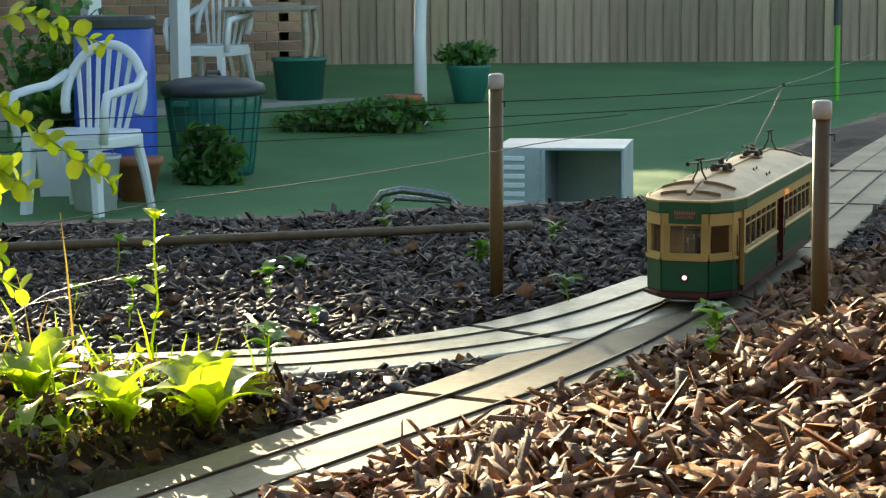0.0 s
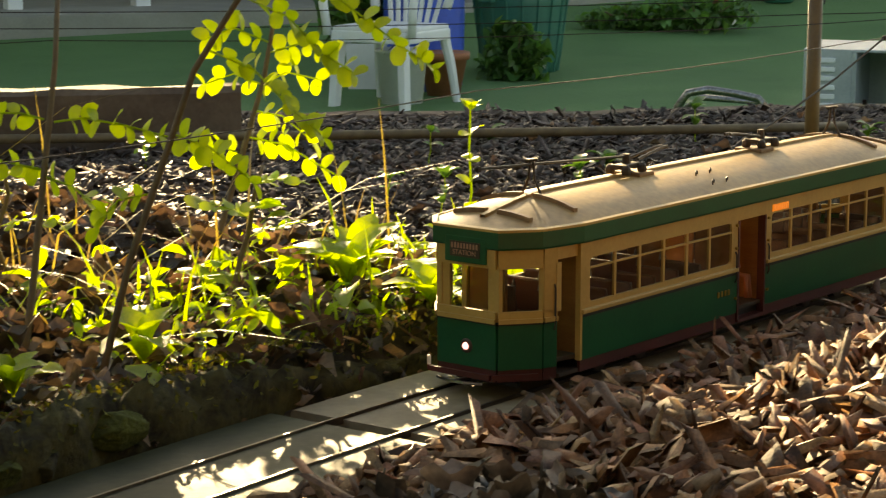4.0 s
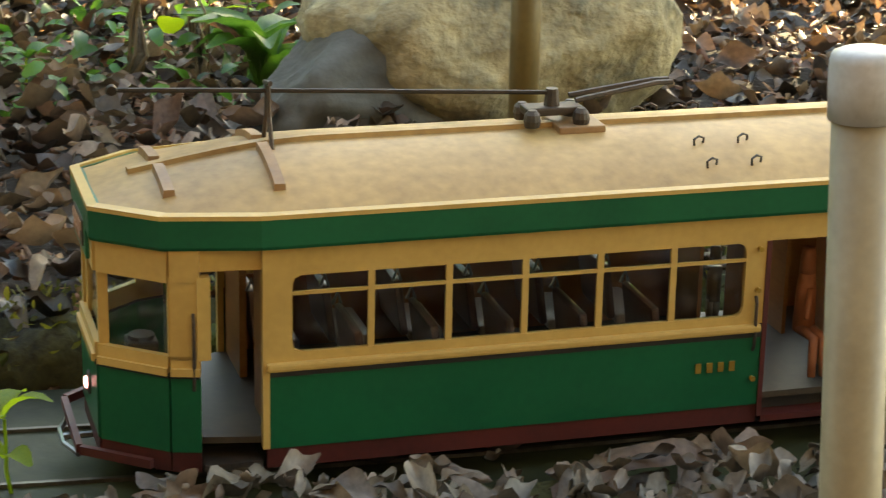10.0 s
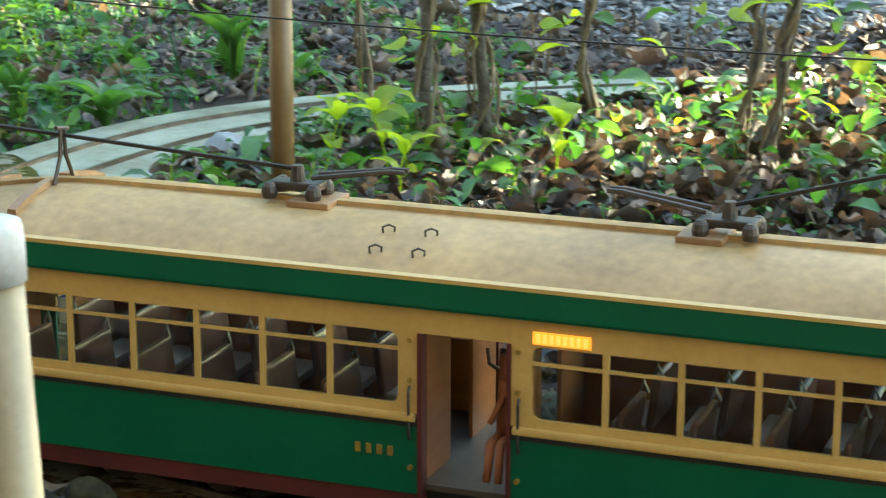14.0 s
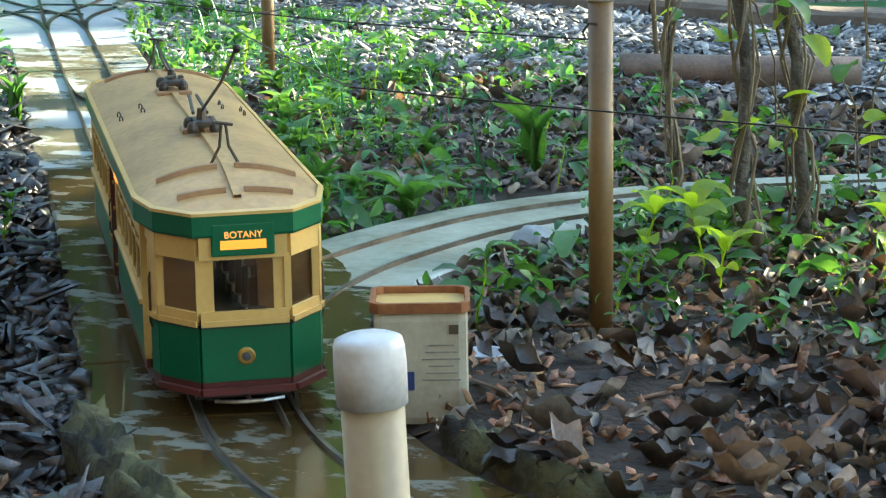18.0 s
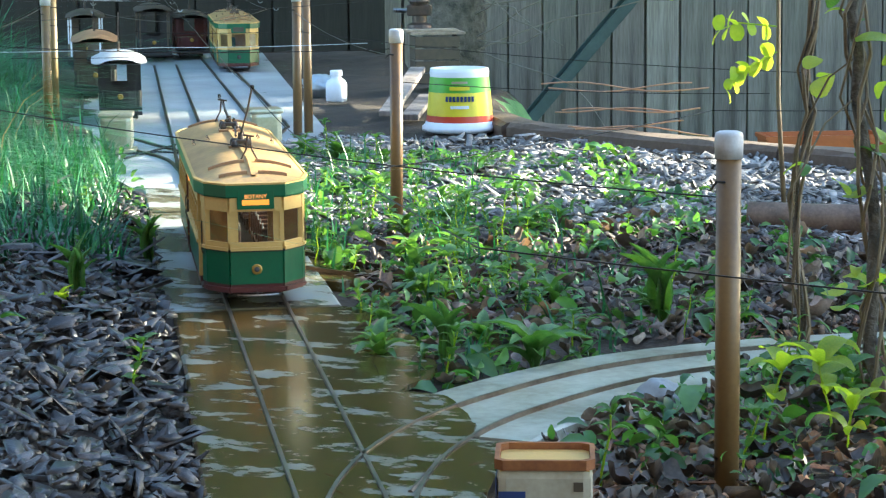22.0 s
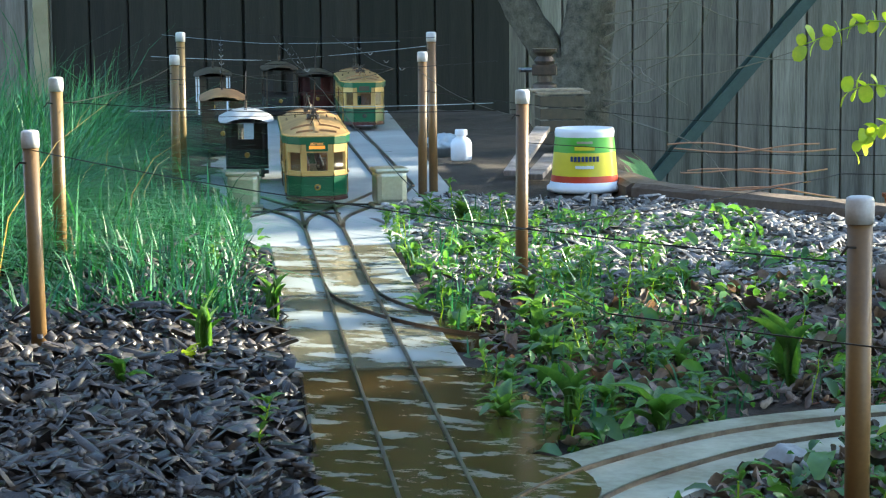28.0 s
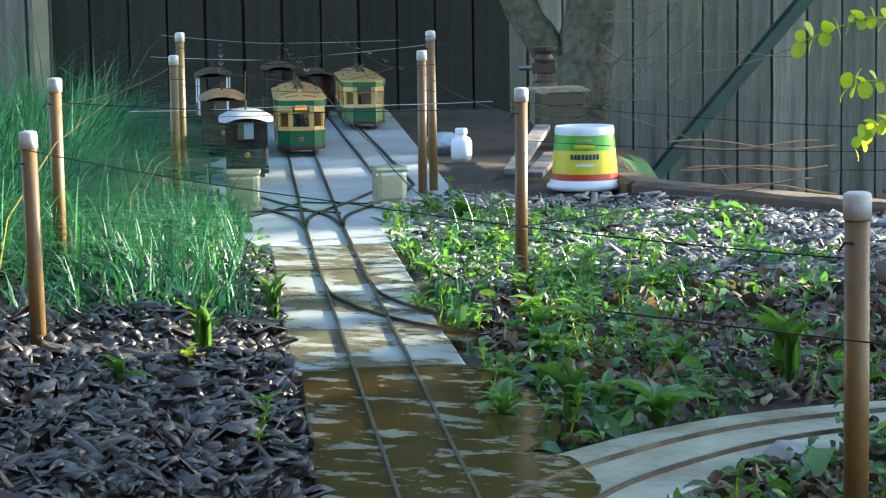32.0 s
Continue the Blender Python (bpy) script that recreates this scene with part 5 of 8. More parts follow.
part("end_panel", Geo().box(0.21, 0.22, -0.20, 0.19, 0.0, 0.435, 0.003), "zinc", case)
part("inner_post", Geo().box(-0.06, -0.045, -0.20, 0.19, 0.0, 0.435, 0.003), "zinc", case)
part("shelf", Geo().box(-0.045, 0.03, -0.19, 0.19, 0.12, 0.14, 0.003), "dark", case)
lounge = thing("chrome_frame", pose(-7.567, -4.806, -0.84, 0, 0, 118) @ Matrix.Scale(0.82, 4), "chrome tubular frame lying on the lawn", "frame")
part("tube_frame", Geo().tube([(-0.22, 0, 0.0), (-0.2, 0, 0.33), (-0.15, 0, 0.40), (-0.05, 0, 0.42), (0.1, 0, 0.40), (0.2, 0, 0.38), (0.25, 0, 0.33), (0.25, 0, 0)], 0.022, 8), "steel", lounge, smooth=True)
part("tube_brace", Geo().tube([(-0.2, 0.2, 0.0), (-0.18, 0.2, 0.30), (-0.1, 0.2, 0.36), (0.2, 0.2, 0.34), (0.25, 0.2, 0)], 0.018, 8), "steel", lounge, smooth=True)

# ---- yard and fence side ----
def margarine_tub(m):
    ob = thing("food_tub", m, "upturned yellow and green plastic spread tub with a white rim", "tub")
    prof = [(0.0575, 0.018), (0.0555, 0.045), (0.053, 0.075), (0.0505, 0.097)]
    part("tub_wall", Geo().lathe(prof, 32, close=False), "yellow", ob, smooth=True)
    part("rim", Geo().lathe([(0.058, 0.0), (0.0655, 0.004), (0.0655, 0.010), (0.0605, 0.014), (0.0590, 0.019), (0.054, 0.019)], 32), "white", ob, smooth=True)
    part("base", Geo().lathe([(0.0512, 0.096), (0.0515, 0.104), (0.050, 0.110), (0.047, 0.110), (0.046, 0.103), (0.001, 0.103)], 32, close=False), "white", ob, smooth=True)
    part("green_panel", Geo().lathe([(0.0538, 0.070), (0.0520, 0.086), (0.0509, 0.096)], 32, close=False), "lime", ob, smooth=True)
    part("red_stripe", Geo().lathe([(0.0582, 0.019), (0.0572, 0.030)], 32, close=False), "red", ob, smooth=True)
    return ob


tub = margarine_tub(pose(1.80, -3.90, -0.006) @ Matrix.Scale(1.14, 4))
for k, (zc, hh, ww, mt) in enumerate(((0.078, 0.006, 0.034, "yellow"), (0.088, 0.004, 0.026, "label"), (0.060, 0.009, 0.05, "navy"), (0.046, 0.005, 0.03, "white"))):
    g = Geo()
    for j in range(8):
        a = math.radians(115) + (j - 3.5) * ww / 0.055 / 8
        r = 0.0592 - 0.07 * (zc - 0.018) + 0.0012
        g.box(-0.0022, 0.0022, 0, 0.0008, -hh / 2, hh / 2, m=pose(r * math.cos(a), r * math.sin(a), zc, 0, 0, math.degrees(a) + 90))
    part("lettering", g, mt, tub)


def tin(m, label):
    ob = thing("square_can", m, label, "can")
    part("body", Geo().box(-0.026, 0.026, -0.026, 0.026, 0.006, 0.062, 0.009), "tin_plate", ob)
    part("lower_rim", Geo().box(-0.031, 0.031, -0.031, 0.031, 0.0, 0.007, 0.003), "tin_plate", ob)
    part("lid", Geo().box(-0.028, 0.028, -0.028, 0.028, 0.058, 0.066, 0.004), "tin_plate", ob)
    return ob


tin(pose(2.215, -3.315, -0.004, 0, 0, 30) @ Matrix.Scale(1.12, 4), "upturned square silvery tin used as a buffer stop")
tin(pose(1.998, -3.472, -0.004, 0, 0, 40) @ Matrix.Scale(1.12, 4), "upturned square silvery tin used as a buffer stop")

# drink box by the curve
fb = thing("tin_box", pose(0.522, -1.256, -0.004, 0, 0, 22), "open rusty tin with a worn paper label", "tin")
part("tin_wall", Geo().box(-0.030, 0.030, -0.024, 0.024, 0.0, 0.074, 0.006), "label", fb)
part("rim", Geo().strip([[(x, y, 0.0735), (x, y, 0.080), (x * 0.9, y * 0.88, 0.080), (x * 0.9, y * 0.88, 0.0735)] for x, y in [(0.026, -0.025), (0.0315, -0.02), (0.0315, 0.02), (0.026, 0.025), (-0.026, 0.025), (-0.0315, 0.02), (-0.0315, -0.02), (-0.026, -0.025), (0.026, -0.025)]], close=True), "rust", fb)
part("filling", Geo().box(-0.028, 0.028, -0.022, 0.022, 0.070, 0.0755), "cream", fb)
part("blue_panel", Geo().box(0.0302, 0.0308, -0.021, 0.021, 0.006, 0.068), "navy", fb)
g = Geo()
for k in range(6):
    w = 0.011 - 0.002 * (k % 3)
    g.box(-0.014 - w, -0.012 + w, 0.0242, 0.0246, 0.030 + 0.0045 * k, 0.0310 + 0.0045 * k)
part("print", g, "stone", fb)
part("blue_print", Geo().box(0.012, 0.029, 0.0242, 0.0246, 0.020, 0.060).box(0.004, 0.011, 0.0242, 0.0246, 0.024, 0.036), "navy", fb)
part("emblem", Geo().box(-0.024, -0.018, 0.0242, 0.0247, 0.060, 0.066), "olive", fb)
sc = thing("small_cup", pose(0.513, -1.349, -0.006), "small white plastic cup sunk in the litter", "cup")
part("cup_wall", Geo().lathe([(0.012, 0.0), (0.0145, 0.022), (0.0150, 0.022), (0.0135, 0.020), (0.011, 0.002)], 18), "white", sc, smooth=True)


def gnarled(pts, r0, r1, seed):
    """A limb with lumps, ridges and a tapering, uneven girth."""
    P = [Vector(p) for p in pts]
    rows = []
    for i in range(len(P) * 8 - 7):
        k, u = divmod(i / 8, 1)
        k = min(int(k), len(P) - 2)
        u = i / 8 - k
        c, r = P[k].lerp(P[k + 1], u), r0 + (r1 - r0) * i / (len(P) * 8 - 8)
        d = (P[k + 1] - P[k]).normalized()
        sx = d.cross(Vector((0, 1, 0.1))).normalized()
        sy = d.cross(sx)
        row = []
        for j in range(23):
            a = 2 * math.pi * (j % 22) / 22
            q = noise.noise(Vector((math.cos(a) * 1.6, math.sin(a) * 1.6, c.z * 7 + seed))) * 0.22 + noise.noise(Vector((math.cos(a) * 5, math.sin(a) * 5, c.z * 22 + seed))) * 0.12
            row.append(c + (sx * math.cos(a) + sy * math.sin(a)) * r * (1 + q))
        rows.append(row)
    return Geo().strip(rows)


tr = thing("garden_tree", pose(3.165, -6.83, -0.6), "old grey barked forked garden tree before the fence", "tree")
part("trunk", gnarled([(0, 0, -0.1), (0.0, 0.0, 0.3), (0.005, 0.005, 0.55), (0.01, 0, 0.74)], 0.125, 0.105, 2.0), "trunk", tr, smooth=True)
part("limb", gnarled([(0.0, 0, 0.58), (-0.02, 0, 0.80), (-0.045, -0.01, 1.0), (-0.07, -0.03, 1.35), (-0.20, -0.02, 1.9), (-0.5, 0.1, 2.5)], 0.095, 0.055, 5.0), "trunk", tr, smooth=True)
part("limb", gnarled([(0.02, 0, 0.60), (0.085, 0.03, 0.74), (0.15, 0.07, 0.85), (0.22, 0.10, 0.98), (0.34, 0.16, 1.25), (0.6, 0.2, 1.9), (0.8, 0.2, 2.5)], 0.065, 0.035, 8.0), "trunk", tr, smooth=True)
part("limb", gnarled([(0.0, -0.03, 0.62), (0.06, -0.15, 0.9), (0.10, -0.3, 1.4), (0.1, -0.5, 2.3)], 0.06, 0.03, 11.0), "trunk", tr, smooth=True)
# crown above the view, added to keep sky light off fence and yard
R9 = np.random.default_rng(19)
n = 5200
A = np.zeros((n, 4, 4))
A[:, :3, :3] = turns(R9, n, 0.8) * (0.13 * R9.lognormal(0, 0.3, n))[:, None, None]
A[:, :3, 3] = R9.normal(0, 1, (n, 3)) * np.array([1.15, 1.0, 0.42]) + np.array([0.0, 0.1, 2.75])
A[:, 2, 3] = 1.75 + np.abs(A[:, 2, 3] - 1.75)
V, F = many([(-0.5, 0, 0.03), (-0.1, -0.2, 0.06), (0.5, 0, -0.05), (-0.1, 0.2, 0.06)], [(0, 1, 2, 3)], A)
cloud("crown", V, F, "leaf", "", "", "").parent = tr
bar = thing("steel_channel", pose(0, 0, 0), "dark green steel channel leaning on the fence", "beam")
a, b = Vector((3.475, -7.811, -0.58)), Vector((2.732, -8.426, 0.48))
g = Geo()
d = b - a
mm = Matrix.Translation(a) @ d.to_track_quat("X", "Z").to_matrix().to_4x4()
g.box(0, d.length, -0.035, 0.035, -0.006, 0.006, 0.002, m=mm).box(0, d.length, -0.035, -0.028, 0.0, 0.04, 0.002, m=mm).box(0, d.length, 0.028, 0.035, 0.0, 0.04, 0.002, m=mm)
part("channel", g, "grey_paint", bar)
tray = thing("planter_trough", pose(2.225, -8.104, -0.60, 0, 0, 30), "orange plastic planter trough by the fence", "trough")
part("trough_wall", Geo().strip([[(x, y, 0.0), (x * 1.12, y * 1.12, 0.17), (x * 1.16, y * 1.16, 0.17), (x * 1.16, y * 1.16, 0.185), (x * 1.06, y * 1.06, 0.185), (x * 0.95, y * 0.95, 0.02)] for x, y in [(0.2, -0.08), (0.2, 0.08), (-0.2, 0.08), (-0.2, -0.08), (0.2, -0.08)]], close=True), "orange", tray)


# ---- bark, litter and stones ----
def place(rng, n, x0, x1, y0, y1, keep):
    x, y = rng.uniform(x0, x1, n), rng.uniform(y0, y1, n)
    k = keep(x, y)
    return x[k], y[k]


def off_tracks(x, y, d=0.095):
    return (np.minimum(near_line(x, y, MAIN), near_line(x, y, LOOP)) > d) & (inside_bed(x, y) > 0.03)


def chips(name, seed, xy, size, mat, label, rise=0.012, tilt=0.45, slim=0.55):
    """Split bark chips lying over one another."""
    rng = np.random.default_rng(seed)
    x, y = xy
    n = len(x)
    L, W, T = size * rng.lognormal(0, 0.5, n), size * slim * rng.lognormal(0, 0.4, n), size * 0.13 * rng.lognormal(0, 0.3, n)
    R = turns(rng, n, tilt)
    A = np.zeros((n, 4, 4))
    A[:, :3, 0], A[:, :3, 1], A[:, :3, 2] = R[:, :, 0] * L[:, None], R[:, :, 1] * W[:, None], R[:, :, 2] * T[:, None]
    A[:, 0, 3], A[:, 1, 3], A[:, 2, 3] = x, y, height(x, y) + rng.uniform(0, rise, n)
    outlines = (((-0.5, -0.3), (0.42, -0.5), (0.5, 0.34), (-0.38, 0.5)), ((-0.62, 0.02), (-0.1, -0.34), (0.66, -0.08), (0.2, 0.30)), ((-0.42, -0.42), (0.22, -0.5), (0.5, 0.05), (0.0, 0.52)))
    VV, FF, o = [], [], 0
    for k, ring in enumerate(outlines):
        B = A[k::3]
        lift = (0.4, 0.65, 0.3, 0.6)
        v = [(px, py, -0.5) for px, py in ring] + [(px * 0.88, py * 0.86, h) for (px, py), h in zip(ring, lift)]
        V, F = many(v, [(4, 5, 6, 7), (0, 1, 5, 4), (1, 2, 6, 5), (2, 3, 7, 6), (3, 0, 4, 7)], B)
        VV.append(V + rng.normal(0, size * 0.04, V.shape)), FF.append(F + o)
        o += len(V)
    V, F = np.concatenate(VV), np.concatenate(FF)
    return cloud(name, V, F, mat, label, "mulch")


def leaf_shape(nx=7, curl=0.35, fold=0.25, point=1.0, twist=0.0, wave=0.0):
    """A pointed leaf along x, unit length, half width about 0.25."""
    v = []
    for i in range(nx):
        u = i / (nx - 1)
        w = 0.26 * math.sin(math.pi * min(1, u * 0.93 + 0.04)) ** (0.8 * point)
        z = curl * (u - 0.5) ** 2 * 2
        t, h = twist * (u - 0.5), wave * math.sin(9 * u)
        v += [(u - 0.5, -w * math.cos(t), z + fold * w - w * math.sin(t) + h * w), (u - 0.5, 0, z), (u - 0.5, w * math.cos(t), z + fold * w + w * math.sin(t) - h * w)]
    f = []
    for i in range(nx - 1):
        a = 3 * i
        f += [(a, a + 3, a + 4, a + 1), (a + 1, a + 4, a + 5, a + 2)]
    return v, f


def litter(name, seed, xy, size, mat, label, rise=0.02, tilt=0.4):
    """Curled dead leaves."""
    rng = np.random.default_rng(seed)
    x, y = xy
    VV, FF, o = [], [], 0
    pick = rng.integers(0, 4, len(x))
    for k, (curl, fold) in enumerate(((0.35, 0.7), (-0.35, -0.9), (0.6, 1.5), (-0.25, 0.5))):
        s = pick == k
        n = int(s.sum())
        if not n:
            continue
        L = size * np.minimum(rng.lognormal(0, 0.35, n), 1.7)
        R = turns(rng, n, tilt)
        A = np.zeros((n, 4, 4))
        A[:, :3, :3] = R * L[:, None, None]
        A[:, 0, 3], A[:, 1, 3], A[:, 2, 3] = x[s], y[s], height(x[s], y[s]) + 0.004 + rng.uniform(0, rise, n)
        V, F = many([(vx, vy * (0.50 + 0.09 * k), vz) for vx, vy, vz in leaf_shape(9, curl, fold, 1.25, (1.2, -0.9, 0.5, 1.6)[k], 0.5)[0]], leaf_shape(9)[1], A)
        VV.append(V), FF.append(F + o)
        o += len(V)
    V = np.concatenate(VV)
    return cloud(name, V + rng.normal(0, size * 0.006, V.shape), np.concatenate(FF), mat, label, "leaf litter", smooth=True)


R1 = np.random.default_rng(11)
west = lambda x, y: off_tracks(x, y) & (y < -1.0) & (x < -1.6)
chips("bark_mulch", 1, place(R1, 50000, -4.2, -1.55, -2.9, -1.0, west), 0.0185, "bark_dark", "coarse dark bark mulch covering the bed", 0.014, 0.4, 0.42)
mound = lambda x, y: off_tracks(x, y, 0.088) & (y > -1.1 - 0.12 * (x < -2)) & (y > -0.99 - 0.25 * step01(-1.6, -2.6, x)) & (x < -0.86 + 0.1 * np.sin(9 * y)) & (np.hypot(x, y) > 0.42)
# reddish chips, their colour raised to stand for low sun on the heap
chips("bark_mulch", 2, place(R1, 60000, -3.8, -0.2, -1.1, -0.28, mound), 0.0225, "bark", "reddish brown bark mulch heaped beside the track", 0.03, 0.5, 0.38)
east = lambda x, y: off_tracks(x, y, 0.10) & ((x - 0.626) * 0.823 + (y + 1.21) * 0.568 > 0.09) & (y < -0.85) & (y > -2.9)
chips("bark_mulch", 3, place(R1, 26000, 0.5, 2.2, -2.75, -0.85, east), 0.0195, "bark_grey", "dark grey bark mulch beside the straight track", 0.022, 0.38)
south = lambda x, y: off_tracks(x, y, 0.12) & ((x - 0.626) * 0.823 + (y + 1.21) * 0.568 < -0.12) & (y < -2.0)
pale = lambda x, y: south(x, y) & (y < -2.62 + 0.12 * np.sin(5 * x))
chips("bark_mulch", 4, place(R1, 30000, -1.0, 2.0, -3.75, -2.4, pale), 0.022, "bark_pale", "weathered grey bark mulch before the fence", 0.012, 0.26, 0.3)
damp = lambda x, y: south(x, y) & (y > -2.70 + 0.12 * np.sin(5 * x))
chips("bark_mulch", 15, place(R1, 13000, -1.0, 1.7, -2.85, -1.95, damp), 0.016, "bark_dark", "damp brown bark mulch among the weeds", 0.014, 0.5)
litter("leaf_litter", 16, place(R1, 420, -0.4, 1.7, -2.9, -1.95, damp), 0.028, "litter", "scattered brown leaves among the weeds", 0.014, 0.35)
inner = lambda x, y: off_tracks(x, y, 0.10) & (y < -1.02) & (x > -1.7) & (x < 0.7) & (y > -2.3)
litter("leaf_litter", 5, place(R1, 5200, -1.9, 0.3, -2.25, -1.06, inner), 0.027, "litter", "curled brown fallen leaves inside the loop", 0.018, 0.26)
litter("leaf_litter", 18, place(R1, 4200, -1.6, 0.7, -2.2, -1.06, inner), 0.023, "litter_dark", "dark damp fallen leaves on the soil", 0.014, 0.3)
litter("leaf_litter", 6, place(R1, 1500, -0.2, 1.0, -2.6, -1.05, lambda x, y: off_tracks(x, y, 0.1) & ((x - 0.626) * 0.823 + (y + 1.21) * 0.568 < -0.1)), 0.025, "litter_grey", "grey-brown fallen leaves among the vines", 0.012, 0.3)
chips("leaf_crumbs", 7, place(R1, 16000, -1.7, 0.9, -2.3, -1.02, inner), 0.012, "bark", "broken leaf and bark crumbs on the soil", 0.008, 0.5)
near_mid = lambda x, y: off_tracks(x, y, 0.078) & (y > -0.93) & (x > -1.0 + 0.1 * np.sin(9 * y))
litter("leaf_litter", 8, place(R1, 3400, -1.05, 0.75, -0.93, -0.5, near_mid), 0.019, "litter_grey", "pale grey dead leaves beside the track", 0.012, 0.3)
chips("leaf_crumbs", 9, place(R1, 17000, -1.05, 0.8, -0.95, -0.4, near_mid), 0.0145, "bark_grey", "grey leaf crumbs beside the track", 0.012, 0.5)
litter("leaf_litter", 10, place(R1, 420, -3.6, -0.3, -0.9, -0.3, mound), 0.024, "litter", "brown fallen leaves on the bark", 0.015, 0.5)
litter("leaf_litter", 12, place(R1, 420, -4.4, -1.5, -2.3, -1.0, west), 0.022, "litter", "scattered dry leaves on the bark bed", 0.012, 0.4)


heap = lambda x, y: off_tracks(x, y, 0.082) & (np.hypot(x, y) > 0.45)
litter("leaf_litter", 13, place(R1, 4800, -0.80, 0.16, -0.885, -0.56, heap), 0.018, "litter_grey", "large pale curled leaves heaped beside the near rail", 0.032, 0.4)
litter("leaf_litter", 14, place(R1, 34, -0.62, 0.10, -0.88, -0.66, heap), 0.050, "litter_grey", "long curled strap leaves on the heap", 0.014, 0.14)


def boulder(name, m, sx, sy, sz, mat, label, seed, rough=0.16, cat="rock", square=False):
    bm = bmesh.new()
    bmesh.ops.create_icosphere(bm, subdivisions=4, radius=1.0)
    for v in bm.verts:
        p = v.co.normalized()
        q = noise.noise(p * 1.3 + Vector((seed, 0, 0))) * 0.5 + noise.noise(p * 3.1 + Vector((0, seed, 0))) * 0.25 + noise.noise(p * 8 + Vector((0, 0, seed))) * 0.08
        r = 1 + rough * 2.2 * q
        # a few flat cleft faces
        for a in range(4):
            nrm = Vector((math.sin(seed + 2.1 * a), math.cos(seed * 1.7 + 1.3 * a), math.sin(seed * 0.7 + a))).normalized()
            k = p.dot(nrm)
            if k > 0.55:
                r = min(r, 0.72 / k + 0.08 * q)
        if square:
            r = (r * 0.25 + 0.75) / (abs(p.x) ** 7 + abs(p.y) ** 7 + abs(p.z) ** 7) ** (1 / 7) + 0.11 * noise.noise(p * 6 + Vector((seed, seed, 0))) + 0.06 * noise.noise(p * 17 + Vector((0, seed, 0)))
        v.co = Vector((p.x * r * sx, p.y * r * sy, p.z * r * sz))
    me = bpy.data.meshes.new(name)
    bm.to_mesh(me)
    bm.free()
    me.materials.append(M[mat])
    me.polygons.foreach_set("use_smooth", [True] * len(me.polygons))
    ob = new(name, me)
    ob.matrix_basis = m
    return tagged(ob, label, cat)


def crag(name, m, sx, sy, sz, mat, label, seed, cuts=13):
    """A broken rock of flat cleft faces with a rough skin."""
    rr = random.Random(seed)
    planes = []
    for _ in range(cuts):
        a, h = rr.uniform(0, 6.283), rr.uniform(-0.5, 0.95)
        planes.append((Vector((math.cos(a) * math.sqrt(1 - h * h), math.sin(a) * math.sqrt(1 - h * h), h)), rr.uniform(0.62, 0.92)))
    bm = bmesh.new()
    bmesh.ops.create_icosphere(bm, subdivisions=5, radius=1.0)
    for v in bm.verts:
        p = v.co.normalized()
        r = min([1.05] + [d / p.dot(nm) for nm, d in planes if p.dot(nm) > 0.2])
        r *= 1 + 0.06 * noise.noise(p * 3 + Vector((seed, 0, 0))) + 0.035 * noise.noise(p * 9 + Vector((0, seed, 0))) + 0.02 * noise.noise(p * 24 + Vector((0, 0, seed)))
        v.co = Vector((p.x * r * sx, p.y * r * sy, p.z * r * sz))
    me = bpy.data.meshes.new(name)
    bm.to_mesh(me)
    bm.free()
    me.materials.append(M[mat])
    me.polygons.foreach_set("use_smooth", [True] * len(me.polygons))
    ob = new(name, me)
    ob.matrix_basis = m
    return tagged(ob, label, "rock")


crag("boulder", pose(-0.305, -1.43, 0.105, 8, -6, 10), 0.125, 0.095, 0.095, "rock", "large cream and grey sandstone boulder among leaves", 3, 10)
crag("boulder", pose(-0.225, -1.40, 0.055, 0, 4, 30), 0.085, 0.075, 0.060, "stone", "grey sandstone block split from the cream boulder", 4, 9)
crag("boulder", pose(-0.99, -1.57, 0.045, 0, 0, 40), 0.072, 0.055, 0.062, "rock", "sunlit sandstone boulder beside the loop", 5)
crag("boulder", pose(-1.06, -1.50, 0.045, 0, 0, 80), 0.05, 0.045, 0.05, "rock", "weathered sandstone rock behind the weeds", 6)
crag("boulder", pose(-0.615, -1.262, 0.045, 0, 0, 20), 0.036, 0.028, 0.034, "rock", "squared sandstone rock on the mossy bank", 8, 8)
crag("boulder", pose(-0.560, -1.325, 0.045, 0, 0, 60), 0.040, 0.030, 0.024, "rock", "flat sandstone rock lying in dead leaves", 11, 8)
crag("boulder", pose(-0.76, -1.245, 0.04, 0, 0, 100), 0.032, 0.024, 0.022, "stone", "dark stone lying in dead leaves", 12, 9)
crag("boulder", pose(-0.47, -1.30, 0.04, 0, 0, 10), 0.028, 0.024, 0.018, "stone", "dark stone lying in dead leaves", 14, 9)
boulder("boulder", pose(0.19, -1.411, 0.0, 0, 0, 0), 0.045, 0.035, 0.03, "stone", "smooth grey stone lying among leaves", 7.5, 0.08)
boulder("boulder", pose(0.617, -1.748, 0.0, 0, 0, 0), 0.026, 0.018, 0.018, "slab", "pale lichened lump of rock by the curve", 9.5, 0.2)
rng = random.Random(21)


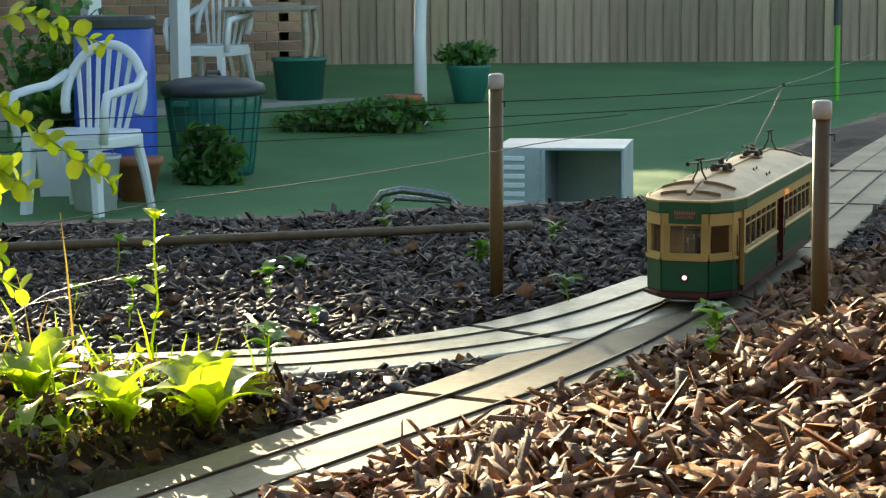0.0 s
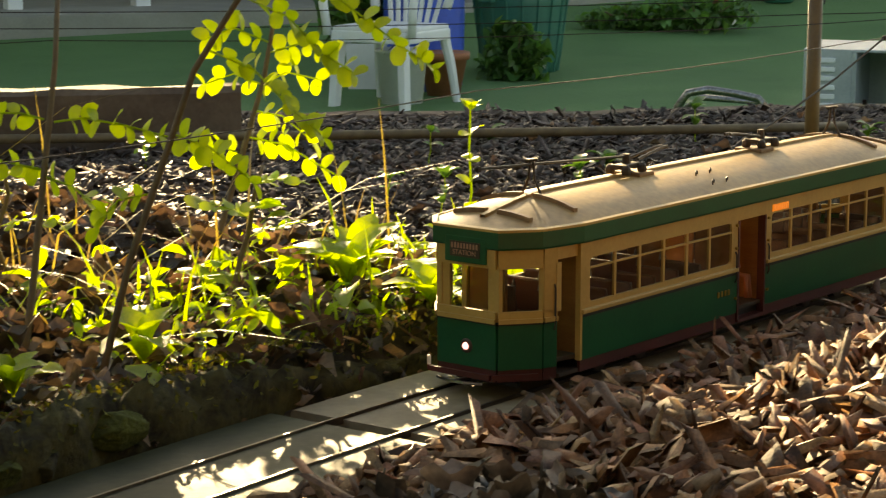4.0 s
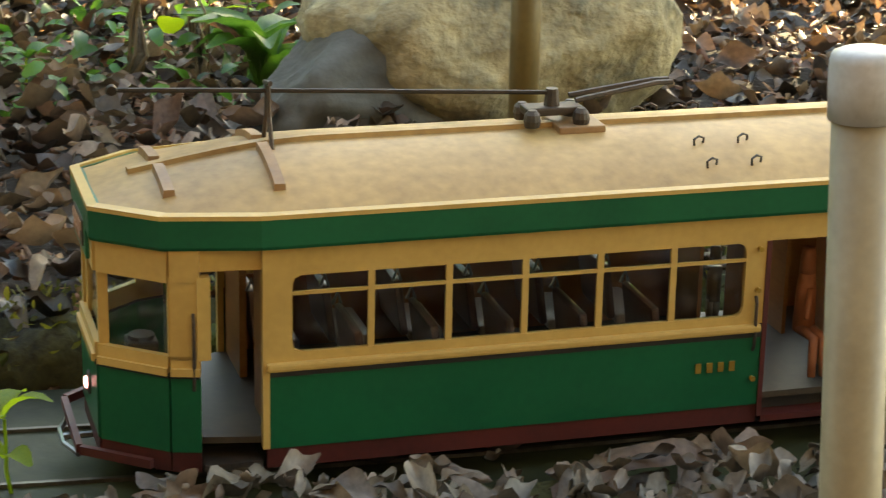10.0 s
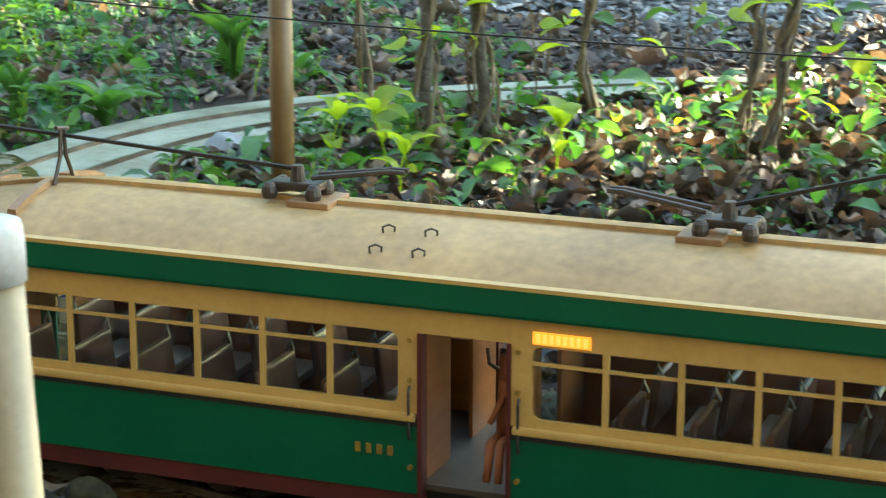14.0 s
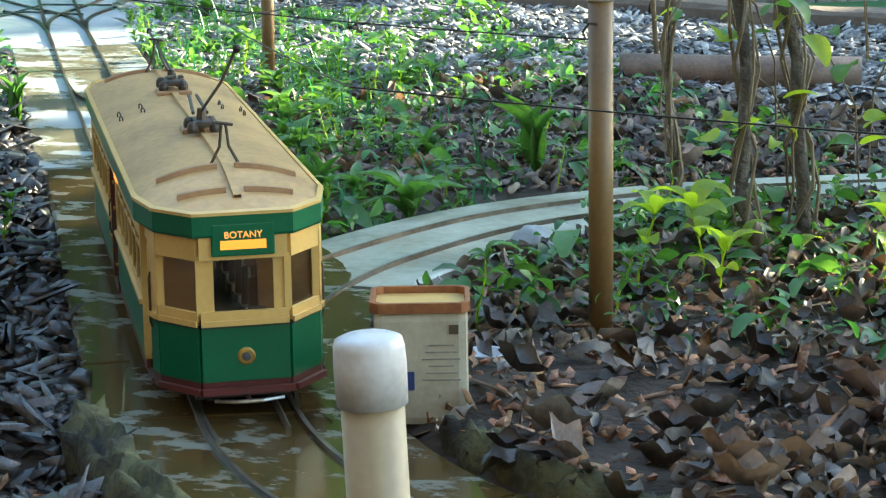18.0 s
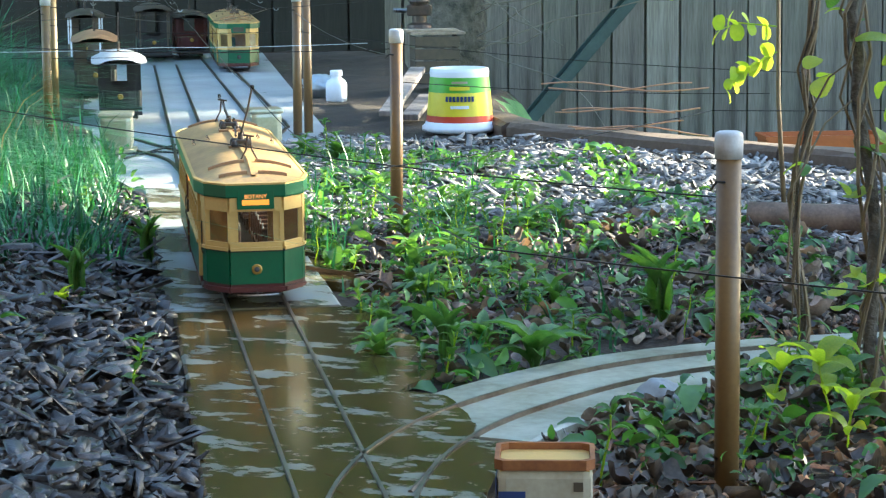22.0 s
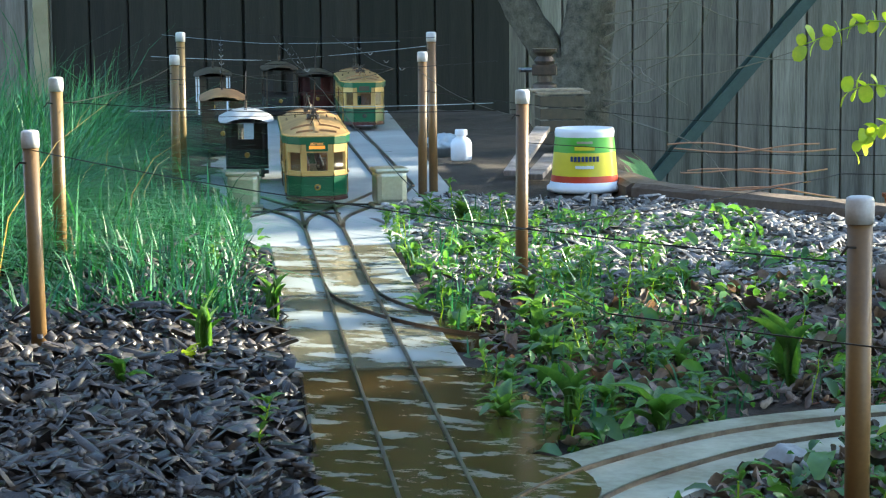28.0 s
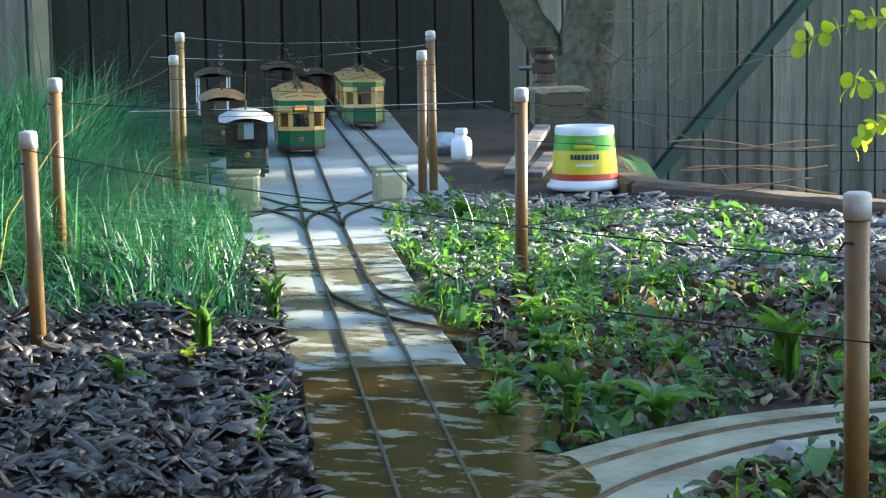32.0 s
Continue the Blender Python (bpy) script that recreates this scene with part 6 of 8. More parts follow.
def ridge(name, s0, s1, off, w, label, seed, top):
    """A mossy bank of earth and stone along the main line; top gives its height along the way."""
    g, rows = Geo(), []
    n = side_of(MAIN)
    for i in np.nonzero((MAIN_S > s0) & (MAIN_S < s1))[0]:
        for half in (0, 0.5):
            p = MAIN[i] + (MAIN[min(i + 1, len(MAIN) - 1)] - MAIN[i]) * half
            ss = float(MAIN_S[i]) + 0.01 * half * 2
            row = []
            for k in range(11):
                a = math.pi * k / 10
                b = noise.noise(Vector((ss * 14, 3 * math.cos(a), seed))) * 0.45 + noise.noise(Vector((ss * 48, 5 * math.cos(a), seed + 3))) * 0.42 + noise.noise(Vector((ss * 120, 9 * a, seed + 7))) * 0.22
                sq = 1 / max(abs(math.cos(a)), abs(math.sin(a)), 0.75) * 0.9
                q = p + n[i] * (off + math.copysign(1, off) * -math.cos(a) * w * sq * (1 + b * 0.9))
                row.append((q[0], q[1], -0.02 + (top(ss) + 0.02) * math.sin(a) * sq * (1 + b * 0.8)))
            rows.append(row)
    g.strip(rows)
    return tagged(part(name, g, "moss", smooth=True), label, "kerb", kind="structure")


ridge("mossy_kerb", -1.76, 0.04, -0.118, 0.026, "dark mossy bank of stone along the far side of the track", 1.0, lambda u: 0.042 * float(step01(-1.62, -1.15, u)) * (1 - 0.3 * float(step01(-0.7, -0.35, u))) - 0.004)
ridge("mossy_kerb", 0.02, 0.44, -0.112, 0.013, "low crumbling mossy edge inside the curve", 2.0, lambda u: 0.014)
ridge("mossy_kerb", -0.62, 0.52, 0.106, 0.016, "low mossy edge between the boards and the heaped leaves", 5.0, lambda u: 0.010 + 0.016 * float(step01(0.15, 0.5, u)))
for k in range(26):
    x = -0.55 + 1.0 * k / 25
    boulder("pebble", pose(x + rng.uniform(-0.02, 0.02), float(np.interp(x, MAIN[:NW + 20, 0], MAIN[:NW + 20, 1])) + 0.098 + rng.uniform(-0.012, 0.012), -0.002, 0, 0, rng.uniform(0, 180)), rng.uniform(0.010, 0.02), rng.uniform(0.008, 0.014), rng.uniform(0.007, 0.013), "stone" if k % 4 else "moss", "small mossy stone beside the near rail", 70 + k, 0.12, "stone")["group"] = "pebbles by the near rail"

mossy = lambda x, y: (near_line(x, y, WEST) > 0.090) & (near_line(x, y, WEST) < 0.145)
mx, my = place(R1, 9000, -1.6, 0.12, -1.27, -1.03, mossy)
A = np.zeros((len(mx), 4, 4))
A[:, :3, :3] = turns(R1, len(mx), 0.9) * R1.uniform(0.003, 0.008, len(mx))[:, None, None]
A[:, 0, 3], A[:, 1, 3], A[:, 2, 3] = mx, my, 0.042 * np.sqrt(np.clip(1 - ((0.118 - near_line(mx, my, WEST)) / 0.029) ** 2, 0.02, 1)) + R1.uniform(-0.003, 0.003, len(mx)) - 0.002
V, F = many(*leaf_shape(3, 0.3, 0.3, 0.6), A)
cloud("moss_tufts", V, F, "moss_bright", "yellow-green moss and crumbs on the edging stones", "moss")


# ---- plants ----
def leaf_mesh(name, mat, curl=0.3, fold=0.3, wide=1.0, point=1.0, nx=6):
    """One leaf, its stalk end at the origin, along x, of unit length."""
    v, f = leaf_shape(nx, curl, fold, point)
    g = Geo().add([(x + 0.5, y * wide, z - curl * 0.5) for x, y, z in v], f)
    return g.mesh(name, mat, True)


LEAF = {
    "oval": leaf_mesh("leaf", "leaf", -0.35, 0.3, 1.15, 0.7),
    "long": leaf_mesh("leaf", "leaf", -0.5, 0.45, 0.62, 0.9),
    "round": leaf_mesh("leaf", "leaf_pale", -0.2, 0.25, 1.7, 0.55),
    "pale": leaf_mesh("leaf", "leaf_pale", -0.4, 0.35, 1.0, 0.8),
    "blade": leaf_mesh("blade", "leaf", -0.35, 0.5, 0.16, 0.9, 8),
}
FACE_SUN = Vector((-0.45, -0.35, 0.82))


def leaf_pose(p, yaw, pitch, size, roll=0.0):
    return Matrix.Translation(p) @ Matrix.Rotation(yaw, 4, "Z") @ Matrix.Rotation(-pitch, 4, "Y") @ Matrix.Rotation(roll, 4, "X") @ Matrix.Diagonal((size, size, size, 1))


def weed(m, label, seed, h, pairs, size, kind="oval", stem_r=0.0012, group="weeds in the bed", name="weed"):
    """A small upright weed: a stem with pairs of leaves and a top rosette."""
    rng = random.Random(seed)
    ob = thing(name, m, label, "weed", group)
    lean = Vector((rng.uniform(-0.25, 0.25), rng.uniform(-0.25, 0.25), 1))
    pts = [Vector((0, 0, -0.015))] + [lean * h * k / 4 + Vector((rng.uniform(-1, 1), rng.uniform(-1, 1), 0)) * h * 0.03 for k in range(1, 5)]
    part("stem", Geo().tube(pts, stem_r, 5, stem_r * 0.6), "leaf_pale", ob)
    for k in range(pairs):
        u = (k + 1) / pairs
        p = pts[0].lerp(pts[-1], u) if pairs > 1 else pts[-1]
        p = lean * h * (0.25 + 0.75 * u)
        a = rng.uniform(0, 6.28)
        for j in range(2 if k < pairs - 1 else 4):
            part("leaf", LEAF[kind], None, ob, m=leaf_pose(p, a + j * math.pi / (1 if k < pairs - 1 else 2) + rng.uniform(-0.4, 0.4), rng.uniform(-0.1, 0.7), size * rng.uniform(0.7, 1.2) * (0.8 + 0.3 * u), rng.uniform(-0.3, 0.3)))
    return ob


def rosette(m, label, seed, n, size, kind="long", group="weeds in the bed"):
    rng = random.Random(seed)
    ob = thing("rosette_weed", m, label, "weed", group)
    for k in range(n):
        a = 2.4 * k + rng.uniform(-0.3, 0.3)
        part("leaf", LEAF[kind], None, ob, m=leaf_pose((0, 0, 0.002 + 0.0008 * k), a, rng.uniform(0.95, 1.4) if kind == "blade" else rng.uniform(0.3, 1.05), size * rng.uniform(0.7, 1.15)))
    return ob


def frond(rng, length, n, size):
    """A drooping compound leaf of paired rounded leaflets."""
    V, F = [], []
    spine = [(u * length, 0, -0.35 * length * u * u) for u in np.linspace(0, 1, 8)]
    sp = Geo().tube(spine, 0.0007, 4, 0.0004)
    g = Geo()
    v, f = leaf_shape(5, -0.15, 0.2, 0.45)
    for k in range(n):
        u = 0.2 + 0.8 * k / (n - 1)
        for s in (-1, 1):
            mm = Matrix.Translation((u * length, 0, -0.35 * length * u * u)) @ Matrix.Rotation(s * rng.uniform(0.9, 1.4), 4, "Z") @ Matrix.Rotation(rng.uniform(-0.2, 0.5), 4, "Y") @ Matrix.Rotation(rng.uniform(-0.5, 0.5), 4, "X")
            sz = size * rng.uniform(0.75, 1.15)
            g.add([mm @ Vector(((x + 0.5) * sz, y * sz * 1.75, z * sz)) for x, y, z in v], f)
    return sp, g


def sapling(m, label, seed, h, fronds, flen, leaflets, size, r=0.003, mat="leaf_pale", lean=(0.1, 0.0), low=0.35):
    """A thin woody shoot with compound leaves."""
    rng = random.Random(seed)
    ob = thing("sapling", m, label, "sapling", "backlit saplings")
    pts = [Vector((lean[0] * h * u * u + 0.006 * math.sin(9 * u + seed), lean[1] * h * u + 0.005 * math.cos(7 * u), h * u - 0.02 * (u == 0))) for u in np.linspace(0, 1, 9)]
    part("stem", Geo().tube(pts, r, 7, r * 0.5), "stem", ob, smooth=True)
    for k in range(fronds):
        u = low + (1 - low) * (k + 0.5) / fronds
        p = pts[min(8, int(u * 8))]
        sp, g = frond(rng, flen * rng.uniform(0.7, 1.2), leaflets, size)
        fm = Matrix.Translation(p) @ Matrix.Rotation(2.4 * k + rng.uniform(-0.5, 0.5), 4, "Z") @ Matrix.Rotation(rng.uniform(-0.6, 0.1), 4, "Y")
        fr = part("frond_stalk", sp, "leaf_pale", ob, m=fm)
        part("leaf_spray", g, mat, fr, smooth=True)
    return ob


def blades(name, seed, xy, length, mat, label, width=0.004, tilt=0.35, lean=None):
    """Grass blades: tapering bent strips."""
    rng = np.random.default_rng(seed)
    x, y = xy
    n = len(x)
    base = np.stack([x, y, height(x, y) - 0.004], 1)
    a = rng.uniform(0, 2 * math.pi, n) if lean is None else rng.normal(lean, 1.1, n)
    L = length * rng.lognormal(0, 0.35, n)
    out = np.stack([np.cos(a), np.sin(a), 0 * a], 1)
    side = np.stack([-np.sin(a), np.cos(a), 0 * a], 1)
    bend = np.abs(rng.normal(tilt, tilt * 0.6, n))
    V = np.zeros((n, 9, 3))
    for k, (u, w) in enumerate(((0, 1), (0.35, 1), (0.7, 0.75), (1, 0))):
        c = base + L[:, None] * (u * np.array([0, 0, 1]) * (1 - 0.38 * np.minimum(bend, 2.2)[:, None] * u) + out * (bend * u * u)[:, None])
        if w:
            V[:, 2 * k], V[:, 2 * k + 1] = c - side * width * w / 2, c + side * width * w / 2
        else:
            V[:, 6], V[:, 7] = c - side * width * 0.06, c + side * width * 0.06
    V = V[:, :8]
    F = np.array([(0, 1, 3, 2), (2, 3, 5, 4), (4, 5, 7, 6)])[None] + (np.arange(n) * 8)[:, None, None]
    return cloud(name, V.reshape(-1, 3), F.reshape(-1, 4), mat, label, "grass")


def cover(name, seed, xy, size, mat, label, rise, tilt=0.5):
    """A low cover of small leaves at differing heights."""
    rng = np.random.default_rng(seed)
    x, y = xy
    n = len(x)
    L = size * rng.lognormal(0, 0.35, n)
    R = turns(rng, n, tilt)
    A = np.zeros((n, 4, 4))
    A[:, :3, :3] = R * L[:, None, None]
    A[:, 0, 3], A[:, 1, 3], A[:, 2, 3] = x, y, height(x, y) + 0.003 + rise * rng.random(n) ** 1.6
    v, f = leaf_shape(4, -0.3, 0.3, 0.7)
    V, F = many(v, f, A)
    return cloud(name, V, F, mat, label, "ground cover", smooth=True)


def at(x, y, up=0.0, yaw=0.0):
    return pose(x, y, float(height(x, y)) + up, 0, 0, yaw)


# backlit shoots beside the straight
for k, (x, y, h, nf, fl, nl, sz, lean) in enumerate((
    (-0.806, -1.325, 0.34, 5, 0.07, 4, 0.018, (-0.12, 0.0)), (-0.746, -1.335, 0.32, 4, 0.07, 4, 0.018, (-0.05, 0.0)),
    (-1.20, -1.52, 0.12, 4, 0.06, 4, 0.015, (0.1, 0.1)), (-0.90, -1.55, 0.16, 4, 0.06, 4, 0.015, (0.1, 0.1)), (-1.31, -1.34, 0.13, 5, 0.05, 4, 0.016, (-0.15, 0.1)), (-1.02, -1.43, 0.09, 4, 0.05, 4, 0.014, (0.15, 0.1)),
)):
    sapling(at(x, y), "slender shoot with backlit yellow-green compound leaves", 40 + k, h, nf, fl, nl, sz, 0.0032, lean=lean)


def leafy_shoot(label, stem, sprays, size, r=0.0035, mat="leaf_pale", seed=1):
    """A bare woody stem with arching side sprays of paired round leaflets."""
    rng = random.Random(seed)
    ob = thing("sapling", pose(0, 0, 0), label, "sapling", "backlit saplings")
    P = [Vector(p) for p in stem]
    part("stem", Geo().tube(P, r, 8, r * 0.55), "stem", ob, smooth=True)
    v, f = leaf_shape(5, -0.15, 0.2, 0.42)
    for sp in sprays:
        Q = [Vector(q) for q in sp]
        tw = part("twig", Geo().tube(Q, r * 0.3, 5, r * 0.2), "leaf_pale", ob)
        L = sum((b - a).length for a, b in zip(Q, Q[1:]))
        n = max(3, int(L / (size * 0.95)))
        for i in range(n + 1):
            w = (0.15 + 0.85 * i / n) * (len(Q) - 1)
            k = min(int(w), len(Q) - 2)
            p = Q[k].lerp(Q[k + 1], w - k)
            along = (Q[k + 1] - Q[k]).normalized()
            for sgn in (-1, 1):
                d = (along * rng.uniform(0.0, 0.7) + Vector((0, 0, sgn)) * rng.uniform(0.5, 1.0) + Vector((rng.uniform(-1, 1), rng.uniform(-1, 1), -0.2)) * 0.45).normalized()
                mm = Matrix.Translation(p) @ d.to_track_quat("X", "Z").to_matrix().to_4x4() @ Matrix.Rotation(rng.uniform(-0.9, 0.9), 4, "X")
                s = size * rng.uniform(0.75, 1.2)
                part("leaflet", Geo().add([mm @ Vector(((x + 0.5) * s, y * s * 1.7, z * s)) for x, y, z in v], f), mat, tw, smooth=True)
    return ob


leafy_shoot("slender bare stem with sprays of backlit round leaflets", [(-1.045, -1.312, -0.03), (-1.053, -1.316, 0.029), (-1.065, -1.318, 0.081), (-1.084, -1.323, 0.168), (-1.104, -1.329, 0.255), (-1.12, -1.34, 0.33)],
    [[(-1.091, -1.329, 0.211), (-1.079, -1.343, 0.216), (-1.066, -1.358, 0.216), (-1.041, -1.382, 0.217), (-1.028, -1.395, 0.212)], [(-1.096, -1.323, 0.209), (-1.112, -1.307, 0.212), (-1.133, -1.284, 0.206), (-1.155, -1.259, 0.197), (-1.18, -1.228, 0.182)], [(-1.084, -1.323, 0.168), (-1.096, -1.304, 0.160), (-1.107, -1.288, 0.144)], [(-1.086, -1.323, 0.172), (-1.07, -1.35, 0.178), (-1.055, -1.365, 0.172)]], 0.014, seed=2)
leafy_shoot("slender shoot with a dense bright clump of round leaflets", [(-1.447, -1.512, -0.03), (-1.463, -1.515, 0.057), (-1.483, -1.511, 0.111), (-1.514, -1.504, 0.198), (-1.526, -1.504, 0.241), (-1.53, -1.50, 0.28)],
    [[(-1.486, -1.513, 0.130), (-1.475, -1.525, 0.137), (-1.462, -1.540, 0.127)], [(-1.503, -1.506, 0.170), (-1.52, -1.485, 0.165), (-1.54, -1.462, 0.139)], [(-1.511, -1.504, 0.192), (-1.53, -1.49, 0.207), (-1.55, -1.465, 0.200)], [(-1.512, -1.504, 0.195), (-1.50, -1.53, 0.205), (-1.48, -1.55, 0.195)], [(-1.521, -1.504, 0.225), (-1.545, -1.48, 0.235), (-1.56, -1.455, 0.225)], [(-1.495, -1.509, 0.145), (-1.53, -1.49, 0.135), (-1.56, -1.45, 0.105)], [(-1.524, -1.504, 0.235), (-1.50, -1.53, 0.25), (-1.48, -1.545, 0.24)]], 0.017, seed=3)
leafy_shoot("arching shoot with bright yellow-green round leaflets beside the track", [(-1.02, -1.215, -0.03), (-1.05, -1.19, 0.12), (-1.08, -1.15, 0.26), (-1.105, -1.10, 0.345), (-1.115, -1.078, 0.375)],
    [[(-1.112, -1.083, 0.37), (-1.137, -1.048, 0.383), (-1.149, -1.024, 0.370), (-1.164, -1.0, 0.360)], [(-1.098, -1.115, 0.325), (-1.118, -1.065, 0.325), (-1.13, -1.04, 0.305), (-1.146, -1.01, 0.280), (-1.156, -0.988, 0.266)], [(-1.095, -1.12, 0.315), (-1.11, -1.085, 0.30), (-1.118, -1.06, 0.275), (-1.128, -1.04, 0.262)], [(-1.085, -1.14, 0.275), (-1.10, -1.11, 0.262), (-1.112, -1.085, 0.235), (-1.12, -1.06, 0.215)], [(-1.07, -1.165, 0.215), (-1.085, -1.14, 0.205), (-1.10, -1.11, 0.18)], [(-1.06, -1.18, 0.17), (-1.05, -1.20, 0.165), (-1.04, -1.215, 0.145)], [(-1.10, -1.11, 0.335), (-1.09, -1.135, 0.345), (-1.075, -1.16, 0.335)]], 0.0125, 0.003, seed=4)
leafy_shoot("tall weed spray with pale green round leaflets", [(0.88, -3.02, -0.03), (0.89, -3.01, 0.15), (0.885, -2.985, 0.33), (0.88, -2.97, 0.42)],
    [[(0.885, -2.982, 0.345), (0.93, -2.95, 0.350), (0.969, -2.927, 0.335), (1.009, -2.903, 0.317)], [(0.888, -2.995, 0.255), (0.93, -2.95, 0.262), (0.951, -2.925, 0.253)], [(0.888, -3.0, 0.22), (0.92, -2.96, 0.20), (0.94, -2.93, 0.17)]], 0.021, 0.004, seed=5)
fl = weed(at(-1.64, -1.35), "tall thin weed with yellow leafy tip", 61, 0.165, 5, 0.017, "round", 0.0016)
# these weeds' yellow-green holds the low sun's brightness in the leaf colour
for k, (x, y, n, s) in enumerate(((-1.49, -1.17, 9, 0.075), (-1.39, -1.18, 8, 0.06), (-1.37, -1.26, 8, 0.07), (-1.55, -1.22, 7, 0.05), (-0.913, -1.205, 8, 0.045), (-0.955, -1.21, 7, 0.036), (-1.088, -1.218, 7, 0.05), (-1.46, -1.33, 8, 0.06))):
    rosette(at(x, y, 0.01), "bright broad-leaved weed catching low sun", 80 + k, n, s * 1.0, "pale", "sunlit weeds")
west_spots = [(-2.07, -1.46), (-2.37, -1.28), (-2.02, -0.93), (-1.86, -0.945), (-2.2, -1.62), (-2.45, -1.75), (-1.98, -1.75), (-1.9, -1.60), (-2.6, -1.55), (-2.3, -1.95), (-2.53, -2.02), (-1.85, -1.36), (-1.70, -1.26), (-2.9, -1.6), (-2.15, -0.98), (-1.78, -2.0), (-2.0, -2.2), (-2.75, -1.8)]
for k, (x, y) in enumerate(west_spots):
    weed(at(x, y), "small green weed in the bark mulch", 100 + k, 0.02 + 0.05 * ((k * 7) % 5) / 5, 2 + k % 3, 0.018 + 0.004 * (k % 3), "oval")
# mixed weeds inside the curve
spot = lambda u, v: at(*(arc[-1] + DIR_B * u + yn * v))
protos = [weed(spot(0.7 + 0.16 * k, -0.30 + 0.015 * k), "leafy green weed in the wet bed", 140 + k, 0.022 + 0.006 * k, 3 + k % 3, 0.017 - 0.001 * (k % 4), "oval" if k % 3 else "long") for k in range(7)]
protos += [rosette(spot(0.85 + 0.2 * k, -0.17 - 0.02 * k), "long-leaved green weed in the wet bed", 160 + k, 7 + k, 0.030 + 0.005 * k, "long") for k in range(4)]
rng = random.Random(77)
u_of = lambda x, y: ((x - arc[-1][0]) * DIR_B[0] + (y - arc[-1][1]) * DIR_B[1], (x - arc[-1][0]) * yn[0] + (y - arc[-1][1]) * yn[1])
made = 0
while made < 150:
    u, v = rng.uniform(0.35, 2.5), -rng.uniform(0.115, 0.62) * rng.uniform(0.6, 1)
    p = arc[-1] + DIR_B * u + yn * v
    if near_line(p[0], p[1], LOOP) < 0.105 or (v < -0.35 and u > 1.6):
        continue
    copy_thing(rng.choice(protos), at(p[0], p[1], 0, rng.uniform(0, 360)) @ Matrix.Scale(rng.uniform(0.6, 1.1), 4))
    made += 1
made = 0
while made < 15:
    x, y = rng.uniform(-0.1, 0.72), rng.uniform(-2.05, -1.45)
    if near_line(x, y, LOOP) < 0.11 or u_of(x, y)[1] > -0.13 or math.hypot(x - 0.52, y + 1.25) < 0.12:
        continue
    copy_thing(rng.choice(protos[:7]), at(x, y, 0, rng.uniform(0, 360)))
    made += 1
for x, y, h, s in ((0.483, -1.60, 0.06, 0.032), (0.411, -1.555, 0.05, 0.028), (0.293, -1.60, 0.06, 0.03), (0.442, -1.66, 0.06, 0.032), (0.02, -0.925, 0.05, 0.022), (0.075, -0.915, 0.04, 0.02)):
    weed(at(x, y), "fresh weed with large pale oval leaves", int(900 + 1000 * x), h, 2, s, "pale")
for x, y, n, s, kd in ((0.79, -1.875, 11, 0.06, "long"), (0.865, -1.84, 7, 0.075, "blade"), (0.745, -2.11, 6, 0.08, "blade"), (-0.159, -1.53, 10, 0.075, "long"), (1.345, -1.90, 5, 0.03, "pale"), (1.356, -1.95, 9, 0.07, "blade"), (1.46, -2.25, 9, 0.06, "blade")):
    rosette(at(x, y), "clump of long arching green leaves", int(800 + 300 * x), n, s, kd)
for x, y in ((1.063, -1.60), (1.26, -1.97), (1.18, -2.06), (1.42, -2.32), (1.52, -2.2), (1.10, -1.80), (1.30, -1.72), (1.62, -2.45), (1.72, -2.5)):
    if near_line(x, y, MAIN) < 0.14:
        continue
    copy_thing(rng.choice(protos), at(x, y, 0, rng.uniform(0, 360)))
R2 = np.random.default_rng(5)


def strip_xy(n, u0, u1, v0, v1, d=0.10, patch=0.0):
    u, v = R2.uniform(u0, u1, n), R2.uniform(v0, v1, n)
    x, y = arc[-1][0] + DIR_B[0] * u + yn[0] * v, arc[-1][1] + DIR_B[1] * u + yn[1] * v
    k = (np.minimum(near_line(x, y, MAIN), near_line(x, y, LOOP)) > d)
    if patch:
        k &= np.sin(23 * x + 5 * np.sin(11 * y)) + np.sin(19 * y - 4 * np.sin(13 * x)) + R2.normal(0, 0.5, n) > patch
    return x[k], y[k]


cover("ground_cover", 31, strip_xy(11000, 0.3, 2.45, -0.75, -0.10, 0.10, 0.3), 0.0155, "leaf", "low tangle of green weeds beside the track", 0.022)
cover("ground_cover", 32, strip_xy(1300, 1.3, 2.6, 0.10, 0.38, 0.10, 0.55), 0.014, "leaf", "low green weeds at the edge of the bark", 0.03)
cover("ground_cover", 33, place(R2, 1500, -0.3, 0.6, -2.05, -1.42, lambda x, y: off_tracks(x, y, 0.11) & (u_of(x, y)[1] < -0.15)), 0.015, "leaf", "small green seedlings among dead leaves", 0.045)
# paler leaf colour stands for sun on these seedlings
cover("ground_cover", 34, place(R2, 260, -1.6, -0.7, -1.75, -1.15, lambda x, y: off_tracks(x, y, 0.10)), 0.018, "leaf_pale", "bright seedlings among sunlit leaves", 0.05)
blades("grass", 41, strip_xy(1800, 0.5, 2.45, -0.45, -0.10, 0.10, 0.4), 0.035, "grass", "thin grass among the weeds", 0.0028)
blades("tall_grass", 42, strip_xy(30000, 1.55, 4.6, 0.42, 1.5), 0.145, "grass", "long unmown grass beside the tram yard", 0.0022, 1.5, 3.4)
blades("grass", 47, strip_xy(2600, 1.35, 4.6, 0.30, 0.62, 0.1, 0.2), 0.085, "grass", "thin bent grass in front of the long grass", 0.0030, 1.5, 3.6)
